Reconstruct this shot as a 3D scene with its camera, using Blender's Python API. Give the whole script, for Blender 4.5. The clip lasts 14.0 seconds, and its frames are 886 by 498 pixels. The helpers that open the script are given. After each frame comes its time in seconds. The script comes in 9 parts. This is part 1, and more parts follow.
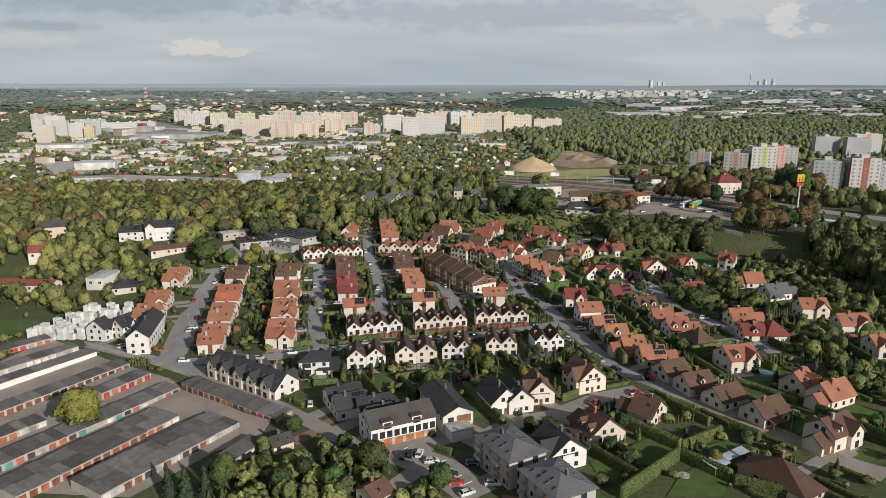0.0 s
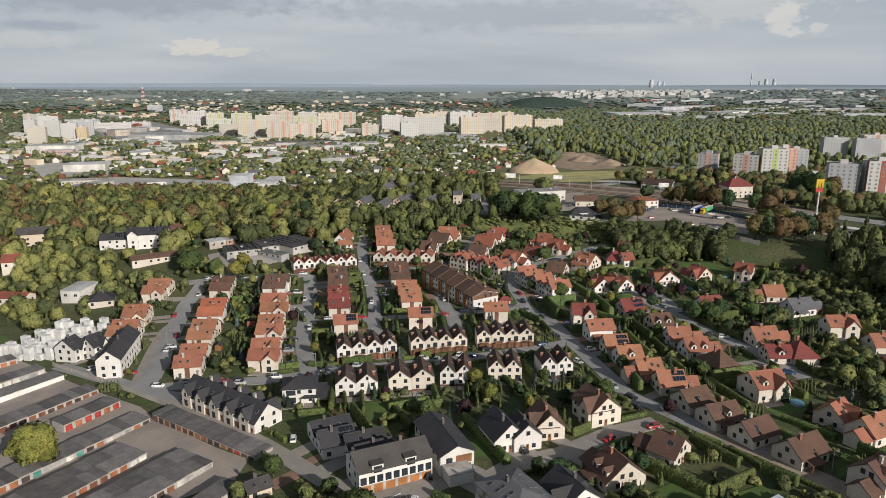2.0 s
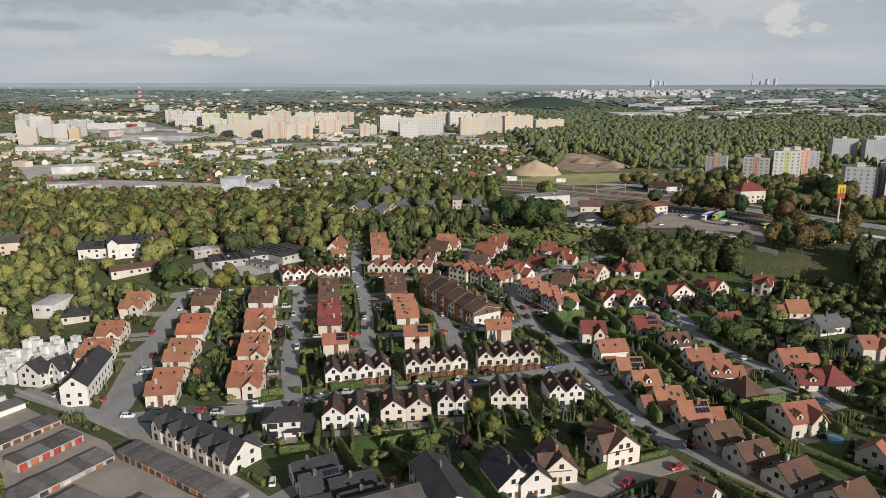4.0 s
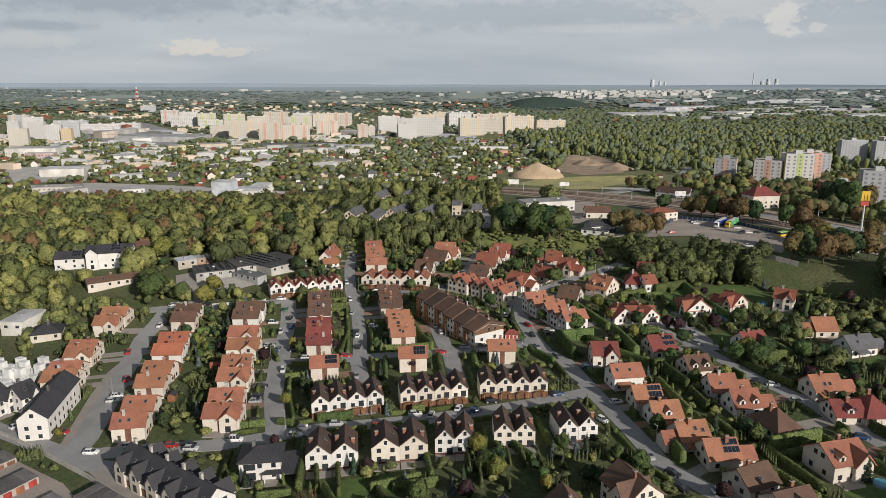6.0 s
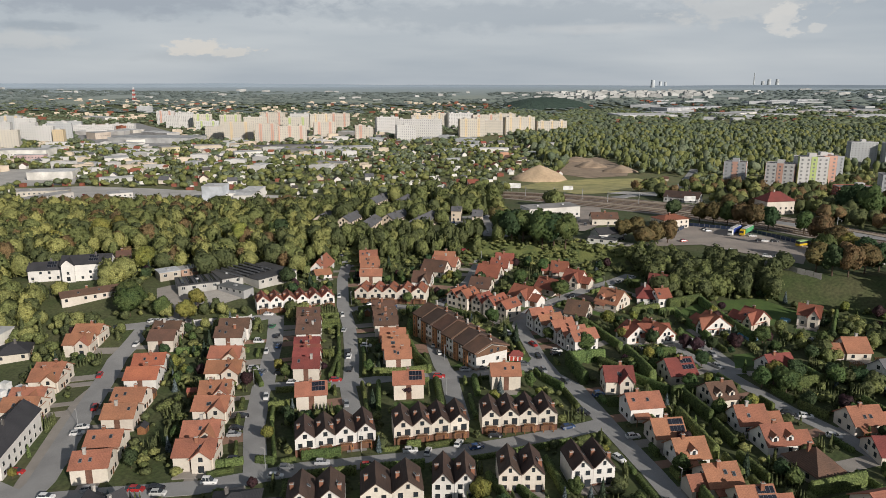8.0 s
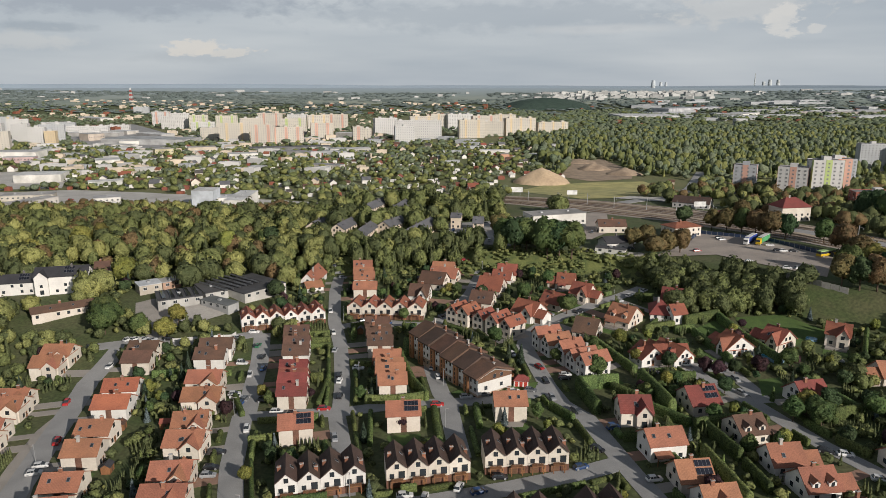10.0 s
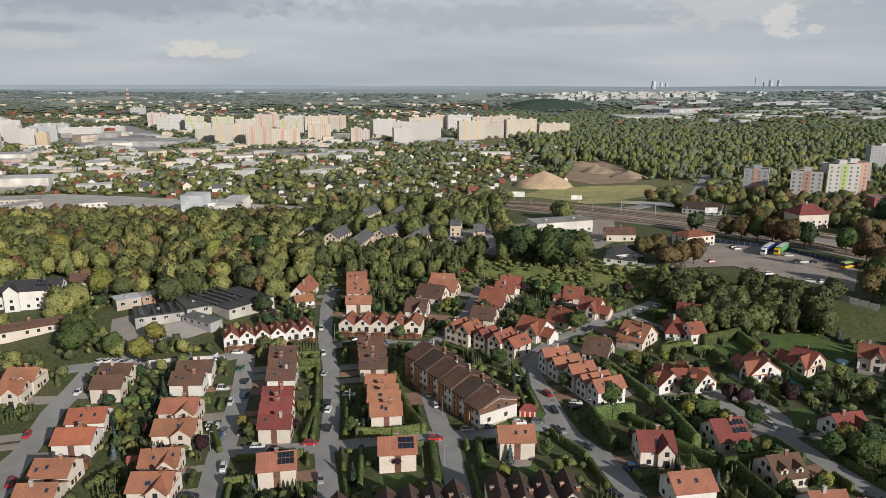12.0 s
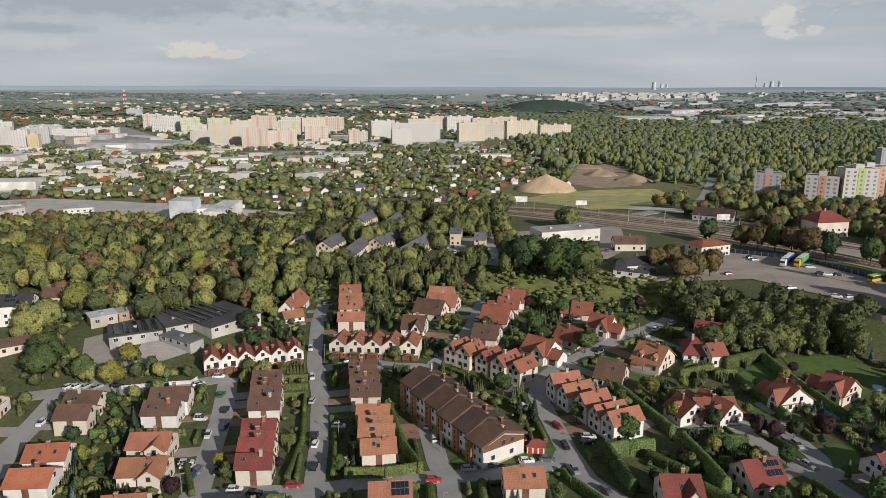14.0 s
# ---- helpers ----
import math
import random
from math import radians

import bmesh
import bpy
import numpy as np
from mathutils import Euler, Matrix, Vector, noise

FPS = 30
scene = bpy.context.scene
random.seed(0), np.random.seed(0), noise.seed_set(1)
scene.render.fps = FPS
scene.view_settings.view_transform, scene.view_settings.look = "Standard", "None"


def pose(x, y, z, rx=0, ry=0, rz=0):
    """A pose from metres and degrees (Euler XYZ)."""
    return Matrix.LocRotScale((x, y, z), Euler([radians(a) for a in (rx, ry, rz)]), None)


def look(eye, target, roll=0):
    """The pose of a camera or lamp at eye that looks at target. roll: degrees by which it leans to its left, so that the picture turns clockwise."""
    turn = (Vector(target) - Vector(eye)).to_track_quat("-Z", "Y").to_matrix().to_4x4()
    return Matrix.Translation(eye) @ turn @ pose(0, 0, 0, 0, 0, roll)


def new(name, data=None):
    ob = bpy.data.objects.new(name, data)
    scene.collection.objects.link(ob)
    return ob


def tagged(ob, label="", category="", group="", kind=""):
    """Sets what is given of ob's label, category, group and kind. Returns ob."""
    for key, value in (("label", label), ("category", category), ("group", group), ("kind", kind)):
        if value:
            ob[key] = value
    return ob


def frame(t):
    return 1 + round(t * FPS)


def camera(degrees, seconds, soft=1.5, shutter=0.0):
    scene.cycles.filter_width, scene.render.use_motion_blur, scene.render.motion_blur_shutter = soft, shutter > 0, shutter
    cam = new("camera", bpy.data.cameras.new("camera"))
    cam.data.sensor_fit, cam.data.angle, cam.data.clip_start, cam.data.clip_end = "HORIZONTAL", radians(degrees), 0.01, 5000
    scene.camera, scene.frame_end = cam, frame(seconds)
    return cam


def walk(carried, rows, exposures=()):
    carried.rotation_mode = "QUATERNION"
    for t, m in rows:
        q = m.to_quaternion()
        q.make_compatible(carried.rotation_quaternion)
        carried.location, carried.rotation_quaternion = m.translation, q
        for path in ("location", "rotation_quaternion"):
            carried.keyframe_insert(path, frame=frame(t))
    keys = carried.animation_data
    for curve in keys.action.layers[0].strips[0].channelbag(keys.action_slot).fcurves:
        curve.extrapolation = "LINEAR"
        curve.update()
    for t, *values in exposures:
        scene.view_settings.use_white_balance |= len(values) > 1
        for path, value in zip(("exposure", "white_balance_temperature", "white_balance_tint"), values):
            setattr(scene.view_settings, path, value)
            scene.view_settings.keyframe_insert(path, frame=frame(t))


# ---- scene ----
# Camera: seconds, place in metres, tilt, roll and turn in degrees
cam = camera(65.5, 14.0, 0.6)
PATH = [
    (0.0, pose(0.000, 0.000, 105.000, 76.658, -0.000, 0.000)),
    (1.0, pose(0.310, 11.315, 105.019, 76.642, -0.000, -0.014)),
    (2.0, pose(0.607, 22.568, 105.035, 76.630, -0.000, -0.029)),
    (3.0, pose(0.889, 33.760, 105.046, 76.623, -0.000, -0.044)),
    (4.0, pose(1.157, 44.891, 105.053, 76.619, -0.000, -0.060)),
    (5.0, pose(1.410, 55.961, 105.056, 76.620, -0.000, -0.076)),
    (6.0, pose(1.650, 66.970, 105.056, 76.626, -0.000, -0.092)),
    (7.0, pose(1.875, 77.917, 105.051, 76.635, -0.000, -0.109)),
    (8.0, pose(2.086, 88.803, 105.042, 76.649, -0.000, -0.127)),
    (9.0, pose(2.283, 99.628, 105.029, 76.667, -0.000, -0.144)),
    (10.0, pose(2.465, 110.391, 105.012, 76.689, -0.000, -0.163)),
    (11.0, pose(2.634, 121.094, 104.991, 76.716, -0.000, -0.181)),
    (12.0, pose(2.788, 131.735, 104.966, 76.747, -0.000, -0.201)),
    (13.0, pose(2.928, 142.315, 104.937, 76.782, -0.000, -0.220)),
    (14.0, pose(3.053, 152.833, 104.904, 76.822, -0.000, -0.240)),
]
walk(cam, PATH)

# ---- light ----
# World: thin high cloud over a clear sky, low warm sun behind the camera to its right
SUN_AZ, SUN_EL = radians(142), radians(22)
world = bpy.data.worlds.new("sky")
scene.world = world
world.use_nodes = True
wt = world.node_tree
wt.nodes.clear()


def wnode(kind, **inputs):
    n = wt.nodes.new(kind)
    for key, value in inputs.items():
        n.inputs[int(key[1:])].default_value = value
    return n


w_out = wnode("ShaderNodeOutputWorld")
w_bg = wnode("ShaderNodeBackground")
w_sky = wnode("ShaderNodeTexSky")
w_sky.sky_type = "NISHITA"
w_sky.sun_disc = False
w_sky.sun_elevation, w_sky.sun_rotation = SUN_EL, SUN_AZ
w_dim = wnode("ShaderNodeVectorMath")
w_dim.operation = "SCALE"
w_dim.inputs[3].default_value = 0.038
wt.links.new(w_sky.outputs[0], w_dim.inputs[0])
w_co = wnode("ShaderNodeTexCoord")
w_map = wnode("ShaderNodeMapping")
w_map.inputs[3].default_value = (1.3, 1.3, 10.0)
wt.links.new(w_co.outputs[0], w_map.inputs[0])
w_noise = wnode("ShaderNodeTexNoise", _2=1.7, _3=4.0, _4=0.5)
wt.links.new(w_map.outputs[0], w_noise.inputs[0])
w_ramp = wnode("ShaderNodeValToRGB")
w_ramp.color_ramp.elements[0].position, w_ramp.color_ramp.elements[1].position = 0.36, 0.68
w_ramp.color_ramp.elements[0].color = (0.43, 0.48, 0.535, 1)
w_ramp.color_ramp.elements[1].color = (0.585, 0.62, 0.65, 1)
wt.links.new(w_noise.outputs[0], w_ramp.inputs[0])
# heaped clouds low over the horizon
w_map2 = wnode("ShaderNodeMapping")
w_map2.inputs[3].default_value = (16.0, 16.0, 34.0)
wt.links.new(w_co.outputs[0], w_map2.inputs[0])
w_noise2 = wnode("ShaderNodeTexNoise", _2=2.0, _3=8.0, _4=0.6)
wt.links.new(w_map2.outputs[0], w_noise2.inputs[0])


def cloud(direction, half_width, half_height, edge, soft_edge=0.95):
    """Mask of one heaped cloud round a direction, frayed by noise."""
    d = Vector(direction).normalized()
    sub = wnode("ShaderNodeVectorMath")
    sub.operation = "SUBTRACT"
    sub.inputs[1].default_value = d
    wt.links.new(w_co.outputs[0], sub.inputs[0])
    sc = wnode("ShaderNodeVectorMath")
    sc.operation = "MULTIPLY"
    sc.inputs[1].default_value = (1 / half_width, 0.3 / half_width, 1 / half_height)
    wt.links.new(sub.outputs[0], sc.inputs[0])
    ln = wnode("ShaderNodeVectorMath")
    ln.operation = "LENGTH"
    wt.links.new(sc.outputs[0], ln.inputs[0])
    add = wnode("ShaderNodeMath")
    add.operation = "MULTIPLY_ADD"
    add.inputs[1].default_value = edge
    wt.links.new(w_noise2.outputs[0], add.inputs[0])
    wt.links.new(ln.outputs[1], add.inputs[2])
    mr = wnode("ShaderNodeMapRange", _1=edge * 0.5 + soft_edge, _2=edge * 0.5 + 0.42, _3=0.0, _4=1.0)
    wt.links.new(add.outputs[0], mr.inputs[0])
    return mr.outputs[0]


def over(base, color, mask, amount):
    """Lays a colour over the cloud deck by a mask."""
    m = wnode("ShaderNodeMath")
    m.operation = "MULTIPLY"
    m.inputs[1].default_value = amount
    wt.links.new(mask, m.inputs[0])
    mix = wt.nodes.new("ShaderNodeMixRGB")
    mix.inputs[2].default_value = (*color, 1)
    wt.links.new(m.outputs[0], mix.inputs[0])
    wt.links.new(base, mix.inputs[1])
    return mix.outputs[0]


deck = w_ramp.outputs[0]
deck = over(deck, (0.36, 0.40, 0.46), cloud((-0.50, 1.0, 0.125), 0.36, 0.034, 1.6, 0.85), 0.75)
deck = over(deck, (0.36, 0.41, 0.47), cloud((0.12, 1.0, 0.095), 0.42, 0.030, 1.6, 0.9), 0.5)
deck = over(deck, (0.45, 0.49, 0.535), cloud((-0.335, 1.0, 0.041), 0.10, 0.012, 1.2), 0.6)
deck = over(deck, (0.72, 0.685, 0.64), cloud((-0.350, 1.0, 0.052), 0.065, 0.016, 2.2, 0.60), 0.8)
deck = over(deck, (0.70, 0.67, 0.63), cloud((-0.300, 1.0, 0.046), 0.060, 0.011, 2.2, 0.60), 0.7)
deck = over(deck, (0.66, 0.66, 0.65), cloud((0.42, 1.0, 0.108), 0.12, 0.035, 2.4, 0.75), 0.55)
deck = over(deck, (0.74, 0.72, 0.69), cloud((0.478, 1.0, 0.090), 0.040, 0.030, 2.4, 0.62), 0.65)
deck = over(deck, (0.70, 0.69, 0.67), cloud((0.52, 1.0, 0.078), 0.018, 0.009, 2.0, 0.62), 0.6)
deck = over(deck, (0.64, 0.65, 0.66), cloud((0.22, 1.0, 0.077), 0.13, 0.008, 1.6), 0.45)
deck = over(deck, (0.32, 0.37, 0.43), cloud((-0.55, 1.0, 0.080), 0.062, 0.008, 1.4), 0.6)
deck = over(deck, (0.66, 0.655, 0.64), cloud((-0.58, 1.0, 0.062), 0.07, 0.014, 2.2), 0.4)
w_mix = wt.nodes.new("ShaderNodeMixRGB")
w_sep = wnode("ShaderNodeSeparateXYZ")
wt.links.new(w_co.outputs[0], w_sep.inputs[0])
w_high = wnode("ShaderNodeMapRange", _1=0.16, _2=0.6, _3=0.9, _4=0.22)
wt.links.new(w_sep.outputs[2], w_high.inputs[0])
wt.links.new(w_high.outputs[0], w_mix.inputs[0])
wt.links.new(w_dim.outputs[0], w_mix.inputs[1])
wt.links.new(deck, w_mix.inputs[2])
w_bg.inputs[1].default_value = 1.0
wt.links.new(w_mix.outputs[0], w_bg.inputs[0])
wt.links.new(w_bg.outputs[0], w_out.inputs[0])

sun = new("sun", bpy.data.lights.new("sun", "SUN"))
sun.data.energy, sun.data.angle, sun.data.color = 4.8, radians(0.6), (1.0, 0.925, 0.83)
sun.matrix_world = look((0, 0, 300), Vector((0, 0, 300)) - Vector((math.sin(SUN_AZ) * math.cos(SUN_EL), math.cos(SUN_AZ) * math.cos(SUN_EL), math.sin(SUN_EL))))

# ---- materials ----
MATS = {}


def mat(name, color, rough=0.8, scale=1.0, var=0.25, bump=0.0, per=0.0, metal=0.0, second=None, fine=9.0, hue=0.0, spec=0.4):
    """A surface with two scales of variation, optional relief, and a shift of tone from object to object."""
    if name in MATS:
        return MATS[name]
    m = bpy.data.materials.new(name)
    m.use_nodes = True
    nt = m.node_tree
    b = nt.nodes["Principled BSDF"]
    b.inputs["Roughness"].default_value = rough
    b.inputs["Metallic"].default_value = metal
    b.inputs["Specular IOR Level"].default_value = spec
    co = nt.nodes.new("ShaderNodeNewGeometry").outputs["Position"]
    big = nt.nodes.new("ShaderNodeTexNoise")
    big.inputs["Scale"].default_value, big.inputs["Detail"].default_value = 0.12 * scale, 4.0
    small = nt.nodes.new("ShaderNodeTexNoise")
    small.inputs["Scale"].default_value, small.inputs["Detail"].default_value = 0.12 * fine * scale, 5.0
    nt.links.new(co, big.inputs["Vector"])
    nt.links.new(co, small.inputs["Vector"])
    mix = nt.nodes.new("ShaderNodeMixRGB")
    c2 = second or tuple(c * 0.62 for c in color)
    mix.inputs[1].default_value, mix.inputs[2].default_value = (*color, 1), (*c2, 1)
    ramp = nt.nodes.new("ShaderNodeMapRange")
    ramp.inputs[1].default_value, ramp.inputs[2].default_value = 0.38, 0.66
    nt.links.new(big.outputs[0], ramp.inputs[0])
    nt.links.new(ramp.outputs[0], mix.inputs[0])
    hsv = nt.nodes.new("ShaderNodeHueSaturation")
    v = nt.nodes.new("ShaderNodeMapRange")
    v.inputs[1].default_value, v.inputs[2].default_value = 0.25, 0.75
    v.inputs[3].default_value, v.inputs[4].default_value = 1 - var, 1 + var
    nt.links.new(small.outputs[0], v.inputs[0])
    nt.links.new(mix.outputs[0], hsv.inputs["Color"])
    last = v.outputs[0]
    if per or hue:
        info = nt.nodes.new("ShaderNodeObjectInfo")
        o = nt.nodes.new("ShaderNodeMapRange")
        o.inputs[3].default_value, o.inputs[4].default_value = 1 - per, 1 + per
        nt.links.new(info.outputs["Random"], o.inputs[0])
        mul = nt.nodes.new("ShaderNodeMath")
        mul.operation = "MULTIPLY"
        nt.links.new(last, mul.inputs[0])
        nt.links.new(o.outputs[0], mul.inputs[1])
        last = mul.outputs[0]
        h = nt.nodes.new("ShaderNodeMapRange")
        h.inputs[3].default_value, h.inputs[4].default_value = 0.5 - hue, 0.5 + hue
        fr = nt.nodes.new("ShaderNodeMath")
        fr.operation = "FRACT"
        m7 = nt.nodes.new("ShaderNodeMath")
        m7.operation = "MULTIPLY"
        m7.inputs[1].default_value = 7.31
        nt.links.new(info.outputs["Random"], m7.inputs[0])
        nt.links.new(m7.outputs[0], fr.inputs[0])
        nt.links.new(fr.outputs[0], h.inputs[0])
        nt.links.new(h.outputs[0], hsv.inputs["Hue"])
    nt.links.new(last, hsv.inputs["Value"])
    nt.links.new(hsv.outputs[0], b.inputs["Base Color"])
    if bump:
        bp = nt.nodes.new("ShaderNodeBump")
        bp.inputs["Strength"].default_value, bp.inputs["Distance"].default_value = 0.6, bump
        nt.links.new(small.outputs[0], bp.inputs["Height"])
        nt.links.new(bp.outputs[0], b.inputs["Normal"])
    MATS[name] = m
    return m


def tile_mat(name, color, second=None, row=0.34):
    """Roof tiles: courses and pans as relief over a mottled clay or concrete colour."""
    if name in MATS:
        return MATS[name]
    m = mat(name, color, rough=0.75, scale=2.0, var=0.22, per=0.12, second=second, fine=14, hue=0.008, spec=0.25)
    nt = m.node_tree
    b = nt.nodes["Principled BSDF"]
    tc = nt.nodes.new("ShaderNodeTexCoord")
    waves = []
    for axis in ("X", "Z"):
        w = nt.nodes.new("ShaderNodeTexWave")
        w.bands_direction = axis
        w.inputs["Scale"].default_value = 0.314 / row
        nt.links.new(tc.outputs["Object"], w.inputs["Vector"])
        waves.append(w)
    add = nt.nodes.new("ShaderNodeMath")
    nt.links.new(waves[0].outputs["Fac"], add.inputs[0])
    nt.links.new(waves[1].outputs["Fac"], add.inputs[1])
    bp = nt.nodes.new("ShaderNodeBump")
    bp.inputs["Strength"].default_value, bp.inputs["Distance"].default_value = 0.35, 0.05
    nt.links.new(add.outputs[0], bp.inputs["Height"])
    nt.links.new(bp.outputs[0], b.inputs["Normal"])
    return m


ROOF = {
    "orange": tile_mat("orange clay tiles", (0.315, 0.138, 0.085), (0.245, 0.112, 0.072)),
    "vermilion": tile_mat("vermilion clay tiles", (0.37, 0.125, 0.075), (0.29, 0.10, 0.065)),
    "terracotta": tile_mat("terracotta tiles", (0.26, 0.092, 0.060), (0.20, 0.075, 0.052)),
    "red": tile_mat("dark red tiles", (0.20, 0.058, 0.048), (0.155, 0.05, 0.043)),
    "brown": tile_mat("brown concrete tiles", (0.125, 0.072, 0.052), (0.09, 0.056, 0.043)),
    "dbrown": tile_mat("dark brown tiles", (0.080, 0.052, 0.042), (0.058, 0.04, 0.034)),
    "slate": tile_mat("slate grey tiles", (0.048, 0.047, 0.052), (0.037, 0.037, 0.042)),
    "darkgrey": tile_mat("dark grey tiles", (0.085, 0.078, 0.074), (0.065, 0.06, 0.058)),
    "grey": tile_mat("mid grey tiles", (0.13, 0.13, 0.14), (0.10, 0.10, 0.11)),
}
WALL = {
    "cream": mat("cream render", (0.59, 0.54, 0.475), 0.9, 1.5, 0.08, per=0.12, second=(0.52, 0.465, 0.40), hue=0.008),
    "white": mat("white render", (0.64, 0.62, 0.595), 0.9, 1.5, 0.07, per=0.08, second=(0.565, 0.545, 0.52)),
    "beige": mat("beige render", (0.58, 0.49, 0.39), 0.9, 1.5, 0.06, per=0.05, second=(0.52, 0.44, 0.35)),
    "grey": mat("grey render", (0.40, 0.39, 0.38), 0.9, 1.5, 0.06, per=0.05, second=(0.34, 0.33, 0.33)),
}
M_BRICK = mat("brown plinth brick", (0.17, 0.085, 0.06), 0.9, 3, 0.25)
M_CHIM = mat("chimney brick", (0.27, 0.12, 0.075), 0.9, 3, 0.25, per=0.2)
M_CAP = mat("concrete cap", (0.42, 0.40, 0.38), 0.9, 3, 0.15)
M_GLASS = mat("window glass", (0.035, 0.042, 0.05), 0.12, 1, 0.1, spec=0.6)
M_FRAME = mat("white window frame", (0.70, 0.69, 0.67), 0.5, 1, 0.05)
M_BFRAME = mat("brown window frame", (0.14, 0.075, 0.045), 0.6, 1, 0.15)
M_WOOD = mat("stained wood", (0.26, 0.12, 0.055), 0.7, 3, 0.25, per=0.15)
M_GDOOR = mat("orange brown garage door", (0.40, 0.17, 0.06), 0.6, 3, 0.15)
M_PV = mat("solar panel glass", (0.018, 0.020, 0.030), 0.2, 4, 0.2, spec=0.6)
M_PVF = mat("solar panel frame", (0.33, 0.34, 0.36), 0.4, 1, 0.1, metal=0.6)
M_ASPH = mat("worn grey street paving", (0.285, 0.282, 0.280), 0.92, 1.2, 0.12, second=(0.235, 0.233, 0.233), fine=26)
M_PAVE = mat("grey paving", (0.30, 0.275, 0.25), 0.92, 1.5, 0.12, second=(0.245, 0.225, 0.205), fine=25)
M_LOT = mat("worn parking ground", (0.33, 0.285, 0.25), 0.95, 0.8, 0.14, second=(0.25, 0.22, 0.20), fine=18)
M_SAND = mat("sandy track", (0.35, 0.285, 0.22), 0.95, 1.0, 0.18, second=(0.26, 0.215, 0.17), fine=15)
M_PALE = mat("pale worn road and yards", (0.46, 0.44, 0.415), 0.92, 0.5, 0.16, second=(0.36, 0.345, 0.325), fine=14)
M_HEAP = mat("pale sand", (0.48, 0.36, 0.24), 0.95, 0.5, 0.18, second=(0.38, 0.28, 0.19), fine=8)
M_DARKSOIL = mat("dug earth", (0.33, 0.25, 0.18), 0.95, 0.8, 0.3, second=(0.22, 0.165, 0.12), fine=8)
M_LAWN = mat("mown lawn", (0.082, 0.132, 0.032), 0.95, 2.5, 0.3, second=(0.058, 0.100, 0.027), fine=24)
M_KERB = mat("concrete kerb", (0.40, 0.38, 0.36), 0.9, 2, 0.12)
M_LINE = mat("white road paint", (0.66, 0.65, 0.62), 0.8, 2, 0.1)
M_FELT = mat("roofing felt", (0.115, 0.108, 0.110), 0.85, 4.0, 0.32, per=0.38, second=(0.16, 0.15, 0.145), fine=10, hue=0.02)
M_CONC = mat("raw concrete", (0.40, 0.375, 0.345), 0.9, 1.2, 0.15, second=(0.32, 0.30, 0.28))
M_METAL = mat("painted steel", (0.46, 0.47, 0.48), 0.45, 1, 0.06, metal=0.4)
M_RUBBER = mat("tyre rubber", (0.02, 0.02, 0.02), 0.9)
M_BARK = mat("bark", (0.12, 0.085, 0.06), 0.95, 6, 0.3)
M_FELTDARK = mat("bitumen sheet", (0.055, 0.055, 0.06), 0.8, 1.5, 0.2, second=(0.075, 0.072, 0.075))


def leaf_mat(name, color, second, per=0.22, hue=0.025, scale=3.0, grain=19.0):
    color, second = (color[0], color[1], color[2] * 1.18), (second[0], second[1], second[2] * 1.18)
    m = mat(name, color, 0.75, scale, 0.8, per=per, second=second, fine=grain / scale, hue=hue, spec=0.2, bump=0.6)
    nt = m.node_tree
    b = nt.nodes["Principled BSDF"]
    tr = nt.nodes.new("ShaderNodeBsdfTranslucent")
    hs = [n for n in nt.nodes if n.type == "HUE_SAT"][0]
    nt.links.new(hs.outputs[0], tr.inputs[0])
    mx = nt.nodes.new("ShaderNodeMixShader")
    mx.inputs[0].default_value = 0.34
    out = [n for n in nt.nodes if n.type == "OUTPUT_MATERIAL"][0]
    nt.links.new(b.outputs[0], mx.inputs[1])
    nt.links.new(tr.outputs[0], mx.inputs[2])
    nt.links.new(mx.outputs[0], out.inputs[0])
    return m


LEAF = {
    "green": leaf_mat("green leaves", (0.115, 0.155, 0.046), (0.078, 0.119, 0.038)),
    "dark": leaf_mat("dark green leaves", (0.070, 0.108, 0.041), (0.049, 0.081, 0.032)),
    "yellow": leaf_mat("yellow green leaves", (0.257, 0.250, 0.054), (0.176, 0.189, 0.046)),
    "autumn": leaf_mat("autumn leaves", (0.200, 0.145, 0.056), (0.135, 0.115, 0.046)),
    "purple": leaf_mat("purple leaves", (0.070, 0.035, 0.035), (0.049, 0.030, 0.030)),
    "fir": leaf_mat("fir needles", (0.068, 0.095, 0.049), (0.046, 0.070, 0.041)),
    "blue": leaf_mat("blue spruce needles", (0.155, 0.189, 0.169), (0.115, 0.149, 0.135)),
    "thuja": leaf_mat("thuja foliage", (0.150, 0.190, 0.055), (0.098, 0.134, 0.043), per=0.3),
}


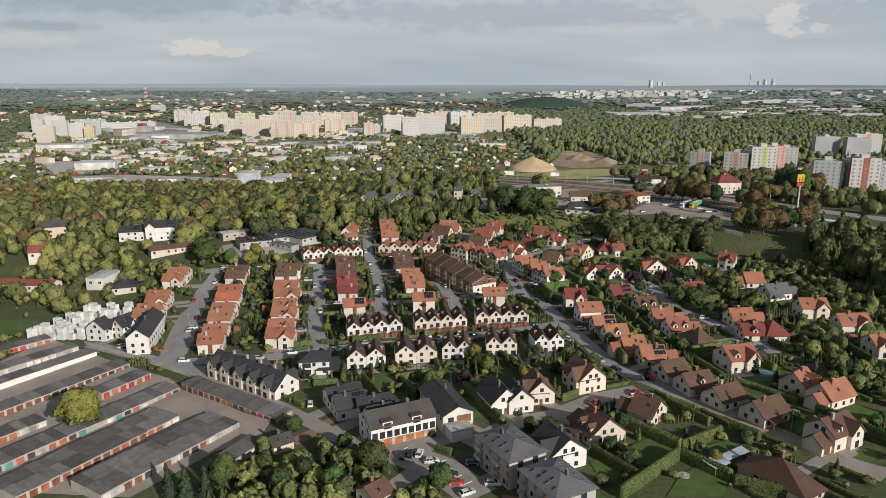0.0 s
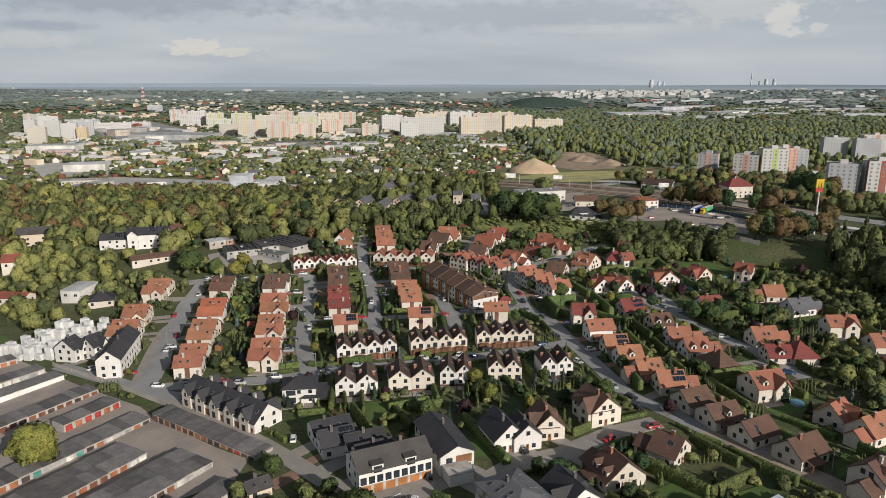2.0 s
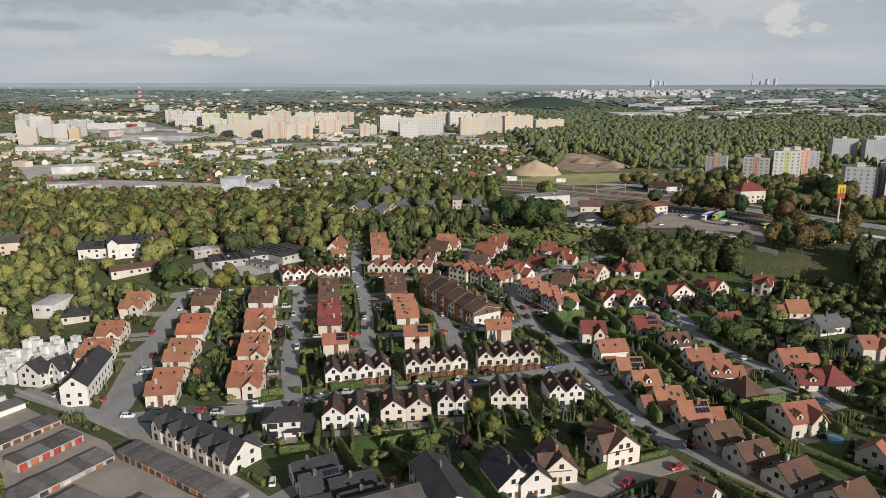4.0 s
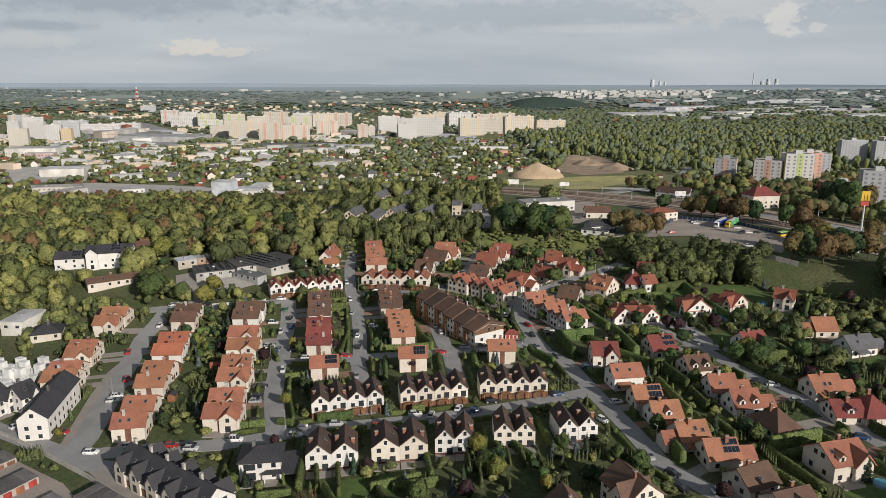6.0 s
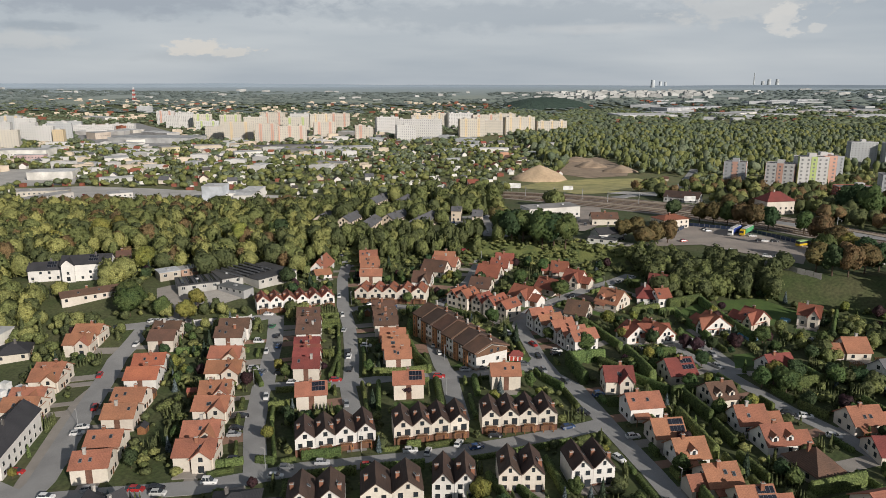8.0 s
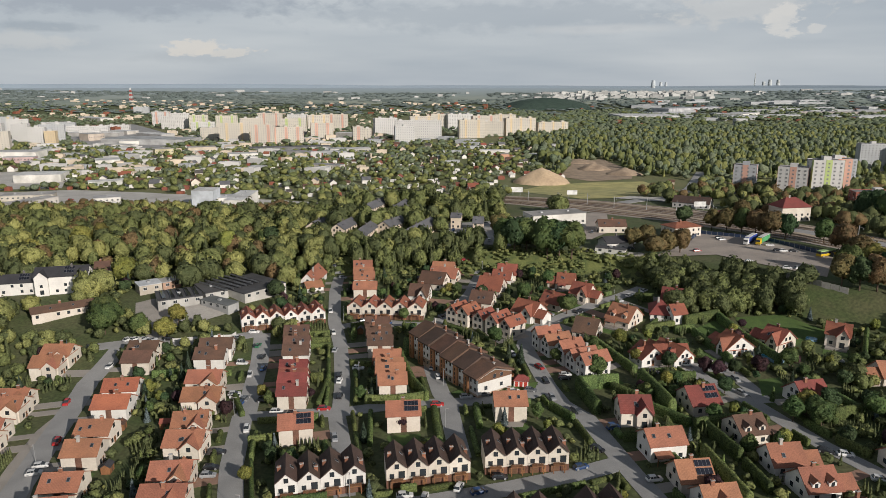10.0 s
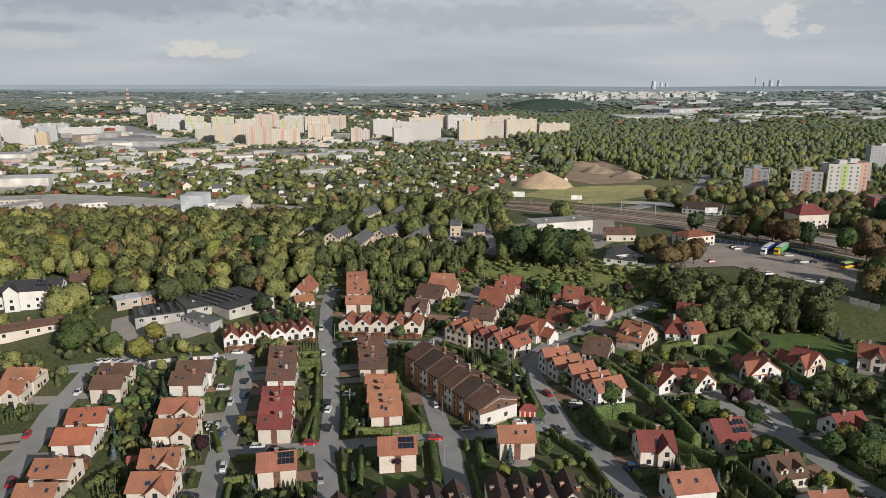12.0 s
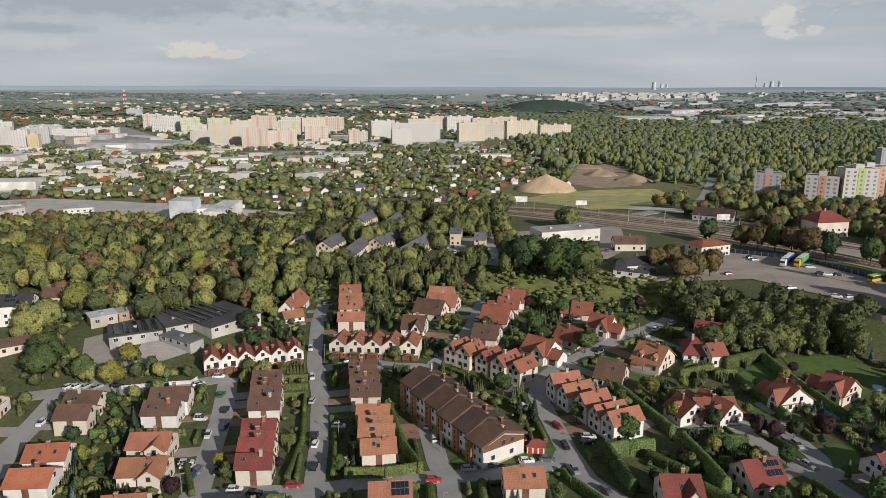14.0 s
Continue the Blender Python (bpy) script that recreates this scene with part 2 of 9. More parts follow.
WOODS = {
    "d": leaf_mat("wood leaves dark", (0.128, 0.145, 0.052), (0.092, 0.112, 0.043), 0, 0, 1.5, 15.0),
    "g": leaf_mat("wood leaves green", (0.198, 0.220, 0.070), (0.150, 0.178, 0.058), 0, 0, 1.5, 15.0),
    "o": leaf_mat("wood leaves olive", (0.285, 0.290, 0.090), (0.22, 0.235, 0.075), 0, 0, 1.5, 15.0),
    "y": leaf_mat("wood leaves yellowing", (0.355, 0.350, 0.105), (0.285, 0.290, 0.088), 0, 0, 1.5, 15.0),
    "r": leaf_mat("wood leaves rusty", (0.225, 0.150, 0.062), (0.165, 0.125, 0.055), 0, 0, 1.5, 15.0),
    # far tones: distance haze is put into these paler, bluer leaf colours
    "f": leaf_mat("haze-toned far leaves", (0.165, 0.205, 0.105), (0.135, 0.172, 0.092), 0, 0, 0.4, 6.0),
    "p": leaf_mat("haze-toned pale leaves", (0.203, 0.232, 0.121), (0.159, 0.192, 0.108), 0, 0, 0.4, 6.0),
    "b": leaf_mat("haze-toned distant leaves", (0.21, 0.25, 0.20), (0.175, 0.215, 0.175), 0, 0, 0.2),
}


# ---- mesh helpers ----
def mesh_ob(name, verts, faces, mats, parent=None, idx=None, smooth=False):
    me = bpy.data.meshes.new(name)
    me.from_pydata(verts, [], faces)
    for m in mats if isinstance(mats, (list, tuple)) else [mats]:
        me.materials.append(m)
    if idx is not None:
        me.polygons.foreach_set("material_index", idx)
    if smooth:
        me.polygons.foreach_set("use_smooth", [True] * len(faces))
    me.update()
    ob = new(name, me)
    if parent:
        ob.parent = parent
    return ob


def part(name, bm, material, parent, label=""):
    me = bpy.data.meshes.new(name)
    bm.to_mesh(me)
    bm.free()
    for m in material if isinstance(material, (list, tuple)) else [material]:
        me.materials.append(m)
    ob = new(name, me)
    ob.parent = parent
    if label:
        ob["label"] = label
    return ob


def shared(name, me, parent, m):
    ob = new(name, me)
    ob.parent = parent
    ob.matrix_basis = m
    return ob


def box(bm, x0, y0, z0, x1, y1, z1, mi=0, m=None):
    vs = [bm.verts.new(Vector(c) if m is None else m @ Vector(c)) for c in
          ((x0, y0, z0), (x1, y0, z0), (x1, y1, z0), (x0, y1, z0), (x0, y0, z1), (x1, y0, z1), (x1, y1, z1), (x0, y1, z1))]
    for f in ((3, 2, 1, 0), (4, 5, 6, 7), (0, 1, 5, 4), (1, 2, 6, 5), (2, 3, 7, 6), (3, 0, 4, 7)):
        bm.faces.new([vs[i] for i in f]).material_index = mi


def prism(bm, pts, z0, z1, mi=0):
    """An upright prism on a plan polygon (anticlockwise)."""
    lo = [bm.verts.new((x, y, z0)) for x, y in pts]
    hi = [bm.verts.new((x, y, z1)) for x, y in pts]
    n = len(pts)
    for i in range(n):
        bm.faces.new((lo[i], lo[(i + 1) % n], hi[(i + 1) % n], hi[i])).material_index = mi
    bm.faces.new(hi).material_index = mi
    bm.faces.new(lo[::-1]).material_index = mi


def slab(bm, quad, thick, mi=0):
    """A flat plate with thickness below the given quad."""
    q = [Vector(v) for v in quad]
    n = (q[1] - q[0]).cross(q[2] - q[0]).normalized()
    if n.z < 0:
        q = q[::-1]
        n = -n
    a = [bm.verts.new(v) for v in q]
    b = [bm.verts.new(v - n * thick) for v in q]
    k = len(q)
    bm.faces.new(a).material_index = mi
    bm.faces.new(b[::-1]).material_index = mi
    for i in range(k):
        bm.faces.new((b[i], b[(i + 1) % k], a[(i + 1) % k], a[i])).material_index = mi


def mesh_of(bm, mats, name):
    me = bpy.data.meshes.new(name)
    bm.to_mesh(me)
    bm.free()
    for m in mats:
        me.materials.append(m)
    return me


# ---- ground ----
def ss(a, b, v):
    v = min(1.0, max(0.0, (v - a) / (b - a)))
    return v * v * (3 - 2 * v)


def lerp_at(v, xs, ys):
    return float(np.interp(v, xs, ys))


def toe(x):
    """Where the foot of the railway embankment lies."""
    return lerp_at(x, [-60, 0, 60, 100, 120, 150, 200, 260, 420], [452, 450, 438, 424, 410, 374, 346, 322, 300])


def ground(x, y):
    k = ss(-100, -50, x)
    e = 6 + 0.03 * min(200, max(-200, x)) + 5 * ss(310, 440, y) * k
    up = k * ss(toe(x), toe(x) + 24, y) + (1 - k) * ss(320, 420, y)
    top = k * (19.5 + 0.024 * min(200, max(-50, x))) + (1 - k) * 13
    far = 8 + 9 * ss(900, 1500, y)
    d = ss(600, 800, y)
    top = top * (1 - d) + far * d
    z = e + (top - e) * up
    r = math.hypot(x, y)
    if r > 2500:
        z += (105 - 88 * r / (2500 * math.exp(2.485 * (r - 2500) / 2400)) - 17) if y > 0 else 0
    return z


def axis(fine0, fine1, step, far0, far1, grow=1.16):
    mid = list(np.arange(fine0, fine1 + 0.1, step))
    a, b, s = [], [], step
    v = fine0
    while v > far0:
        s *= grow
        v -= s
        a.append(max(v, far0))
    v, s = fine1, step
    while v < far1:
        s *= grow
        v += s
        b.append(min(v, far1))
    return a[::-1] + mid + b


gx, gy = axis(-420, 420, 6, -4700, 4700, 1.14), axis(120, 900, 5, -1200, 4880, 1.07)
gv = [(x, y, ground(x, y)) for y in gy for x in gx]
nx = len(gx)
gf = [(j * nx + i, j * nx + i + 1, (j + 1) * nx + i + 1, (j + 1) * nx + i) for j in range(len(gy) - 1) for i in range(nx - 1)]
M_GRASS = mat("grass and garden soil", (0.058, 0.080, 0.027), 0.95, 0.6, 0.4, second=(0.088, 0.090, 0.042), fine=12, bump=0.15)
M_FARGRASS = mat("allotment grass", (0.112, 0.128, 0.048), 0.95, 0.35, 0.3, second=(0.15, 0.142, 0.068), fine=9)
far_cover = [1 if gv[f[0]][1] > 636 and gv[f[0]][1] < 2200 else 0 for f in gf]
land = mesh_ob("ground", gv, gf, [M_GRASS, M_FARGRASS], idx=far_cover, smooth=True)
tagged(land, "rough green grass and garden soil over rolling ground", "ground", kind="structure")

SEGS = []   # roads, kept free of plants
ROADS = []
PLOTS = []  # footprints, kept free of plants


def ribbon(name, pts, width, material, label, lift=0.10, kind="structure", category="road", clear=True):
    """A paved strip along a line of plan points, with its kerb edge as a small step."""
    fine = []
    for (x0, y0), (x1, y1) in zip(pts, pts[1:]):
        n = max(1, int(math.hypot(x1 - x0, y1 - y0) / 3))
        fine += [(x0 + (x1 - x0) * i / n, y0 + (y1 - y0) * i / n) for i in range(n)]
        if clear:
            SEGS.append((x0, y0, x1, y1, width / 2 + 0.8))
            if name == "road":
                ROADS.append((x0, y0, x1, y1, width / 2))
    fine.append(pts[-1])
    v, f = [], []
    for i, (x, y) in enumerate(fine):
        a, b = fine[max(0, i - 1)], fine[min(len(fine) - 1, i + 1)]
        dx, dy = b[0] - a[0], b[1] - a[1]
        d = math.hypot(dx, dy) or 1
        ox, oy = -dy / d * width / 2, dx / d * width / 2
        zl, zr, zc = ground(x + ox, y + oy), ground(x - ox, y - oy), ground(x, y)
        v += [(x + ox, y + oy, zl - 0.3), (x + ox, y + oy, zl + lift), (x, y, max(zc, (zl + zr) / 2) + lift + 0.03), (x - ox, y - oy, zr + lift), (x - ox, y - oy, zr - 0.3)]
        if i:
            k = 5 * i
            f += [(k - 5 + c, k - 4 + c, k + 1 + c, k + c) for c in range(4)]
    ob = mesh_ob(name, v, f, material)
    tagged(ob, label, category, kind=kind)
    return ob


def area(name, poly, material, label, lift=0.07, step=3.0, category="pavement"):
    """A paved field inside a plan polygon, draped over the ground."""
    bm = bmesh.new()
    vs = [bm.verts.new((x, y, 0)) for x, y in poly]
    bm.faces.new(vs)
    bmesh.ops.triangulate(bm, faces=bm.faces[:])
    for _ in range(6):
        long = [e for e in bm.edges if e.calc_length() > step * 2]
        if not long:
            break
        bmesh.ops.subdivide_edges(bm, edges=long, cuts=1)
        bmesh.ops.triangulate(bm, faces=[f for f in bm.faces if len(f.verts) > 3])
    for v in bm.verts:
        v.co.z = ground(v.co.x, v.co.y) + lift
    bmesh.ops.recalc_face_normals(bm, faces=bm.faces[:])
    for f in bm.faces:
        if f.normal.z < 0:
            f.normal_flip()
    me = mesh_of(bm, [material], name)
    ob = new(name, me)
    AREAS.append(poly)
    return tagged(ob, label, category, kind="structure")


AREAS = []


def inside(poly, x, y):
    c = False
    for (x0, y0), (x1, y1) in zip(poly, poly[1:] + poly[:1]):
        if (y0 > y) != (y1 > y) and x < (x1 - x0) * (y - y0) / (y1 - y0) + x0:
            c = not c
    return c


def free(x, y, r=0.6):
    for x0, y0, x1, y1, w in SEGS:
        dx, dy = x1 - x0, y1 - y0
        t = min(1, max(0, ((x - x0) * dx + (y - y0) * dy) / (dx * dx + dy * dy + 1e-9)))
        if math.hypot(x - x0 - t * dx, y - y0 - t * dy) < w + r:
            return False
    for px, py, c, s, hl, hw in PLOTS:
        dx, dy = x - px, y - py
        if abs(dx * c + dy * s) < hl + r and abs(dy * c - dx * s) < hw + r:
            return False
    return not any(inside(p, x, y) for p in AREAS)


def plot(x, y, turn, hl, hw):
    a = radians(turn)
    PLOTS.append((x, y, math.cos(a), math.sin(a), hl, hw))

# ---- houses ----
def window_mesh(name, w, h, frame_mat, bars=1):
    """A window standing in the XZ plane, facing -Y: one body with recessed panes."""
    bm = bmesh.new()
    n = bars + 1
    xs = [-w / 2 + w * i / n for i in range(n + 1)]
    f = {}
    for y in (-0.07, 0.1):
        for z in (-0.05, h):
            for i, x in enumerate(xs):
                f[(i, y, z)] = bm.verts.new((x, y, z))
    fronts = []
    for i in range(n):
        fronts.append(bm.faces.new((f[(i, -0.07, -0.05)], f[(i + 1, -0.07, -0.05)], f[(i + 1, -0.07, h)], f[(i, -0.07, h)])))
        bm.faces.new((f[(i, -0.07, h)], f[(i + 1, -0.07, h)], f[(i + 1, 0.1, h)], f[(i, 0.1, h)]))
        bm.faces.new((f[(i, 0.1, -0.05)], f[(i + 1, 0.1, -0.05)], f[(i + 1, -0.07, -0.05)], f[(i, -0.07, -0.05)]))
    bm.faces.new((f[(0, 0.1, -0.05)], f[(0, -0.07, -0.05)], f[(0, -0.07, h)], f[(0, 0.1, h)]))
    bm.faces.new((f[(n, -0.07, -0.05)], f[(n, 0.1, -0.05)], f[(n, 0.1, h)], f[(n, -0.07, h)]))
    bmesh.ops.inset_individual(bm, faces=fronts, thickness=0.085, depth=-0.05)
    for g in fronts:
        g.material_index = 1
    return mesh_of(bm, [frame_mat, M_GLASS], name)


WIN = window_mesh("window", 1.15, 1.25, M_FRAME)
WIN_B = window_mesh("window", 1.15, 1.25, M_BFRAME)
WIN_S = window_mesh("window", 0.8, 1.1, M_BFRAME, 0)
WIN_T = window_mesh("window", 1.6, 1.95, M_BFRAME, 2)


def simple_mesh(name, dims, mats, boxes):
    bm = bmesh.new()
    for b in boxes:
        box(bm, *b)
    return mesh_of(bm, mats, name)


SKYL = simple_mesh("skylight", None, [M_PVF, M_GLASS], [(-0.42, -0.6, 0, 0.42, 0.6, 0.10, 0), (-0.34, -0.52, 0.10, 0.34, 0.52, 0.115, 1)])
PVP = simple_mesh("solar_panel", None, [M_PVF, M_PV], [(-0.5, -0.83, 0.05, 0.5, 0.83, 0.09, 0), (-0.475, -0.8, 0.09, 0.475, 0.8, 0.10, 1)])
CHIM = simple_mesh("chimney", None, [M_CHIM, M_CAP], [(-0.45, -0.3, -1.6, 0.45, 0.3, 1.1, 0), (-0.55, -0.4, 1.1, 0.55, 0.4, 1.22, 1), (-0.25, -0.12, 1.22, -0.02, 0.12, 1.45, 0), (0.06, -0.12, 1.22, 0.28, 0.12, 1.45, 0)])
CHIM_W = simple_mesh("chimney", None, [M_CONC, M_CAP], [(-0.4, -0.3, -1.6, 0.4, 0.3, 1.2, 0), (-0.5, -0.4, 1.2, 0.5, 0.4, 1.32, 1)])
CHIM_G = simple_mesh("chimney", None, [mat("dark grey chimney render", (0.13, 0.12, 0.115), 0.9, 3, 0.15), M_CAP], [(-0.42, -0.3, -1.6, 0.42, 0.3, 1.1, 0), (-0.5, -0.38, 1.1, 0.5, 0.38, 1.2, 0), (-0.2, -0.12, 1.2, 0.0, 0.12, 1.42, 1)])
WIN_W = window_mesh("window", 2.2, 1.7, M_BFRAME, 2)
DOOR = simple_mesh("door", None, [M_WOOD, M_GLASS], [(-0.5, -0.05, 0, 0.5, 0.05, 2.05, 0), (-0.2, -0.065, 1.0, 0.2, -0.051, 1.8, 1)])
GDOOR = simple_mesh("garage_door", None, [M_GDOOR, M_BFRAME], [(-1.25, -0.05, 0, 1.25, 0.05, 2.1, 0)] + [(-1.25, -0.06, 0.5 * i, 1.25, -0.051, 0.5 * i + 0.03, 1) for i in range(1, 4)])
GDOOR_D = simple_mesh("garage_door", None, [M_BFRAME, M_WOOD], [(-1.25, -0.05, 0, 1.25, 0.05, 2.1, 0)] + [(-1.25, -0.06, 0.5 * i, 1.25, -0.051, 0.5 * i + 0.03, 1) for i in range(1, 4)])


def gable_body(bm, L, W, he, hr, low=-1.5):
    """Walls of a house with the ridge along X."""
    a, b = L / 2, W / 2
    sec = [(-b, low), (b, low), (b, he), (0, hr), (-b, he)]
    l = [bm.verts.new((-a, y, z)) for y, z in sec]
    r = [bm.verts.new((a, y, z)) for y, z in sec]
    bm.faces.new(l[::-1])
    bm.faces.new(r)
    for i in range(5):
        bm.faces.new((l[i], l[(i + 1) % 5], r[(i + 1) % 5], r[i]))
    bmesh.ops.recalc_face_normals(bm, faces=bm.faces[:])


def gable_roof(bm, L, W, he, hr, over=0.55, end=0.45, thick=0.22, m=None):
    a, b = L / 2 + end, W / 2 + over
    slope = (hr - he) / (W / 2)
    ze, zr = he - over * slope + thick, hr + thick
    for s in (-1, 1):
        q = [(-a, s * b, ze), (a, s * b, ze), (a, 0, zr), (-a, 0, zr)]
        q = [Vector(v) if m is None else m @ Vector(v) for v in q]
        slab(bm, q if s < 0 else q[::-1], thick)
    c = [(-a, -0.14, zr - 0.06), (a, -0.14, zr - 0.06), (a, 0, zr + 0.09), (-a, 0, zr + 0.09)]
    d = [(-a, 0.14, zr - 0.06), (a, 0.14, zr - 0.06), (a, 0, zr + 0.09), (-a, 0, zr + 0.09)]
    for q in (c, d):
        vs = [bm.verts.new(Vector(v) if m is None else m @ Vector(v)) for v in q]
        bm.faces.new(vs)


def hip_roof(bm, L, W, he, hr, over=0.6, thick=0.22, run=None):
    a, b = L / 2 + over, W / 2 + over
    slope = (hr - he) / (W / 2)
    z0, z1 = he - over * slope + thick, hr + thick
    r = max(0.0, a - (run or b))
    A, B, C, D = (-a, -b, z0), (a, -b, z0), (a, b, z0), (-a, b, z0)
    E, G = (-r, 0, z1), (r, 0, z1)
    slab(bm, [A, B, G, E], thick)
    slab(bm, [C, D, E, G], thick)
    slab(bm, [B, C, G], thick)
    slab(bm, [D, A, E], thick)


ROOFWORD = {"orange": "orange clay tile", "vermilion": "bright red-orange tile", "terracotta": "terracotta tile", "red": "dark red tile", "brown": "brown tile",
            "dbrown": "dark brown tile", "slate": "slate grey", "darkgrey": "dark grey", "grey": "grey tile"}
rng = random.Random(5)
HOUSES = []


def put(me, name, parent, x, y, z, rz=0, rx=0):
    return shared(name, me, parent, pose(x, y, z, rx, 0, rz))


def house(x, y, turn, L, W, he, hr, roof, wall, opts="", group="", word="detached house", chims=1):
    """A rendered house with a tiled roof: ridge along its own X, garden front towards -Y."""
    z = ground(x, y)
    h = tagged(new("house"), "%s rendered %s under a %s roof" % (wall, word, ROOFWORD[roof]), "house", group)
    h.matrix_world = pose(x, y, z, 0, 0, turn)
    plot(x, y, turn, L / 2, W / 2)
    if y > 385 and x < -62 or y > 470:
        plot(x, y - W / 2 - 9, 0, L / 2 + 3, 9)
    hip = "hip" in opts
    bm = bmesh.new()
    if hip:
        box(bm, -L / 2, -W / 2, -1.5, L / 2, W / 2, he)
    else:
        gable_body(bm, L, W, he, hr)
    part("wall", bm, WALL[wall], h)
    bm = bmesh.new()
    (hip_roof if hip else gable_roof)(bm, L, W, he, hr)
    part("roof", bm, ROOF[roof], h)
    slope = math.degrees(math.atan2(hr - he, W / 2))
    for i in range(chims):
        cx = (i - (chims - 1) / 2) * L * 0.5 + rng.uniform(-0.2, 0.2) * L
        put(CHIM_G if roof in ("slate", "darkgrey", "grey") else CHIM if rng.random() < 0.8 else CHIM_W, "chimney", h, cx, rng.uniform(-0.12, 0.12) * W, hr + 0.1)
    # skylights and panels lie on the front slope
    def on_roof(me, name, px, frac, lift=0.23):
        yy = -W / 2 * (1 - frac)
        return put(me, name, h, px, yy - 0.06, he + (hr - he) * frac + lift, 0, slope)
    if "pv" in opts:
        for i in range(4):
            for j in range(2):
                on_roof(PVP, "solar_panel", L * 0.08 + i * 1.03, 0.42 + j * 0.36)
    elif not hip:
        for i in range(rng.choice((0, 1, 2, 2))):
            on_roof(SKYL, "skylight", rng.uniform(-0.36, 0.36) * L, rng.uniform(0.35, 0.6))
    frame_me = WIN_B if wall == "cream" else WIN
    ca, sa = math.cos(radians(turn)), math.sin(radians(turn))

    def street_side(nx, ny):
        """Whether a wall with this local normal looks to the open south side of the estate."""
        return (nx * ca - ny * sa) * -x + (nx * sa + ny * ca) * (60 - y) > -0.12 * math.hypot(x, y - 60)
    floors = [0.9] + ([3.6] if he > 4.9 else [])
    n = max(2, int(L / 3.4))
    HOUSES.append((x, y, turn, L, W))
    for fz in floors:
        for i in range(n):
            px = -L / 2 + L * (i + 0.5) / n
            if "garages" in opts or "stripe" in opts:
                continue
            if rng.random() < 0.82:
                put(frame_me, "window", h, px, -W / 2, fz)
    for sx, rz in ((-1, -90), (1, 90)):
        if not street_side(sx, 0):
            continue
        for fz in floors + ([he + 0.2] if not hip and hr - he > 2.5 else []):
            k = 2 if fz < he else (2 if W > 9 else 1)
            for j in range(k):
                put(frame_me, "window", h, sx * L / 2, (j - (k - 1) / 2) * W * (0.42 if fz < he else 0.22), fz, rz)
    if "stripe" in opts:
        # windowless party wall with one upright clinker panel
        bm = bmesh.new()
        box(bm, -0.85, -W / 2 - 0.04, -1.0, 0.85, -W / 2 - 0.005, he - 0.35)
        part("wall_panel", bm, M_BRICK, h, "upright brown clinker panel")
    if street_side(1, 0):
        put(DOOR, "door", h, L * 0.5, -W * 0.02, 0, 90)
    if "block" in opts:
        # three storeys of flats: timber panels between the windows, balconies, rows of skylights
        for fz in (0.9, 3.4, 5.9):
            for i in range(4):
                px = -L / 2 + L * (i + 0.5) / 4
                for s in (-1, 1):
                    bm = bmesh.new()
                    box(bm, px + 0.85, s * (W / 2 + 0.04) - 0.04, fz - 0.1, px + 1.75, s * (W / 2 + 0.04) + 0.04, fz + 1.5)
                    part("cladding", bm, M_GDOOR, h, "orange timber panel")
            for j in (-1, 1):
                for s in (-1, 1):
                    put(WIN_T, "window", h, s * L / 2, j * W * 0.2, fz - 0.6, 90 * s)
            if fz > 3:
                for i in (0, 2):
                    px = -L / 2 + L * (i + 0.7) / 4
                    bm = bmesh.new()
                    box(bm, px - 1.5, -W / 2 - 1.3, fz - 0.95, px + 1.5, -W / 2 - 0.01, fz - 0.8)
                    balcony = part("balcony", bm, M_CAP, h)
                    bm = bmesh.new()
                    box(bm, px - 1.5, -W / 2 - 1.3, fz - 0.8, px + 1.5, -W / 2 - 1.24, fz + 0.2)
                    part("railing", bm, M_METAL, balcony)
        for s in (-1, 1):
            for i in range(4):
                for frac in (0.3, 0.55):
                    if frac > 0.5 and i in (0, 3):
                        continue
                    put(SKYL, "skylight", h, -L * 0.3 + L * 0.2 * i, s * W / 2 * (1 - frac), he + (hr - he) * frac + 0.25, 0 if s < 0 else 180, slope)
    if "garages" in opts:
        for i in range(9):
            put(WIN_T, "window", h, -L / 2 + L * (i + 0.5) / 9, -W / 2 - 0.01, 2.6)
        for px in (-L * 0.25, L * 0.2):
            bm = bmesh.new()
            box(bm, px - 1.5, -W / 2 - 0.02, 5.1, px + 1.5, -W / 2 + 3.2, 7.4)
            dormer = part("dormer", bm, WALL["white"], h, "white box dormer")
            bm = bmesh.new()
            box(bm, px - 1.7, -W / 2 - 0.2, 7.4, px + 1.7, -W / 2 + 3.3, 7.6)
            part("dormer_roof", bm, ROOF[roof], dormer)
            put(WIN_W, "window", dormer, px, -W / 2 - 0.03, 5.3)
        bm = bmesh.new()
        box(bm, -L / 2, -W / 2 - 0.05, -1.0, L / 2, -W / 2 - 0.01, 2.35)
        part("plinth", bm, M_CAP, h, "grey rendered ground floor")
        k = 6
        for i in range(k):
            put(GDOOR, "garage_door", h, -L / 2 + L * (i + 0.5) / k, -W / 2 - 0.06, 0.05)
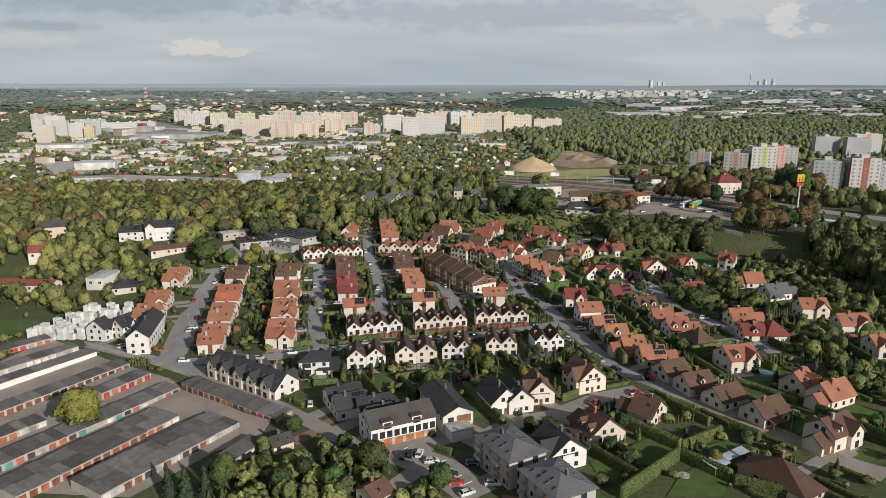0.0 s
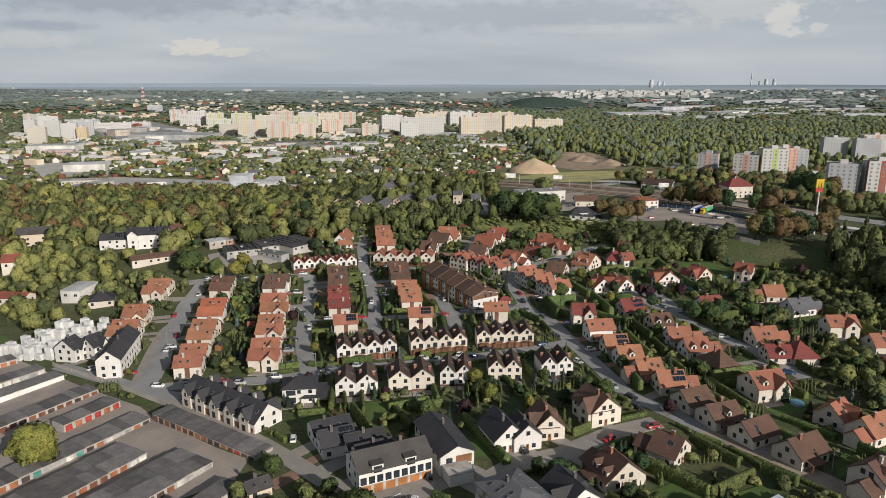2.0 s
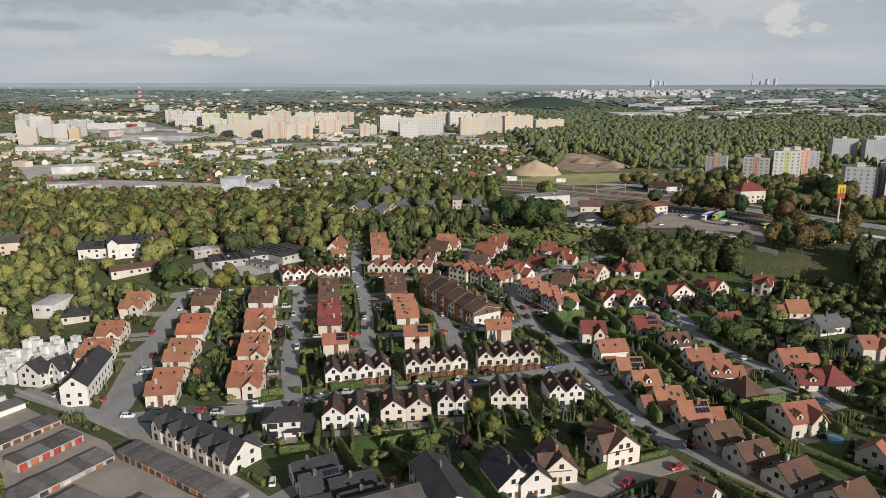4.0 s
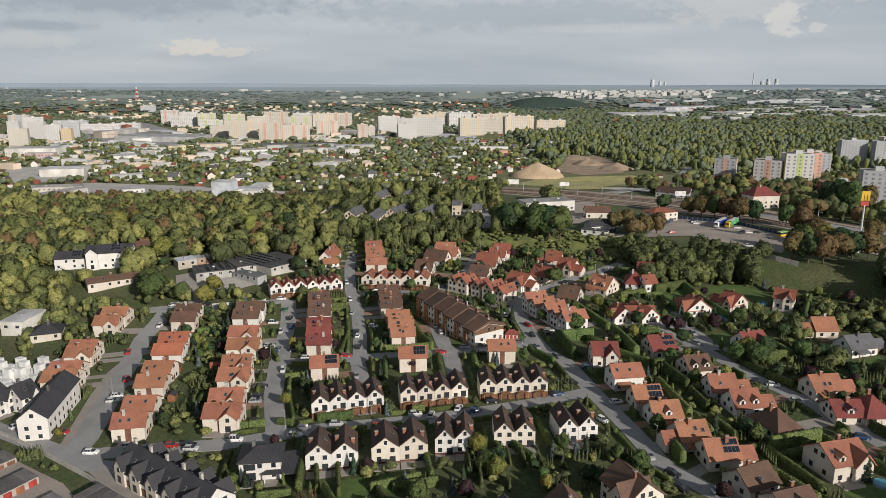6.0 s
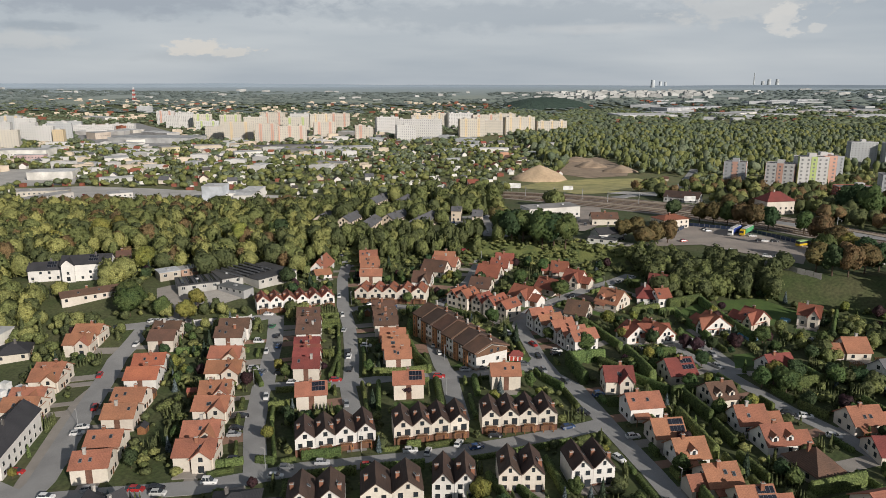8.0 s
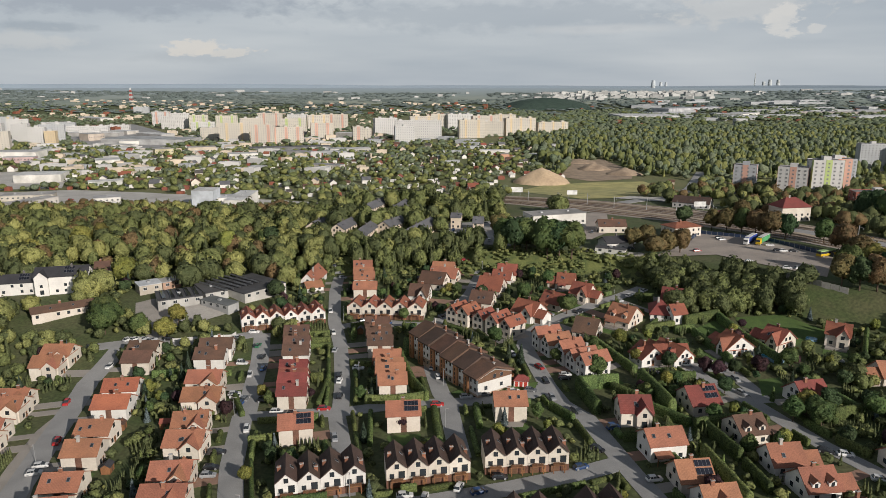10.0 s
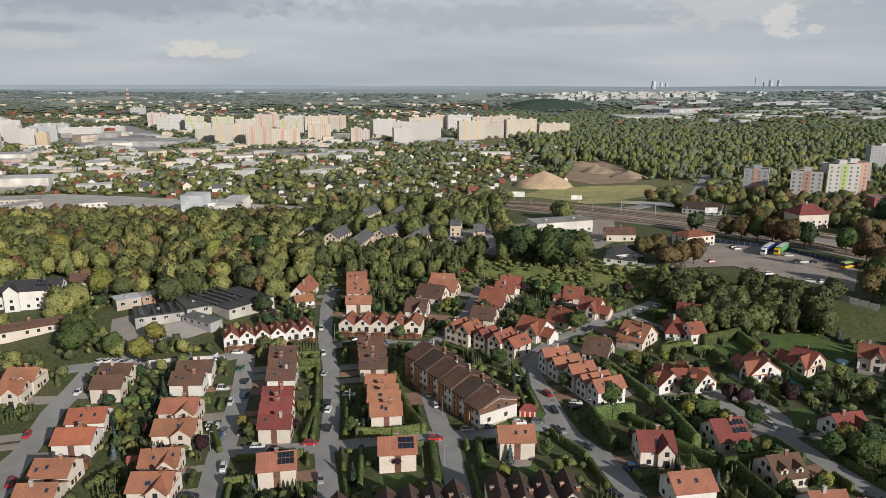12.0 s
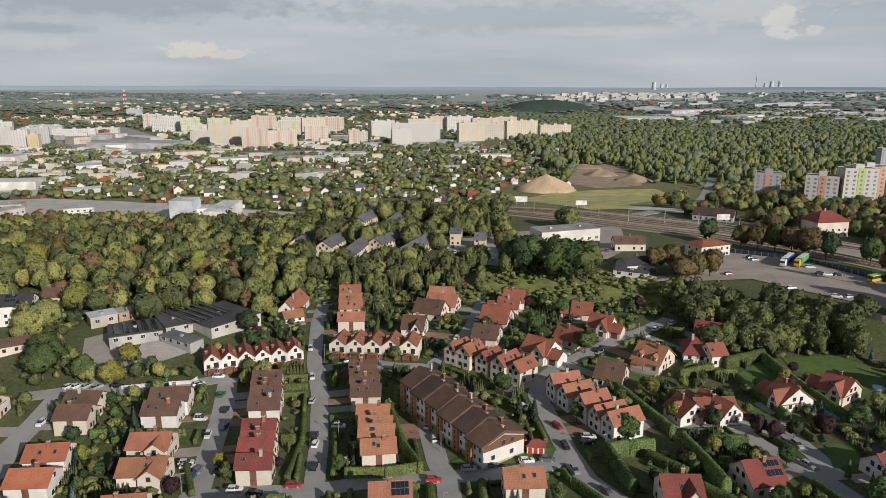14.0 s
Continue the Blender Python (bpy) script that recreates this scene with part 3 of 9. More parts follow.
    for word_ in opts.split():
        if word_.startswith("dorm"):
            k = int(word_[4:])
            for i in range(k):
                px = -L / 2 + L * (i + 0.5) / k
                dw, dz = 2.0, he + (hr - he) * 0.12
                yy = -W / 2 * 0.86
                m = pose(px, yy + 1.2, 0, 0, 0, 90)
                bm = bmesh.new()
                gable_body(bm, 2.4, dw, dz + 1.5, dz + 2.3, low=dz - 0.6)
                bmesh.ops.transform(bm, matrix=m, verts=bm.verts[:])
                part("dormer", bm, WALL[wall], h)
                bm = bmesh.new()
                gable_roof(bm, 2.9, dw, dz + 1.5, dz + 2.3, over=0.2, end=0.15, thick=0.12, m=m)
                part("dormer_roof", bm, ROOF[roof], h)
                put(WIN_S, "window", h, px, yy, dz + 0.25)
    if "annex" in opts:
        # a low wing with its own ridge at one end
        s = 1 if "annexr" in opts else -1
        al, aw, ahe, ahr = 4.6, W * 0.62, 2.7, 4.9
        m = pose(s * (L / 2 + al / 2 - 0.3), -W * 0.12, 0)
        bm = bmesh.new()
        gable_body(bm, al, aw, ahe, ahr)
        bmesh.ops.transform(bm, matrix=m, verts=bm.verts[:])
        part("annex", bm, WALL[wall], h)
        bm = bmesh.new()
        gable_roof(bm, al, aw, ahe, ahr, m=m)
        part("annex_roof", bm, ROOF[roof], h)
        put(GDOOR_D, "garage_door", h, s * (L / 2 + al / 2 - 0.2), -W * 0.12 - aw / 2, 0.05)
        plot(x + math.cos(radians(turn)) * s * (L / 2 + 2), y + math.sin(radians(turn)) * s * (L / 2 + 2), turn, 2.6, aw / 2)
    if "villa" in opts:
        # low glazed garden wing under a wide eave, tall panes on the garden front
        bm = bmesh.new()
        box(bm, L / 2 - 1.0, -W / 2 + 1.4, -1.0, L / 2 + 3.6, W / 2 - 1.0, 2.8)
        wing = part("wing", bm, WALL[wall], h)
        bm = bmesh.new()
        slab(bm, [(L * 0.08, -W / 2 - 1.9, 2.75), (L / 2 + 5.4, -W / 2 - 1.9, 2.75), (L / 2 + 5.0, W / 2 - 1.2, 3.7), (L / 2 - 0.4, W / 2 - 1.2, 3.7)], 0.25)
        part("wing_roof", bm, ROOF[roof], wing)
        for px in (L * 0.12, L / 2 + 5.0):
            bm = bmesh.new()
            box(bm, px - 0.15, -W / 2 - 1.8, -0.6, px + 0.15, -W / 2 - 1.5, 2.6)
            part("post", bm, WALL[wall], wing)
        for fz, fh in ((0.35, 1.15), (3.1, 1.0)):
            put(WIN_W, "window", h, -L * 0.24, -W / 2 - 0.012, fz).scale = (1.3, 1, fh)
    if "porch" in opts:
        bm = bmesh.new()
        slab(bm, [(-L * 0.42, -W / 2 - 2.6, 2.35), (L * 0.05, -W / 2 - 2.6, 2.35), (L * 0.05, -W / 2 - 0.02, 3.1), (-L * 0.42, -W / 2 - 0.02, 3.1)], 0.16)
        part("porch_roof", bm, ROOF[roof], h)
        for px in (-L * 0.40, L * 0.03):
            bm = bmesh.new()
            box(bm, px - 0.1, -W / 2 - 2.45, -0.8, px + 0.1, -W / 2 - 2.25, 2.3)
            part("post", bm, M_WOOD, h)
    if "patio" in opts:
        bm = bmesh.new()
        box(bm, -L * 0.45, -W / 2 - 3.4, -1.0, L * 0.45, -W / 2 - 0.01, 0.16)
        part("patio", bm, M_PAVE, h)
    if "flat" in opts:
        bm = bmesh.new()
        box(bm, L / 2, -W * 0.45, -1.5, L / 2 + 5.5, W * 0.25, 3.2)
        part("annex", bm, WALL[wall], h)
        bm = bmesh.new()
        box(bm, L / 2 + 0.01, -W * 0.47, 3.2, L / 2 + 5.7, W * 0.27, 3.5)
        part("annex_roof", bm, M_CAP, h)
    if "clad" in opts:
        # timber cladding and a wide garage on the street gable
        bm = bmesh.new()
        box(bm, L / 2 + 0.01, -W * 0.05, 2.9, L / 2 + 0.09, W * 0.42, 5.2)
        part("cladding", bm, M_WOOD, h, "vertical stained timber cladding")
        put(WIN_T, "window", h, L / 2 + 0.01, -W * 0.25, 3.0, 90)
        bm = bmesh.new()
        box(bm, L / 2 + 0.01, -W * 0.4, 0, L / 2 + 0.08, W * 0.4, 2.5)
        part("garage_door", bm, M_BFRAME, h, "wide dark garage door")
    if "cross" in opts:
        # a lower wing whose gable looks out beside the garden front
        wl, ww = 3.4, min(L * 0.48, 5.6)
        side = (L / 2 - ww / 2 - 0.4) * (-1 if "crossl" in opts else 1)
        m = pose(side, -W / 2 + 0.6, 0, 0, 0, 90)
        whe, whr = he, he + (hr - he) * 0.82
        bm = bmesh.new()
        gable_body(bm, wl, ww, whe, whr)
        bmesh.ops.transform(bm, matrix=m, verts=bm.verts[:])
        part("wing", bm, WALL[wall], h)
        bm = bmesh.new()
        gable_roof(bm, wl + W * 0.5, ww, whe, whr, m=m @ pose(W * 0.25, 0, 0))
        part("wing_roof", bm, ROOF[roof], h)
        put(WIN_T, "window", h, side, -W / 2 + 0.6 - wl / 2, 0.4)
        put(frame_me, "window", h, side, -W / 2 + 0.6 - wl / 2, whe - 0.2 if whe < 4.6 else 3.6)
    return h


def gabled_terrace(x, y, turn, L, W, he, hr, n):
    """A long dark-roofed terrace: one steep ridge with a pointed cross gable for each home on both fronts."""
    h = tagged(new("terraced_house"), "white terraced house row with steep slate roof and pointed gables", "house")
    h.matrix_world = pose(x, y, ground(x, y), 0, 0, turn)
    plot(x, y, turn, L / 2, W / 2)
    bm = bmesh.new()
    gable_body(bm, L, W, he, hr)
    part("wall", bm, WALL["white"], h)
    bm = bmesh.new()
    gable_roof(bm, L, W, he, hr, over=0.5)
    part("roof", bm, ROOF["slate"], h)
    u = L / n
    for i in range(n):
        cx = -L / 2 + (i + 0.5) * u
        for s in (-1, 1):
            m = pose(cx + s * 0.8, s * (W / 2 - 0.6), 0, 0, 0, 90)
            bm = bmesh.new()
            gable_body(bm, 2.2, 4.4, he + 0.6, hr - 0.9)
            bmesh.ops.transform(bm, matrix=m, verts=bm.verts[:])
            wing = part("gable", bm, WALL["cream"], h, "cream rendered cross gable")
            bm = bmesh.new()
            gable_roof(bm, 4.6, 4.4, he + 0.6, hr - 0.9, over=0.25, end=0.25, thick=0.16, m=m @ pose(-s * 1.1, 0, 0))
            part("gable_roof", bm, ROOF["slate"], wing)
            face = s * (W / 2 + 0.5)
            put(WIN, "window", wing, cx + s * 0.8, face, he - 0.4, 0 if s < 0 else 180)
            put(WIN_T, "window", wing, cx + s * 0.8, face, 0.4, 0 if s < 0 else 180)
            put(GDOOR_D if i % 2 else DOOR, "door", h, cx - s * 2.4, s * (W / 2 + 0.02), 0.05, 0 if s < 0 else 180)
            put(SKYL, "skylight", h, cx - s * 2.2, s * W * 0.26, he + (hr - he) * 0.48 + 0.25, 0 if s < 0 else 180, math.degrees(math.atan2(hr - he, W / 2)))
        put(CHIM_W, "chimney", h, cx - u * 0.42, 0.8, hr - 0.1)
    for s in (-1, 1):
        for fz in (0.9, 3.7):
            for py in (-2.2, 2.2):
                put(WIN, "window", h, s * L / 2, py, fz, 90 * s)
    HOUSES.append((x, y, turn, L, W))
    return h


def gable_unit(x, y, turn, W, D, he, hr, roof, wall, group, number):
    """One house of a row, its gable on the street front at -Y, ridge running back."""
    z = ground(x, y)
    h = tagged(new("terraced_house"), "%s rendered terraced house with a %s gable roof" % (wall, ROOFWORD[roof]), "house", group)
    h.matrix_world = pose(x, y, z, 0, 0, turn)
    a = radians(turn)
    plot(x - math.sin(a) * D / 2, y + math.cos(a) * D / 2, turn, W / 2, D / 2)
    m = pose(0, D / 2, 0, 0, 0, 90)
    bm = bmesh.new()
    gable_body(bm, D, W - 0.06, he, hr)
    bmesh.ops.transform(bm, matrix=m, verts=bm.verts[:])
    part("wall", bm, WALL[wall], h)
    bm = bmesh.new()
    gable_roof(bm, D, W, he, hr, over=0.02, end=0.5, m=m)
    part("roof", bm, ROOF[roof], h)
    row = "row of 2" not in group
    top = 2.1 if row else 0.7
    bm = bmesh.new()
    box(bm, -W / 2 - 0.02, -0.06, -1.5, W / 2 + 0.02, 1.0, top)
    part("plinth", bm, M_BRICK, h)
    put(CHIM, "chimney", h, -W * 0.3, D * 0.45, hr - 1.5)
    if number % 2:
        put(CHIM, "chimney", h, W * 0.32, D * 0.25, hr - 1.5)
    fm = WIN_B if wall == "cream" else WIN
    if row:
        put(GDOOR_D, "garage_door", h, -W * 0.2, -0.09, 0.0)
        put(DOOR, "door", h, W * 0.3, -0.09, 0.0)
        put(fm, "window", h, -W * 0.24, 0, 2.7)
        put(WIN_T, "window", h, W * 0.22, 0, 2.6)
        put(fm, "window", h, 0, 0, he - 0.1)
    else:
        for wx, wz in ((-W * 0.24, 0.95), (W * 0.24, 0.95), (-W * 0.24, 3.4), (W * 0.24, 3.4)):
            put(WIN_T if wz < 1 and wx > 0 else fm, "window", h, wx, 0, wz - (0.75 if wz < 1 and wx > 0 else 0))
        put(WIN_S, "window", h, 0, 0, he + 0.7)
        bm = bmesh.new()
        box(bm, -W * 0.48, -3.6, -1.0, W * 0.48, -0.07, 0.14)
        part("patio", bm, M_PAVE, h)
    put(SKYL, "skylight", h, W * 0.26, D * 0.5, he + (hr - he) * 0.48 + 0.25, 90, math.degrees(math.atan2(hr - he, W / 2)))
    return h


def porch_row(x, y, turn, W, group, number):
    """A brown lean-to dormer and balcony front that sits on the street side of a terraced unit."""
    z = ground(x, y)
    b = tagged(new("balcony"), "brown wooden balcony and bay on a terraced house front", "balcony", group)
    b.matrix_world = pose(x, y, z, 0, 0, turn)
    bm = bmesh.new()
    box(bm, -W * 0.28, -1.3, 2.35, W * 0.28, -0.09, 2.5)
    part("deck", bm, M_WOOD, b)
    bm = bmesh.new()
    box(bm, -W * 0.28, -1.32, 3.3, W * 0.28, -1.24, 3.4)
    for i in range(13):
        px = -W * 0.28 + W * 0.56 * i / 12
        box(bm, px - 0.03, -1.30, 2.5, px + 0.03, -1.26, 3.3)
    part("railing", bm, M_BFRAME, b)
    for s in (-1, 1):
        bm = bmesh.new()
        box(bm, s * W * 0.26 - 0.1, -1.25, -0.6, s * W * 0.26 + 0.1, -1.05, 2.35)
        part("post", bm, M_WOOD, b)
    return b


# ---- plants ----
def ico_ball(level):
    bm = bmesh.new()
    bmesh.ops.create_icosphere(bm, subdivisions=level, radius=1)
    v, f = np.array([q.co[:] for q in bm.verts]), [tuple(q.index for q in g.verts) for g in bm.faces]
    bm.free()
    return v, f


ICO = {level: ico_ball(level) for level in (1, 2, 3)}


def unit_sphere(n, r):
    v = r.normal(size=(n, 3))
    return v / np.linalg.norm(v, axis=1, keepdims=True)


def leaf_cards(points, normals, size, r, jitter=0.32):
    """Small leaf sprays: one quad each, facing roughly outward."""
    n = len(points)
    nn = normals + r.normal(scale=jitter, size=(n, 3))
    nn /= np.linalg.norm(nn, axis=1, keepdims=True)
    t = np.cross(nn, r.normal(size=(n, 3)))
    t /= np.linalg.norm(t, axis=1, keepdims=True) + 1e-9
    b = np.cross(nn, t)
    s = size * r.uniform(0.5, 1.4, size=(n, 1))
    v = np.stack([points - t * s - b * s * 0.7, points + t * s * 0.8 - b * s, points + t * s + b * s * 0.8, points - t * s * 0.7 + b * s], 1)
    soft = normals + r.normal(scale=0.45, size=(n, 3))
    soft /= np.linalg.norm(soft, axis=1, keepdims=True)
    return v.reshape(-1, 3), np.arange(4 * n).reshape(n, 4), np.repeat(soft, 4, axis=0)


def crown_geo(level, cards, size, seed, lobes=12):
    """A broad crown of unit height and width: boughs swell out of one heart, leaf sprays fray its edge. Vertices, faces, normals."""
    r = np.random.RandomState(seed)
    turn, up = np.arange(lobes) * 2.4 + r.uniform(-0.5, 0.5, lobes), np.linspace(-0.55, 0.92, lobes) + r.uniform(-0.12, 0.12, lobes)
    flat = np.sqrt(np.clip(1 - up ** 2, 0.02, 1))
    mid = np.stack([flat * np.cos(turn), flat * np.sin(turn), up], 1) * r.uniform(0.20, 0.36, (lobes, 1))
    size_ = r.uniform(0.13, 0.25, lobes)

    def radius(d):
        b = d @ mid.T
        disc = size_ ** 2 - (mid ** 2).sum(1) + b ** 2
        reach = np.where(disc > 0, b + np.sqrt(np.maximum(disc, 0)), 0)
        return np.maximum(reach.max(axis=1), 0.27)

    def place(d, q):
        p = d * q[:, None]
        p[:, :2] *= 1 - 0.3 * np.clip(-d[:, 2], 0, 1)[:, None]
        return p + (0, 0, 0.48)
    d, faces = ICO[level]
    v = place(d, radius(d) * r.uniform(0.93, 1.05, len(d)))
    fn = np.zeros_like(v)
    for f in faces:
        c = np.cross(v[f[1]] - v[f[0]], v[f[2]] - v[f[0]])
        for i in f:
            fn[i] += c
    fn /= np.linalg.norm(fn, axis=1, keepdims=True) + 1e-9
    V, Fc, N = [v], list(faces), [fn]
    if cards:
        e = unit_sphere(cards, r)
        e = e[e[:, 2] > -0.75]
        q = radius(e) * r.uniform(0.97, 1.09, len(e))
        step = 0.12
        side = np.cross(e, unit_sphere(len(e), r))
        bent = e + step * (radius(e - step * side) - radius(e + step * side))[:, None] * side * 16
        bent /= np.linalg.norm(bent, axis=1, keepdims=True)
        cv, cf, cn = leaf_cards(place(e, q), bent, size, r)
        V.append(cv)
        Fc += [tuple(a + len(v)) for a in cf]
        N.append(cn)
    return np.concatenate(V), Fc, np.concatenate(N)


def cone_geo(h, w, cards, size, seed, tiers=9, power=1.0):
    """A conifer: tiers of drooping sprays round the stem."""
    r = np.random.RandomState(seed)
    ring = 9
    v, cn, Fc = [], [], []
    for i in range(tiers + 1):
        u = i / tiers
        q = w * 0.42 * (1 - u) ** power + 0.02
        for j in range(ring):
            a = 2 * math.pi * j / ring
            s = q * r.uniform(0.8, 1.1)
            v.append((s * math.cos(a), s * math.sin(a), h * u))
            cn.append(Vector((math.cos(a), math.sin(a), 0.35)).normalized()[:])
    for i in range(tiers):
        for j in range(ring):
            Fc.append((i * ring + j, i * ring + (j + 1) % ring, (i + 1) * ring + (j + 1) % ring, (i + 1) * ring + j))
    u = 1 - np.sqrt(r.uniform(0, 1, cards))
    a = r.uniform(0, 2 * math.pi, cards)
    q = w * 0.5 * (1 - u) ** power * r.uniform(0.8, 1.15, cards) * (0.86 + 0.14 * np.sin(u * tiers * 6.28)) + 0.04
    p = np.stack([q * np.cos(a), q * np.sin(a), h * u], 1)
    nrm = np.stack([np.cos(a), np.sin(a), np.full(cards, 0.35)], 1)
    lv, f, ln = leaf_cards(p, nrm, size, r)
    Fc += [tuple(b + len(v)) for b in f]
    return np.concatenate([np.array(v), lv]), Fc, np.concatenate([np.array(cn), ln])


def trunk_mesh(h, r0, limbs, seed, spread):
    """A tapered stem with limbs."""
    r = random.Random(seed)
    v, f = [], []

    def tube(p0, p1, a, b, n=6):
        k = len(v)
        d = (Vector(p1) - Vector(p0)).normalized()
        s = d.cross(Vector((0.3, 1, 0.1))).normalized()
        t = d.cross(s)
        for p, q in ((p0, a), (p1, b)):
            for i in range(n):
                c = Vector(p) + (s * math.cos(i * 6.2832 / n) + t * math.sin(i * 6.2832 / n)) * q
                v.append(c[:])
        for i in range(n):
            f.append((k + i, k + (i + 1) % n, k + n + (i + 1) % n, k + n + i))
    tube((0, 0, -0.4), (0.1, 0, h * 0.5), r0, r0 * 0.7)
    tube((0.1, 0, h * 0.5), (0, 0.1, h), r0 * 0.7, r0 * 0.3)
    for i in range(limbs):
        a = i * 2.4 + r.random()
        z = h * (0.4 + 0.5 * i / max(1, limbs))
        tube((0.05, 0, z), (spread * math.cos(a), spread * math.sin(a), z + spread * 0.7), r0 * 0.4, r0 * 0.12, 5)
    me = bpy.data.meshes.new("trunk")
    me.from_pydata(v, [], f)
    me.materials.append(M_BARK)
    return me


def leafy(me, normals):
    """Shades foliage as one soft body instead of card by card."""
    me.polygons.foreach_set("use_smooth", [True] * len(me.polygons))
    me.normals_split_custom_set_from_vertices(normals.tolist())
    me.update()


def geo_mesh(geo, material, name="crown", scale=(1, 1, 1)):
    me = bpy.data.meshes.new(name)
    me.from_pydata((geo[0] * scale).tolist(), [], [tuple(int(i) for i in f) for f in geo[1]])
    me.materials.append(material)
    n = geo[2] / scale
    leafy(me, n / np.linalg.norm(n, axis=1, keepdims=True))
    return me


TREES = {}


def tree_kind(kind, variant):
    """Meshes of one variant: trunk, crown, crown base and the height they stand for."""
    key = (kind, variant)
    if key in TREES:
        return TREES[key]
    s = variant * 37 + sum(map(ord, kind))
    if kind in ("green", "dark", "yellow", "autumn", "purple"):
        h, w, base = 8.0, 6.6, 1.5
        geo = crown_geo(3, 520, 0.034, s, 15 + 3 * variant)
        TREES[key] = (trunk_mesh(base + 2.5, 0.22, 5, s, 1.6), geo_mesh(geo, LEAF[kind], scale=(w, w, h - base + 0.6)), base - 0.6, h)
    elif kind in ("fir", "blue"):
        geo = cone_geo(8.4, 3.6, 620, 0.24, s, 11)
        TREES[key] = (trunk_mesh(6.5, 0.16, 0, s, 0.5), geo_mesh(geo, LEAF[kind]), 0.4, 8.8)
    else:
        geo = cone_geo(4.0, 1.25, 320, 0.13, s, 7, 0.55)
        TREES[key] = (trunk_mesh(3.0, 0.06, 0, s, 0.2), geo_mesh(geo, LEAF["thuja"]), 0.1, 4.1)
    return TREES[key]


TREEWORD = {"green": "broad green garden tree with a full crown", "dark": "dark green leafy tree with dense crown", "yellow": "yellow-green leafy tree lit by the sun",
            "autumn": "rusty brown autumn tree with full crown", "purple": "purple-leaved plum tree in a garden", "fir": "dark green conical fir tree",
            "blue": "blue-grey conical spruce in a garden", "thuja": "slim green columnar thuja in a garden"}


def tree(kind, x, y, height, wide=1.0, variant=None, group=""):
    v = rng.randrange(3) if variant is None else variant
    tm, cm, base, h0 = tree_kind(kind, v)
    t = tagged(new("conifer" if kind in ("fir", "blue", "thuja") else "tree"), TREEWORD[kind], "tree", group or "garden trees")
    k = height / h0
    t.matrix_world = Matrix.Translation((x, y, ground(x, y))) @ Matrix.Rotation(rng.uniform(0, 6.28), 4, "Z") @ Matrix.Diagonal((k * wide, k * wide, k, 1))
    shared("trunk", tm, t, Matrix.Identity(4))
    shared("crown", cm, t, Matrix.Translation((0, 0, base)))
    return t


def wood(name, label, mix, spots, cards, level=2, card=0.04, conifers=0.12):
    """Many crowns as uncountable growth: spots are (x, y, height, width), mix the leaf tones by letter."""
    V, Fc, idx, N, k = [], [], [], [], 0
    round_ = [crown_geo(level, cards, card, 50 + i, 9 + i % 5) for i in range(8)]
    cone_ = [cone_geo(1.0, 0.6, max(cards, 10), card * 0.9, 60 + i, 5) for i in range(2)] if conifers else []
    tones = sorted(set(mix))
    wr = random.Random(len(spots))
    for x, y, h, w in spots:
        is_cone = wr.random() < conifers
        gv_, gf_, gn_ = wr.choice(cone_ if is_cone else round_)
        tone = tones.index("d" if is_cone and "d" in tones else wr.choice(mix))
        a = wr.uniform(0, 6.28)
        c, s = math.cos(a), math.sin(a)
        p, q = np.empty_like(gv_), np.empty_like(gn_)
        p[:, 0] = x + (gv_[:, 0] * c - gv_[:, 1] * s) * w
        p[:, 1] = y + (gv_[:, 0] * s + gv_[:, 1] * c) * w
        p[:, 2] = ground(x, y) - h * 0.02 + gv_[:, 2] * h * 1.02
        q[:, 0] = (gn_[:, 0] * c - gn_[:, 1] * s) / w
        q[:, 1] = (gn_[:, 0] * s + gn_[:, 1] * c) / w
        q[:, 2] = gn_[:, 2] / h
        V.append(p)
        N.append(q / (np.linalg.norm(q, axis=1, keepdims=True) + 1e-9))
        Fc += [tuple(i + k for i in f) for f in gf_]
        idx += [tone] * len(gf_)
        k += len(p)
    ob = mesh_ob(name, np.concatenate(V).tolist(), Fc, [WOODS[t] for t in tones], idx=idx)
    leafy(ob.data, np.concatenate(N))
    return tagged(ob, label, "trees", kind="stuff")


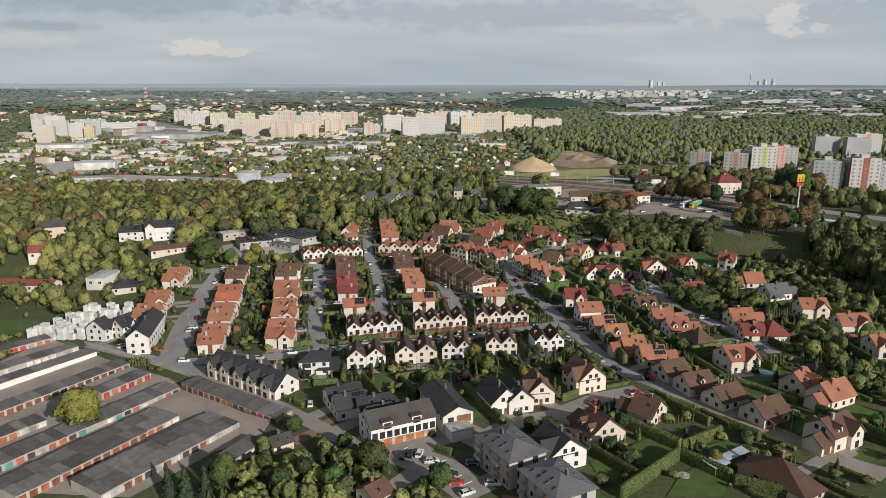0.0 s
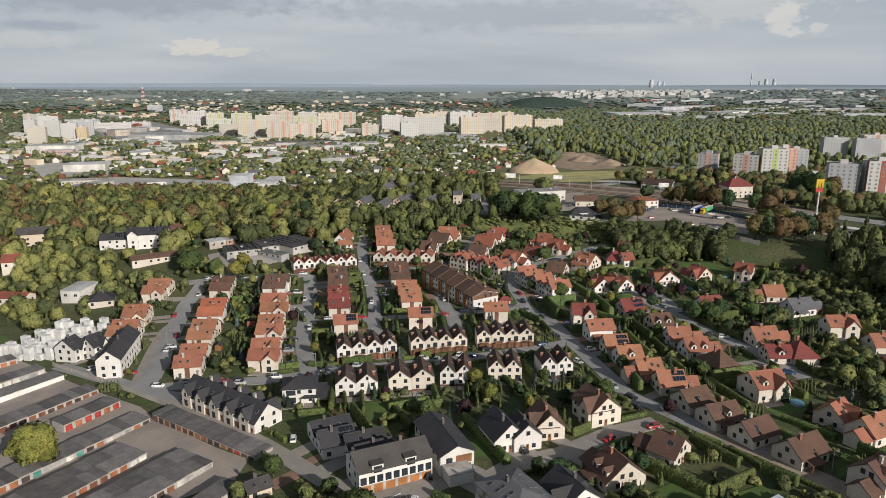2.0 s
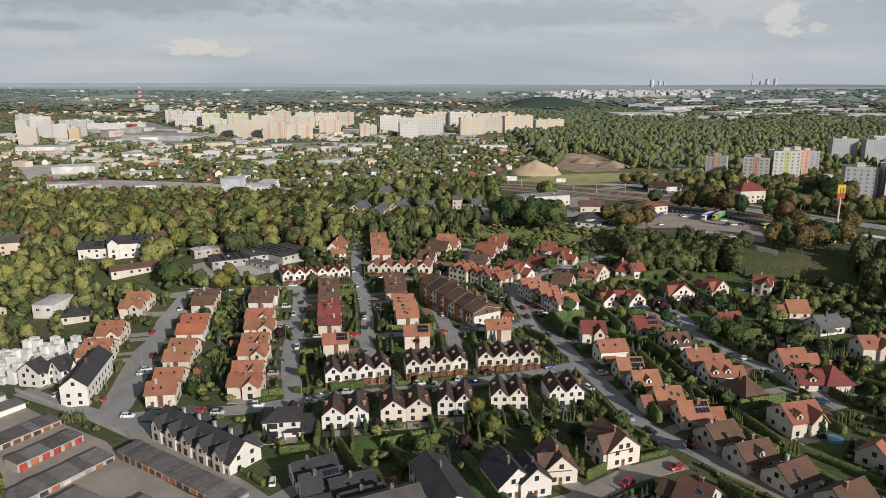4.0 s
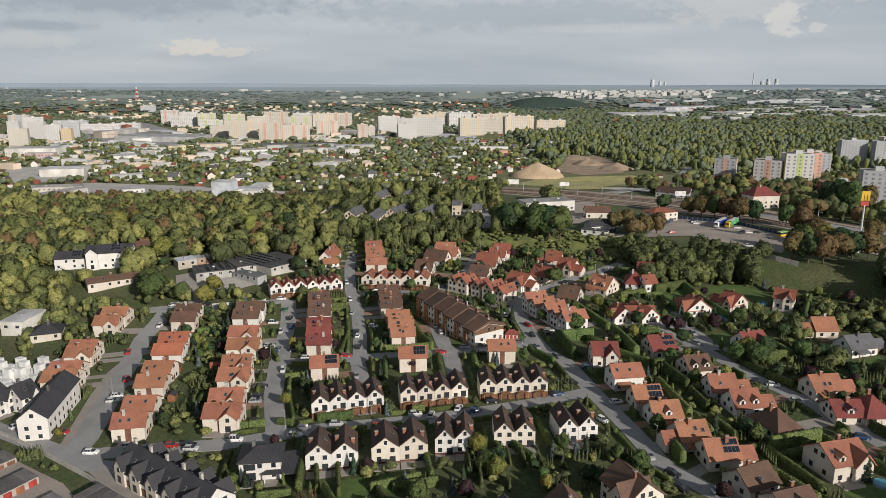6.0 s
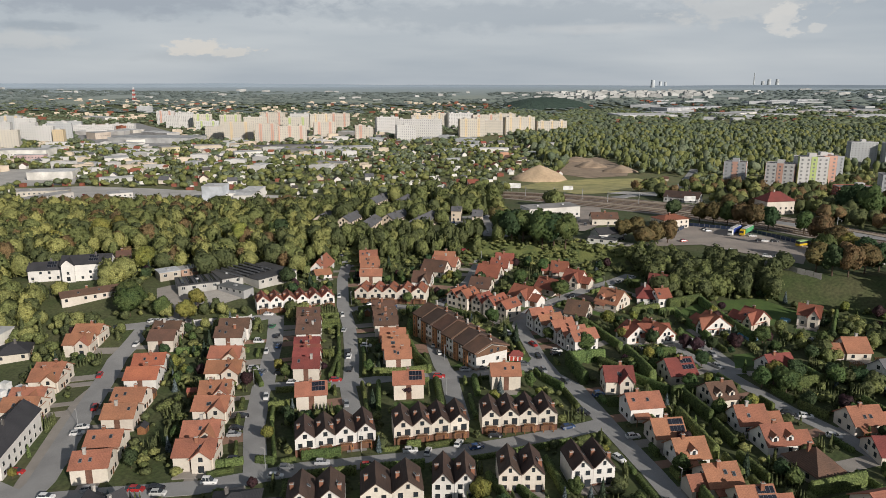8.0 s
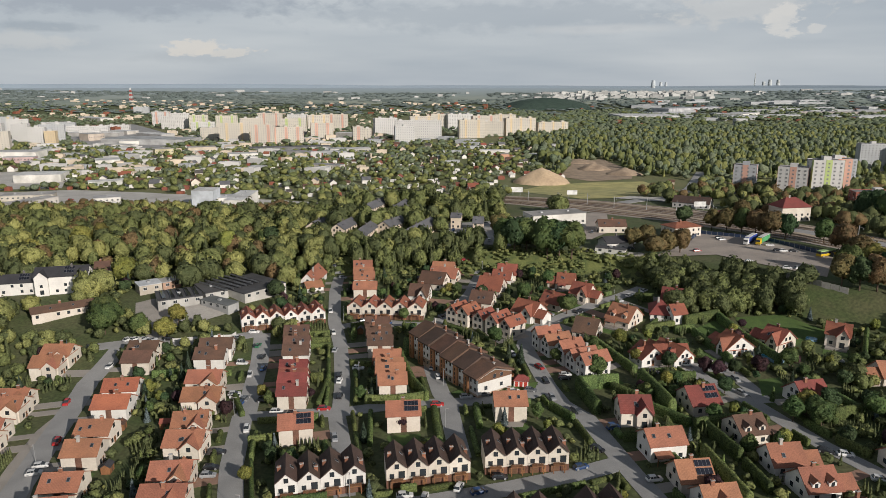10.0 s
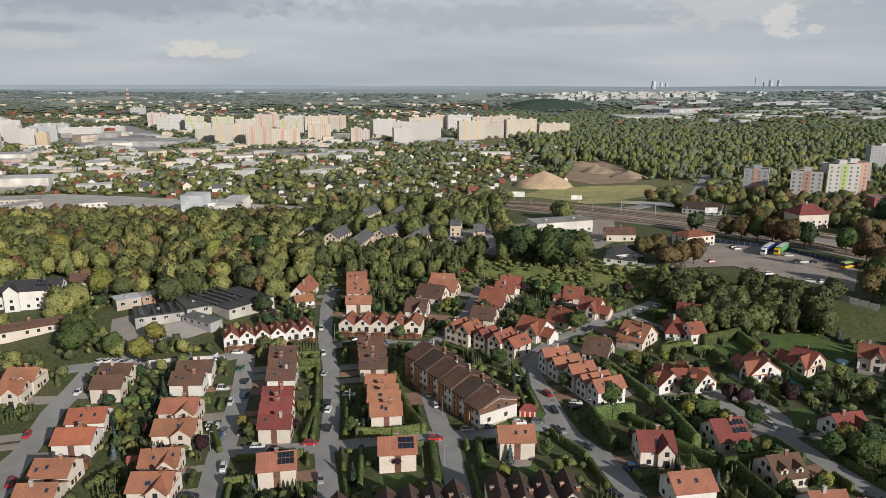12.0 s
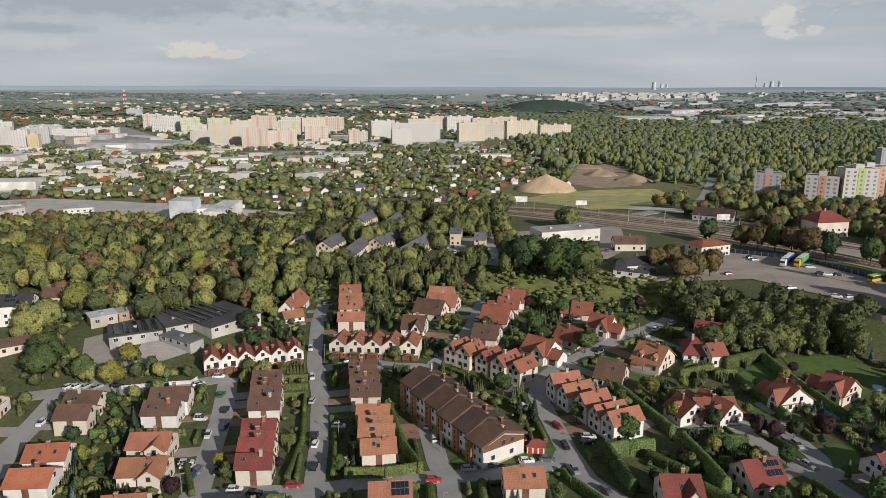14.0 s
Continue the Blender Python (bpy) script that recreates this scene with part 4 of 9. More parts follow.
def hedge(pts, h, w, label="clipped green thuja hedge along a garden"):
    """A clipped hedge along plan points: upright ribbed flanks, a rounded uneven top, ragged leaf tips."""
    r = np.random.RandomState(int(abs(pts[0][0] * 13 + pts[0][1] * 7)) % 9999)
    prof = ((-0.5, -0.15), (-0.54, 0.35), (-0.50, 0.78), (-0.30, 0.97), (0.0, 1.03), (0.30, 0.97), (0.50, 0.78), (0.54, 0.35), (0.5, -0.15))
    V, Fc, k = [], [], 0
    tips, tipn = [], []
    for (x0, y0), (x1, y1) in zip(pts, pts[1:]):
        d = math.hypot(x1 - x0, y1 - y0)
        dx, dy = (x1 - x0) / d, (y1 - y0) / d
        n = max(2, int(d / 0.5))
        for i in range(n + 1):
            u = d * i / n
            rib = 1 + 0.24 * (i % 2) + r.uniform(-0.06, 0.06)
            hh = h * (0.95 + 0.08 * (i % 2) + r.uniform(-0.03, 0.03))
            for a, b in prof:
                o = a * w * rib * r.uniform(0.94, 1.06)
                px, py = x0 + dx * u - dy * o, y0 + dy * u + dx * o
                V.append((px, py, ground(px, py) + b * hh))
                if b > 0.3 and r.rand() < 0.8:
                    side = np.array((-dy * a * 2, dx * a * 2, max(0.0, b - 0.5) * 1.6))
                    tips.append((px, py, V[-1][2] - r.uniform(0, 0.3)))
                    tipn.append(side / (np.linalg.norm(side) + 1e-6))
            if i:
                Fc += [(k - 9 + c, k - 8 + c, k + 1 + c, k + c) for c in range(8)]
            k += 9
        Fc += [tuple(range(k - 9, k))]
        Fc += [tuple(range(k - 9 * (n + 1), k - 9 * n))[::-1]]
        SEGS.append((x0, y0, x1, y1, w / 2))
    cv, cf, cn = leaf_cards(np.array(tips), np.array(tipn), 0.13, r)
    Fc += [tuple(int(q) + k for q in f) for f in cf]
    ob = mesh_ob("hedge", V + cv.tolist(), Fc, LEAF["thuja"], smooth=True)
    return tagged(ob, label, "hedge", "garden hedges")


# ---- cars ----
CARS = {}
PAINT = {
    "white": (0.72, 0.72, 0.72), "silver": (0.38, 0.39, 0.41), "black": (0.02, 0.02, 0.024), "red": (0.40, 0.03, 0.03), "blue": (0.03, 0.07, 0.18), "grey": (0.13, 0.135, 0.145),
    "green": (0.05, 0.20, 0.11),
}


def loft(bm, secs, mi=0):
    """Closed skin through cross-sections of equal vertex count."""
    rows = [[bm.verts.new(v) for v in s] for s in secs]
    n = len(rows[0])
    for a, b in zip(rows, rows[1:]):
        for i in range(n):
            bm.faces.new((a[i], a[(i + 1) % n], b[(i + 1) % n], b[i])).material_index = mi
    bm.faces.new(rows[0][::-1]).material_index = mi
    bm.faces.new(rows[-1]).material_index = mi
    bmesh.ops.recalc_face_normals(bm, faces=bm.faces[:])


def sec(x, hw, z0, z1, top=0.85):
    return [(x, -hw, z0), (x, -hw, (z0 + z1) / 2 + 0.05), (x, -hw * top, z1), (x, hw * top, z1), (x, hw, (z0 + z1) / 2 + 0.05), (x, hw, z0)]


def car_meshes(color, van=False):
    key = (color, van)
    if key in CARS:
        return CARS[key]
    paint = mat("car paint " + color, PAINT[color], 0.25, 1, 0.02, spec=0.6)
    bm = bmesh.new()
    loft(bm, [sec(-2.15, 0.70, 0.32, 0.78), sec(-2.0, 0.86, 0.22, 0.92), sec(-0.9, 0.89, 0.2, 0.98), sec(0.9, 0.89, 0.2, 0.97), sec(1.95, 0.84, 0.22, 0.82), sec(2.15, 0.68, 0.32, 0.66)])
    body = mesh_of(bm, [paint], "body")
    hi = 1.9 if van else 1.46
    bm = bmesh.new()
    loft(bm, [sec(-1.95, 0.72, 0.85, 0.95, 0.95), sec(-1.5, 0.75, 0.9, hi - 0.04, 0.8), sec(0.25, 0.75, 0.9, hi, 0.8), sec(1.15, 0.72, 0.85, 0.97, 0.95)])
    cabin = mesh_of(bm, [M_GLASS], "windows")
    bm = bmesh.new()
    box(bm, -1.5, -0.60, hi - 0.05, 0.28, 0.60, hi + 0.03)
    for s in (-1, 1):
        for px in (-1.55, -0.6, 0.3):
            box(bm, px - 0.05, s * 0.72 - 0.03, 0.95, px + 0.05, s * 0.72 + 0.03, hi - 0.1)
    top = mesh_of(bm, [paint], "roof")
    bm = bmesh.new()
    bmesh.ops.create_cone(bm, cap_ends=True, segments=12, radius1=0.32, radius2=0.32, depth=0.22, matrix=pose(0, 0, 0, 90))
    for f in bm.faces:
        f.material_index = 0
    bmesh.ops.create_cone(bm, cap_ends=True, segments=10, radius1=0.19, radius2=0.19, depth=0.24, matrix=pose(0, 0, 0, 90))
    for f in bm.faces[14:]:
        f.material_index = 1
    wheel = mesh_of(bm, [M_RUBBER, M_METAL], "wheel")
    CARS[key] = (body, cabin, top, wheel)
    return CARS[key]


def car(x, y, turn, color, van=False):
    b, c, t, w = car_meshes(color, van)
    o = tagged(new("van" if van else "car"), "%s parked %s on a paved street" % (color, "van" if van else "passenger car"), "van" if van else "car", "parked cars")
    o.matrix_world = pose(x, y, ground(x, y) + 0.12, 0, 0, turn)
    shared("body", b, o, Matrix.Identity(4))
    shared("cabin_glass", c, o, Matrix.Identity(4))
    shared("roof", t, o, Matrix.Identity(4))
    for sx in (-1.35, 1.35):
        for sy in (-0.8, 0.8):
            shared("wheel", w, o, pose(sx, sy, 0.32))
    plot(x, y, turn, 2.2, 1.0)
    return o


# ---- garages ----
GCOL = [mat("garage door paint " + n, c, 0.6, 4, 0.2, per=0.25) for n, c in
        (("brown", (0.20, 0.085, 0.05)), ("rust", (0.36, 0.14, 0.07)), ("white", (0.60, 0.58, 0.54)), ("grey", (0.34, 0.34, 0.33)), ("red", (0.42, 0.06, 0.05)), ("teal", (0.10, 0.32, 0.27)), ("dark", (0.07, 0.05, 0.045)))]
GD = [simple_mesh("garage_door", None, [m], [(-1.05, -0.04, 0, 1.05, 0.04, 2.0, 0), (-0.02, -0.06, 0, 0.02, -0.041, 2.0, 0)]) for m in GCOL]


M_FELTRED = mat("rusty sheet roof", (0.24, 0.09, 0.065), 0.8, 3, 0.25)


def garage_row(x0, y0, x1, y1, depth, palette, label, blank=False):
    """A row of flat-roofed lock-ups; doors on the right-hand side of the way from the first end to the second."""
    L = math.hypot(x1 - x0, y1 - y0)
    turn = math.degrees(math.atan2(y1 - y0, x1 - x0))
    z = min(ground(x0, y0), ground(x1, y1))
    g = tagged(new("garage_row"), label, "garages", "lock-up garages")
    g.matrix_world = pose(x0, y0, z, 0, 0, turn)
    a = radians(turn)
    plot(x0 + math.cos(a) * L / 2 - math.sin(a) * depth / 2, y0 + math.sin(a) * L / 2 + math.cos(a) * depth / 2, turn, L / 2, depth / 2)
    n = max(1, round(L / 3.0))
    bw = L / n
    bm = bmesh.new()
    box(bm, 0, 0, -1.2, L, depth, 2.35)
    part("wall", bm, WALL["white"] if blank else M_CONC, g)
    gr = random.Random(int(L * 10))
    i = 0
    while i < n:
        k = min(n - i, gr.choice((1, 1, 1, 2)))
        bm = bmesh.new()
        lift = gr.uniform(0, 0.28)
        zz = 2.36 + lift
        halves = 1 if depth < 9 else round(depth / 6)
        for q in range(halves):
            d0, d1 = -0.25 + (depth + 0.4) * q / halves, -0.25 + (depth + 0.4) * (q + 1) / halves - 0.02
            za, zb = zz + 0.10 + gr.uniform(0, 0.12), zz + 0.28 + gr.uniform(0, 0.12)
            if q:
                bm = bmesh.new()
            slab(bm, [(i * bw + 0.01, d0, za), ((i + k) * bw - 0.01, d0, za), ((i + k) * bw - 0.01, d1, zb), (i * bw + 0.01, d1, zb)], 0.14)
            part("roof", bm, M_FELT if gr.random() < 0.985 else gr.choice((M_FELTRED, M_CAP)), g)
        i += k
    if not blank:
        for i in range(n):
            put(GD[palette[gr.randrange(len(palette))]], "garage_door", g, (i + 0.5) * bw, -0.03, 0.02)
    return g


# ---- blocks of flats ----
BLK = {
    "white": mat("white panel facade", (0.51, 0.50, 0.495), 0.9, 0.4, 0.05, second=(0.48, 0.47, 0.455)),
    "cream": mat("cream panel facade", (0.51, 0.47, 0.41), 0.9, 0.4, 0.05, second=(0.465, 0.43, 0.38)),
    "yellow": mat("yellow panel facade", (0.58, 0.46, 0.29), 0.9, 0.4, 0.05, second=(0.53, 0.42, 0.28)),
    "salmon": mat("salmon panel facade", (0.56, 0.33, 0.26), 0.9, 0.4, 0.05, second=(0.50, 0.30, 0.24)),
    "grey": mat("grey panel facade", (0.40, 0.41, 0.42), 0.9, 0.4, 0.06, second=(0.34, 0.35, 0.37)),
    "green": mat("lime panel facade", (0.42, 0.50, 0.20), 0.9, 0.4, 0.05, second=(0.38, 0.45, 0.2)),
    "orange": mat("orange panel facade", (0.60, 0.28, 0.13), 0.9, 0.4, 0.05, second=(0.54, 0.26, 0.13)),
    "brick": mat("red brick facade", (0.34, 0.12, 0.09), 0.9, 0.6, 0.12, second=(0.28, 0.105, 0.08)),
}
BWIN = simple_mesh("window", None, [M_FRAME, M_GLASS], [(-0.85, -0.06, 0, 0.85, 0.05, 1.4, 0), (-0.76, -0.075, 0.09, -0.04, -0.061, 1.31, 1), (0.04, -0.075, 0.09, 0.76, -0.061, 1.31, 1)])


M_FARGLASS = mat("panel block glazing", (0.25, 0.255, 0.26), 0.3, 1, 0.15)


def flats(x, y, turn, L, W, floors, color, accent=None, single=False, z=None, label=""):
    """A panel-built block: storeys of windows, stair stripes in an accent colour, roof huts."""
    z = ground(x, y) if z is None else z
    H = floors * 2.8 + 1.5
    o = tagged(new("apartment_block"), label or "%s panel-built apartment block with %s stripes" % (color, accent or "pale"), "apartment block", "panel-built apartment blocks")
    o.matrix_world = pose(x, y, z - 1, 0, 0, turn)
    plot(x, y, turn, L / 2 + 2, W / 2 + 2)
    bm = bmesh.new()
    box(bm, -L / 2, -W / 2, -3, L / 2, W / 2, H)
    box(bm, -L / 2, -W / 2 - 0.01, H, L / 2, -W / 2 + 0.3, H + 0.6)
    box(bm, -L / 2, W / 2 - 0.3, H, L / 2, W / 2, H + 0.6)
    part("wall", bm, BLK[color], o)
    bm = bmesh.new()
    box(bm, -L / 2 + 0.3, -W / 2 + 0.35, H, L / 2 - 0.3, W / 2 - 0.35, H + 0.2)
    part("roof", bm, M_FELT, o)
    k = max(1, int(L / 18))
    for i in range(k):
        bm = bmesh.new()
        px = -L / 2 + L * (i + 0.5) / k
        box(bm, px - 2.6, -2.5, H + 0.2, px + 2.6, 2.5, H + 2.9)
        part("roof_hut", bm, BLK["white" if accent is None else color], o)
        if accent:
            bm = bmesh.new()
            box(bm, px - 2.2, -W / 2 - 0.12, -2, px + 2.2, -W / 2 - 0.012, H + 0.7)
            part("stripe", bm, BLK[accent], o)
    if accent:
        for s in (-1, 1):
            bm = bmesh.new()
            box(bm, s * (L / 2 + 0.06) - 0.05, -W / 2 - 0.1, -2, s * (L / 2 + 0.06) + 0.05, -W / 2 + 3.2, H + 0.7)
            part("stripe", bm, BLK[accent], o)
    cols = max(2, int(L / 3.6))
    ends = max(1, int(W / 5.0))
    if single:
        for f in range(floors):
            for c in range(cols):
                put(BWIN, "window", o, -L / 2 + L * (c + 0.5) / cols, -W / 2 - (0.13 if accent else 0), 1.9 + f * 2.8)
            for c in range(ends):
                put(BWIN, "window", o, -L / 2 - 0.02 if x > 0 else L / 2 + 0.02, -W / 2 + W * (c + 0.6) / ends, 1.9 + f * 2.8, -90 if x > 0 else 90)
    else:
        bm = bmesh.new()
        for f in range(floors):
            for c in range(cols):
                px, pz = -L / 2 + L * (c + 0.5) / cols, 1.9 + f * 2.8
                box(bm, px - 0.65, -W / 2 - 0.16, pz, px + 0.65, -W / 2 + 0.02, pz + 1.2)
            for c in range(ends):
                py = -W / 2 + W * (c + 0.5) / ends
                for s in (-1, 1):
                    box(bm, s * (L / 2 + 0.04) - 0.06, py - 0.7, pz, s * (L / 2 + 0.04) + 0.06, py + 0.7, pz + 1.35)
        tagged(part("glazing", bm, M_FARGLASS, o), kind="stuff")
    return o


def hall(x, y, turn, L, W, H, color=(0.6, 0.6, 0.58), roof=(0.45, 0.45, 0.45), label="long low white commercial hall with a flat roof", windows=True, name="hall"):
    """A plain low building with a parapet, a band of windows and roof vents."""
    z = ground(x, y)
    o = tagged(new(name), label, "building", "low buildings")
    o.matrix_world = pose(x, y, z, 0, 0, turn)
    plot(x, y, turn, L / 2 + 1, W / 2 + 1)
    if y < 700:
        plot(x, y - W / 2 - 8, 0, L / 2 + 2, 8)
    cm = mat("hall wall %.2f %.2f %.2f" % color, color, 0.8, 0.6, 0.08)
    rm = mat("hall roof %.2f %.2f %.2f" % roof, roof, 0.85, 0.6, 0.12)
    bm = bmesh.new()
    box(bm, -L / 2, -W / 2, -4, L / 2, W / 2, H)
    part("wall", bm, cm, o)
    bm = bmesh.new()
    slab(bm, [(-L / 2 - 0.2, -W / 2 - 0.2, H + 0.25), (L / 2 + 0.2, -W / 2 - 0.2, H + 0.25), (L / 2 + 0.2, W / 2 + 0.2, H + 0.5), (-L / 2 - 0.2, W / 2 + 0.2, H + 0.5)], 0.25)
    part("roof", bm, rm, o)
    for i in range(max(1, int(L / 16)) if y < 750 else 0):
        bm = bmesh.new()
        px = -L / 2 + L * (i + 0.5) / max(1, int(L / 16))
        box(bm, px - 0.7, -0.6, H + 0.3, px + 0.7, 0.6, H + 1.1)
        part("roof_vent", bm, M_METAL, o)
    if windows:
        n = max(2, int(L / 4))
        for i in range(n):
            put(BWIN, "window", o, -L / 2 + L * (i + 0.5) / n, -W / 2 - 0.01, H * 0.45)
    return o



def gable_row(x, y, turn, n, pitch, D, he, hr, roof, wall, group):
    a = radians(turn)
    for i in range(n):
        o = (i - (n - 1) / 2) * pitch
        px, py = x + math.cos(a) * o, y + math.sin(a) * o
        gable_unit(px, py, turn, pitch, D, he, hr, roof, wall, group, i)
        if n > 2:
            porch_row(px + math.sin(a) * 0.05, py - math.cos(a) * 0.05, turn, pitch, group + " balconies", i)


M_MEADOW = mat("dry meadow", (0.40, 0.355, 0.15), 0.95, 0.6, 0.3, second=(0.25, 0.25, 0.10), fine=12)
M_FENCE = mat("dark blue sheet", (0.03, 0.05, 0.10), 0.5, 2, 0.15)
M_ORANGEWALL = mat("orange render", (0.40, 0.19, 0.09), 0.9, 1.5, 0.06)
M_BLUE = mat("blue tarpaulin", (0.03, 0.06, 0.30), 0.6, 2, 0.1)
M_GREEN = mat("green tarpaulin", (0.10, 0.36, 0.16), 0.6, 2, 0.1)
M_YELLOW = mat("yellow paint", (0.65, 0.42, 0.02), 0.5, 2, 0.08)
M_WHITE = mat("white sheet", (0.72, 0.72, 0.71), 0.6, 2, 0.06)
M_RUST = mat("red signal paint", (0.5, 0.06, 0.04), 0.6, 2, 0.08)


def stepped_row(x0, y0, x1, y1):
    """A long brown-roofed terrace of six stepping units: white fronts, orange timber bays between them, stone-faced ground floor and brown gable at the end."""
    L = math.hypot(x1 - x0, y1 - y0)
    a = math.atan2(y1 - y0, x1 - x0)
    n = 6
    u = L / n
    stone = mat("pale stone cladding", (0.42, 0.33, 0.26), 0.9, 4, 0.18)
    for i in range(n):
        c = (i + 0.5) * u
        x, y = x0 + math.cos(a) * c, y0 + math.sin(a) * c
        he, hr, W = 8.3, 11.2, 12.8 + 1.3 * (i % 2)
        last = i == n - 1
        if last:
            hr -= 0.4
        h = tagged(new("terraced_house"), "white and orange three-storey terraced house under brown stepped roof", "house", "stepped brown terrace")
        h.matrix_world = pose(x, y, ground(x0, y0) - 0.62 * i + 0.6, 0, 0, math.degrees(a))
        plot(x, y, math.degrees(a), u / 2, W / 2)
        bm = bmesh.new()
        gable_body(bm, u - 0.04, W, he - 0.25, hr - 0.75, low=-3)
        part("wall", bm, WALL["white"], h)
        bm = bmesh.new()
        gable_roof(bm, u - 0.35, W, he, hr, over=1.0, end=0.55 if last else 0.2, thick=0.7)
        part("roof", bm, ROOF["dbrown" if i % 3 == 1 else "brown"], h)
        # timber stair bay with a narrow light strip on both fronts
        for s in (-1, 1):
            bm = bmesh.new()
            q = s * (W / 2 + 0.7)
            box(bm, -u / 2 + 0.1, min(q, s * (W / 2 - 0.3)), -3, -u / 2 + 2.5, max(q, s * (W / 2 - 0.3)), he - 0.35)
            bay = part("stair_bay", bm, M_ORANGEWALL, h, "orange-brown timber clad stair bay")
            for k in range(5):
                put(WIN_S, "window", bay, -u / 2 + 1.3, s * (W / 2 + 0.70), 0.2 + 1.5 * k, 0 if s < 0 else 180).scale = (0.45, 1, 0.9)
        bm = bmesh.new()
        box(bm, -u / 2 + 0.03, -W / 2 - 0.05, -3, u / 2 + (0.07 if last else -0.06), W / 2 + 0.05, 2.7)
        part("plinth", bm, stone, h, "pale stone clad ground floor")
        for fz in (0.9, 3.7, 6.3):
            for k in (-0.02, 0.3):
                for s in (-1, 1):
                    put(WIN_S, "window", h, k * u, s * (W / 2 + (0.05 if fz < 2 else 0)), fz, 0 if s < 0 else 180)
        # balcony on the street front
        for fz in (2.75, 5.4):
            bm = bmesh.new()
            box(bm, u * 0.05, W / 2, fz, u * 0.42, W / 2 + 1.5, fz + 0.15)
            box(bm, u * 0.05, W / 2 + 1.42, fz + 0.15, u * 0.42, W / 2 + 1.5, fz + 1.0)
            part("balcony", bm, M_ORANGEWALL, h)
        if last:
            bm = bmesh.new()
            b = W / 2 - 0.1
            top = [(-b, he - 1.5), (b, he - 1.5), (b, he - 0.35), (0, hr - 0.8), (-b, he - 0.35)]
            l = [bm.verts.new((u / 2, p, q)) for p, q in top]
            r = [bm.verts.new((u / 2 + 0.12, p, q)) for p, q in top]
            bm.faces.new(r)
            bm.faces.new(l[::-1])
            for k in range(5):
                bm.faces.new((l[k], l[(k + 1) % 5], r[(k + 1) % 5], r[k]))
            part("gable_cladding", bm, M_BFRAME, h, "dark brown timber gable cladding")
            for fz, ys in ((0.8, (-3.8, 2.6)), (4.0, (-3.8, 2.6)), (7.4, (-0.3, 2.6))):
                for py in ys:
                    put(WIN, "window", h, u / 2 + 0.13, py, fz, 90)
        for k in (-0.35, 0.22):
            put(CHIM_W if (i + (k > 0)) % 3 == 0 else CHIM, "chimney", h, k * u, 2.0 - k * 5, hr - 0.4)
        for s, k in ((-1, 0.2), (-1, 0.36), (1, 0.2)):
            put(SKYL, "skylight", h, k * u, s * 3.0, he + (hr - he) * 0.53 + 0.36, 0 if s < 0 else 180, math.degrees(math.atan2(hr - he, W / 2)))


def kiosk(x, y, turn):
    """A small pavilion with a red hipped roof, white walls and red panels."""
    o = tagged(new("kiosk"), "small white kiosk with red hipped roof and red panels", "kiosk")
    o.matrix_world = pose(x, y, ground(x, y), 0, 0, turn)
    bm = bmesh.new()
    box(bm, -2.4, -1.5, -0.5, 2.4, 1.5, 2.4)
    part("wall", bm, WALL["white"], o)
    bm = bmesh.new()
    hip_roof(bm, 4.8, 3.0, 2.4, 3.9, over=0.3, thick=0.15)
    part("roof", bm, ROOF["red"], o)
    for px in (-1.5, 0, 1.5):
        bm = bmesh.new()
        box(bm, px - 0.5, -1.56, 0.1, px + 0.5, -1.505, 2.0)
        part("panel", bm, M_RUST, o)
    plot(x, y, turn, 3, 2)


def pool(x, y, r):
    """A round garden pool with a raised rim."""
    o = tagged(new("swimming_pool"), "round blue garden pool on a lawn", "pool")
    o.matrix_world = pose(x, y, ground(x, y))
    bm = bmesh.new()
    bmesh.ops.create_cone(bm, cap_ends=True, segments=24, radius1=r, radius2=r, depth=1.4, matrix=pose(0, 0, 0.2))
    part("rim", bm, mat("pale blue pool liner", (0.25, 0.42, 0.55), 0.5, 2, 0.08), o)
    bm = bmesh.new()
    bmesh.ops.create_cone(bm, cap_ends=True, segments=24, radius1=r - 0.12, radius2=r - 0.12, depth=0.1, matrix=pose(0, 0, 0.86))
    part("water", bm, mat("pool water", (0.06, 0.30, 0.45), 0.08, 2, 0.08, spec=0.6), o)
    plot(x, y, 0, r + 1, r + 1)


def garden_shed(x, y, turn, w, roof):
    """A small boarded shed with a pitched roof and a door."""
    o = tagged(new("garden_shed"), "small brown wooden garden shed with pitched roof", "shed", "garden sheds")
    o.matrix_world = pose(x, y, ground(x, y), 0, 0, turn)
    bm = bmesh.new()
    gable_body(bm, w, w * 0.8, 2.1, 2.9, low=-0.6)
    part("wall", bm, M_WOOD, o)
    bm = bmesh.new()
    gable_roof(bm, w, w * 0.8, 2.1, 2.9, over=0.25, end=0.2, thick=0.1)
    part("roof", bm, ROOF[roof], o)
    bm = bmesh.new()
    box(bm, -0.45, -w * 0.4 - 0.05, 0, 0.45, -w * 0.4 - 0.005, 1.9)
    part("door", bm, M_BFRAME, o)
    plot(x, y, turn, w / 2 + 0.3, w * 0.4 + 0.3)


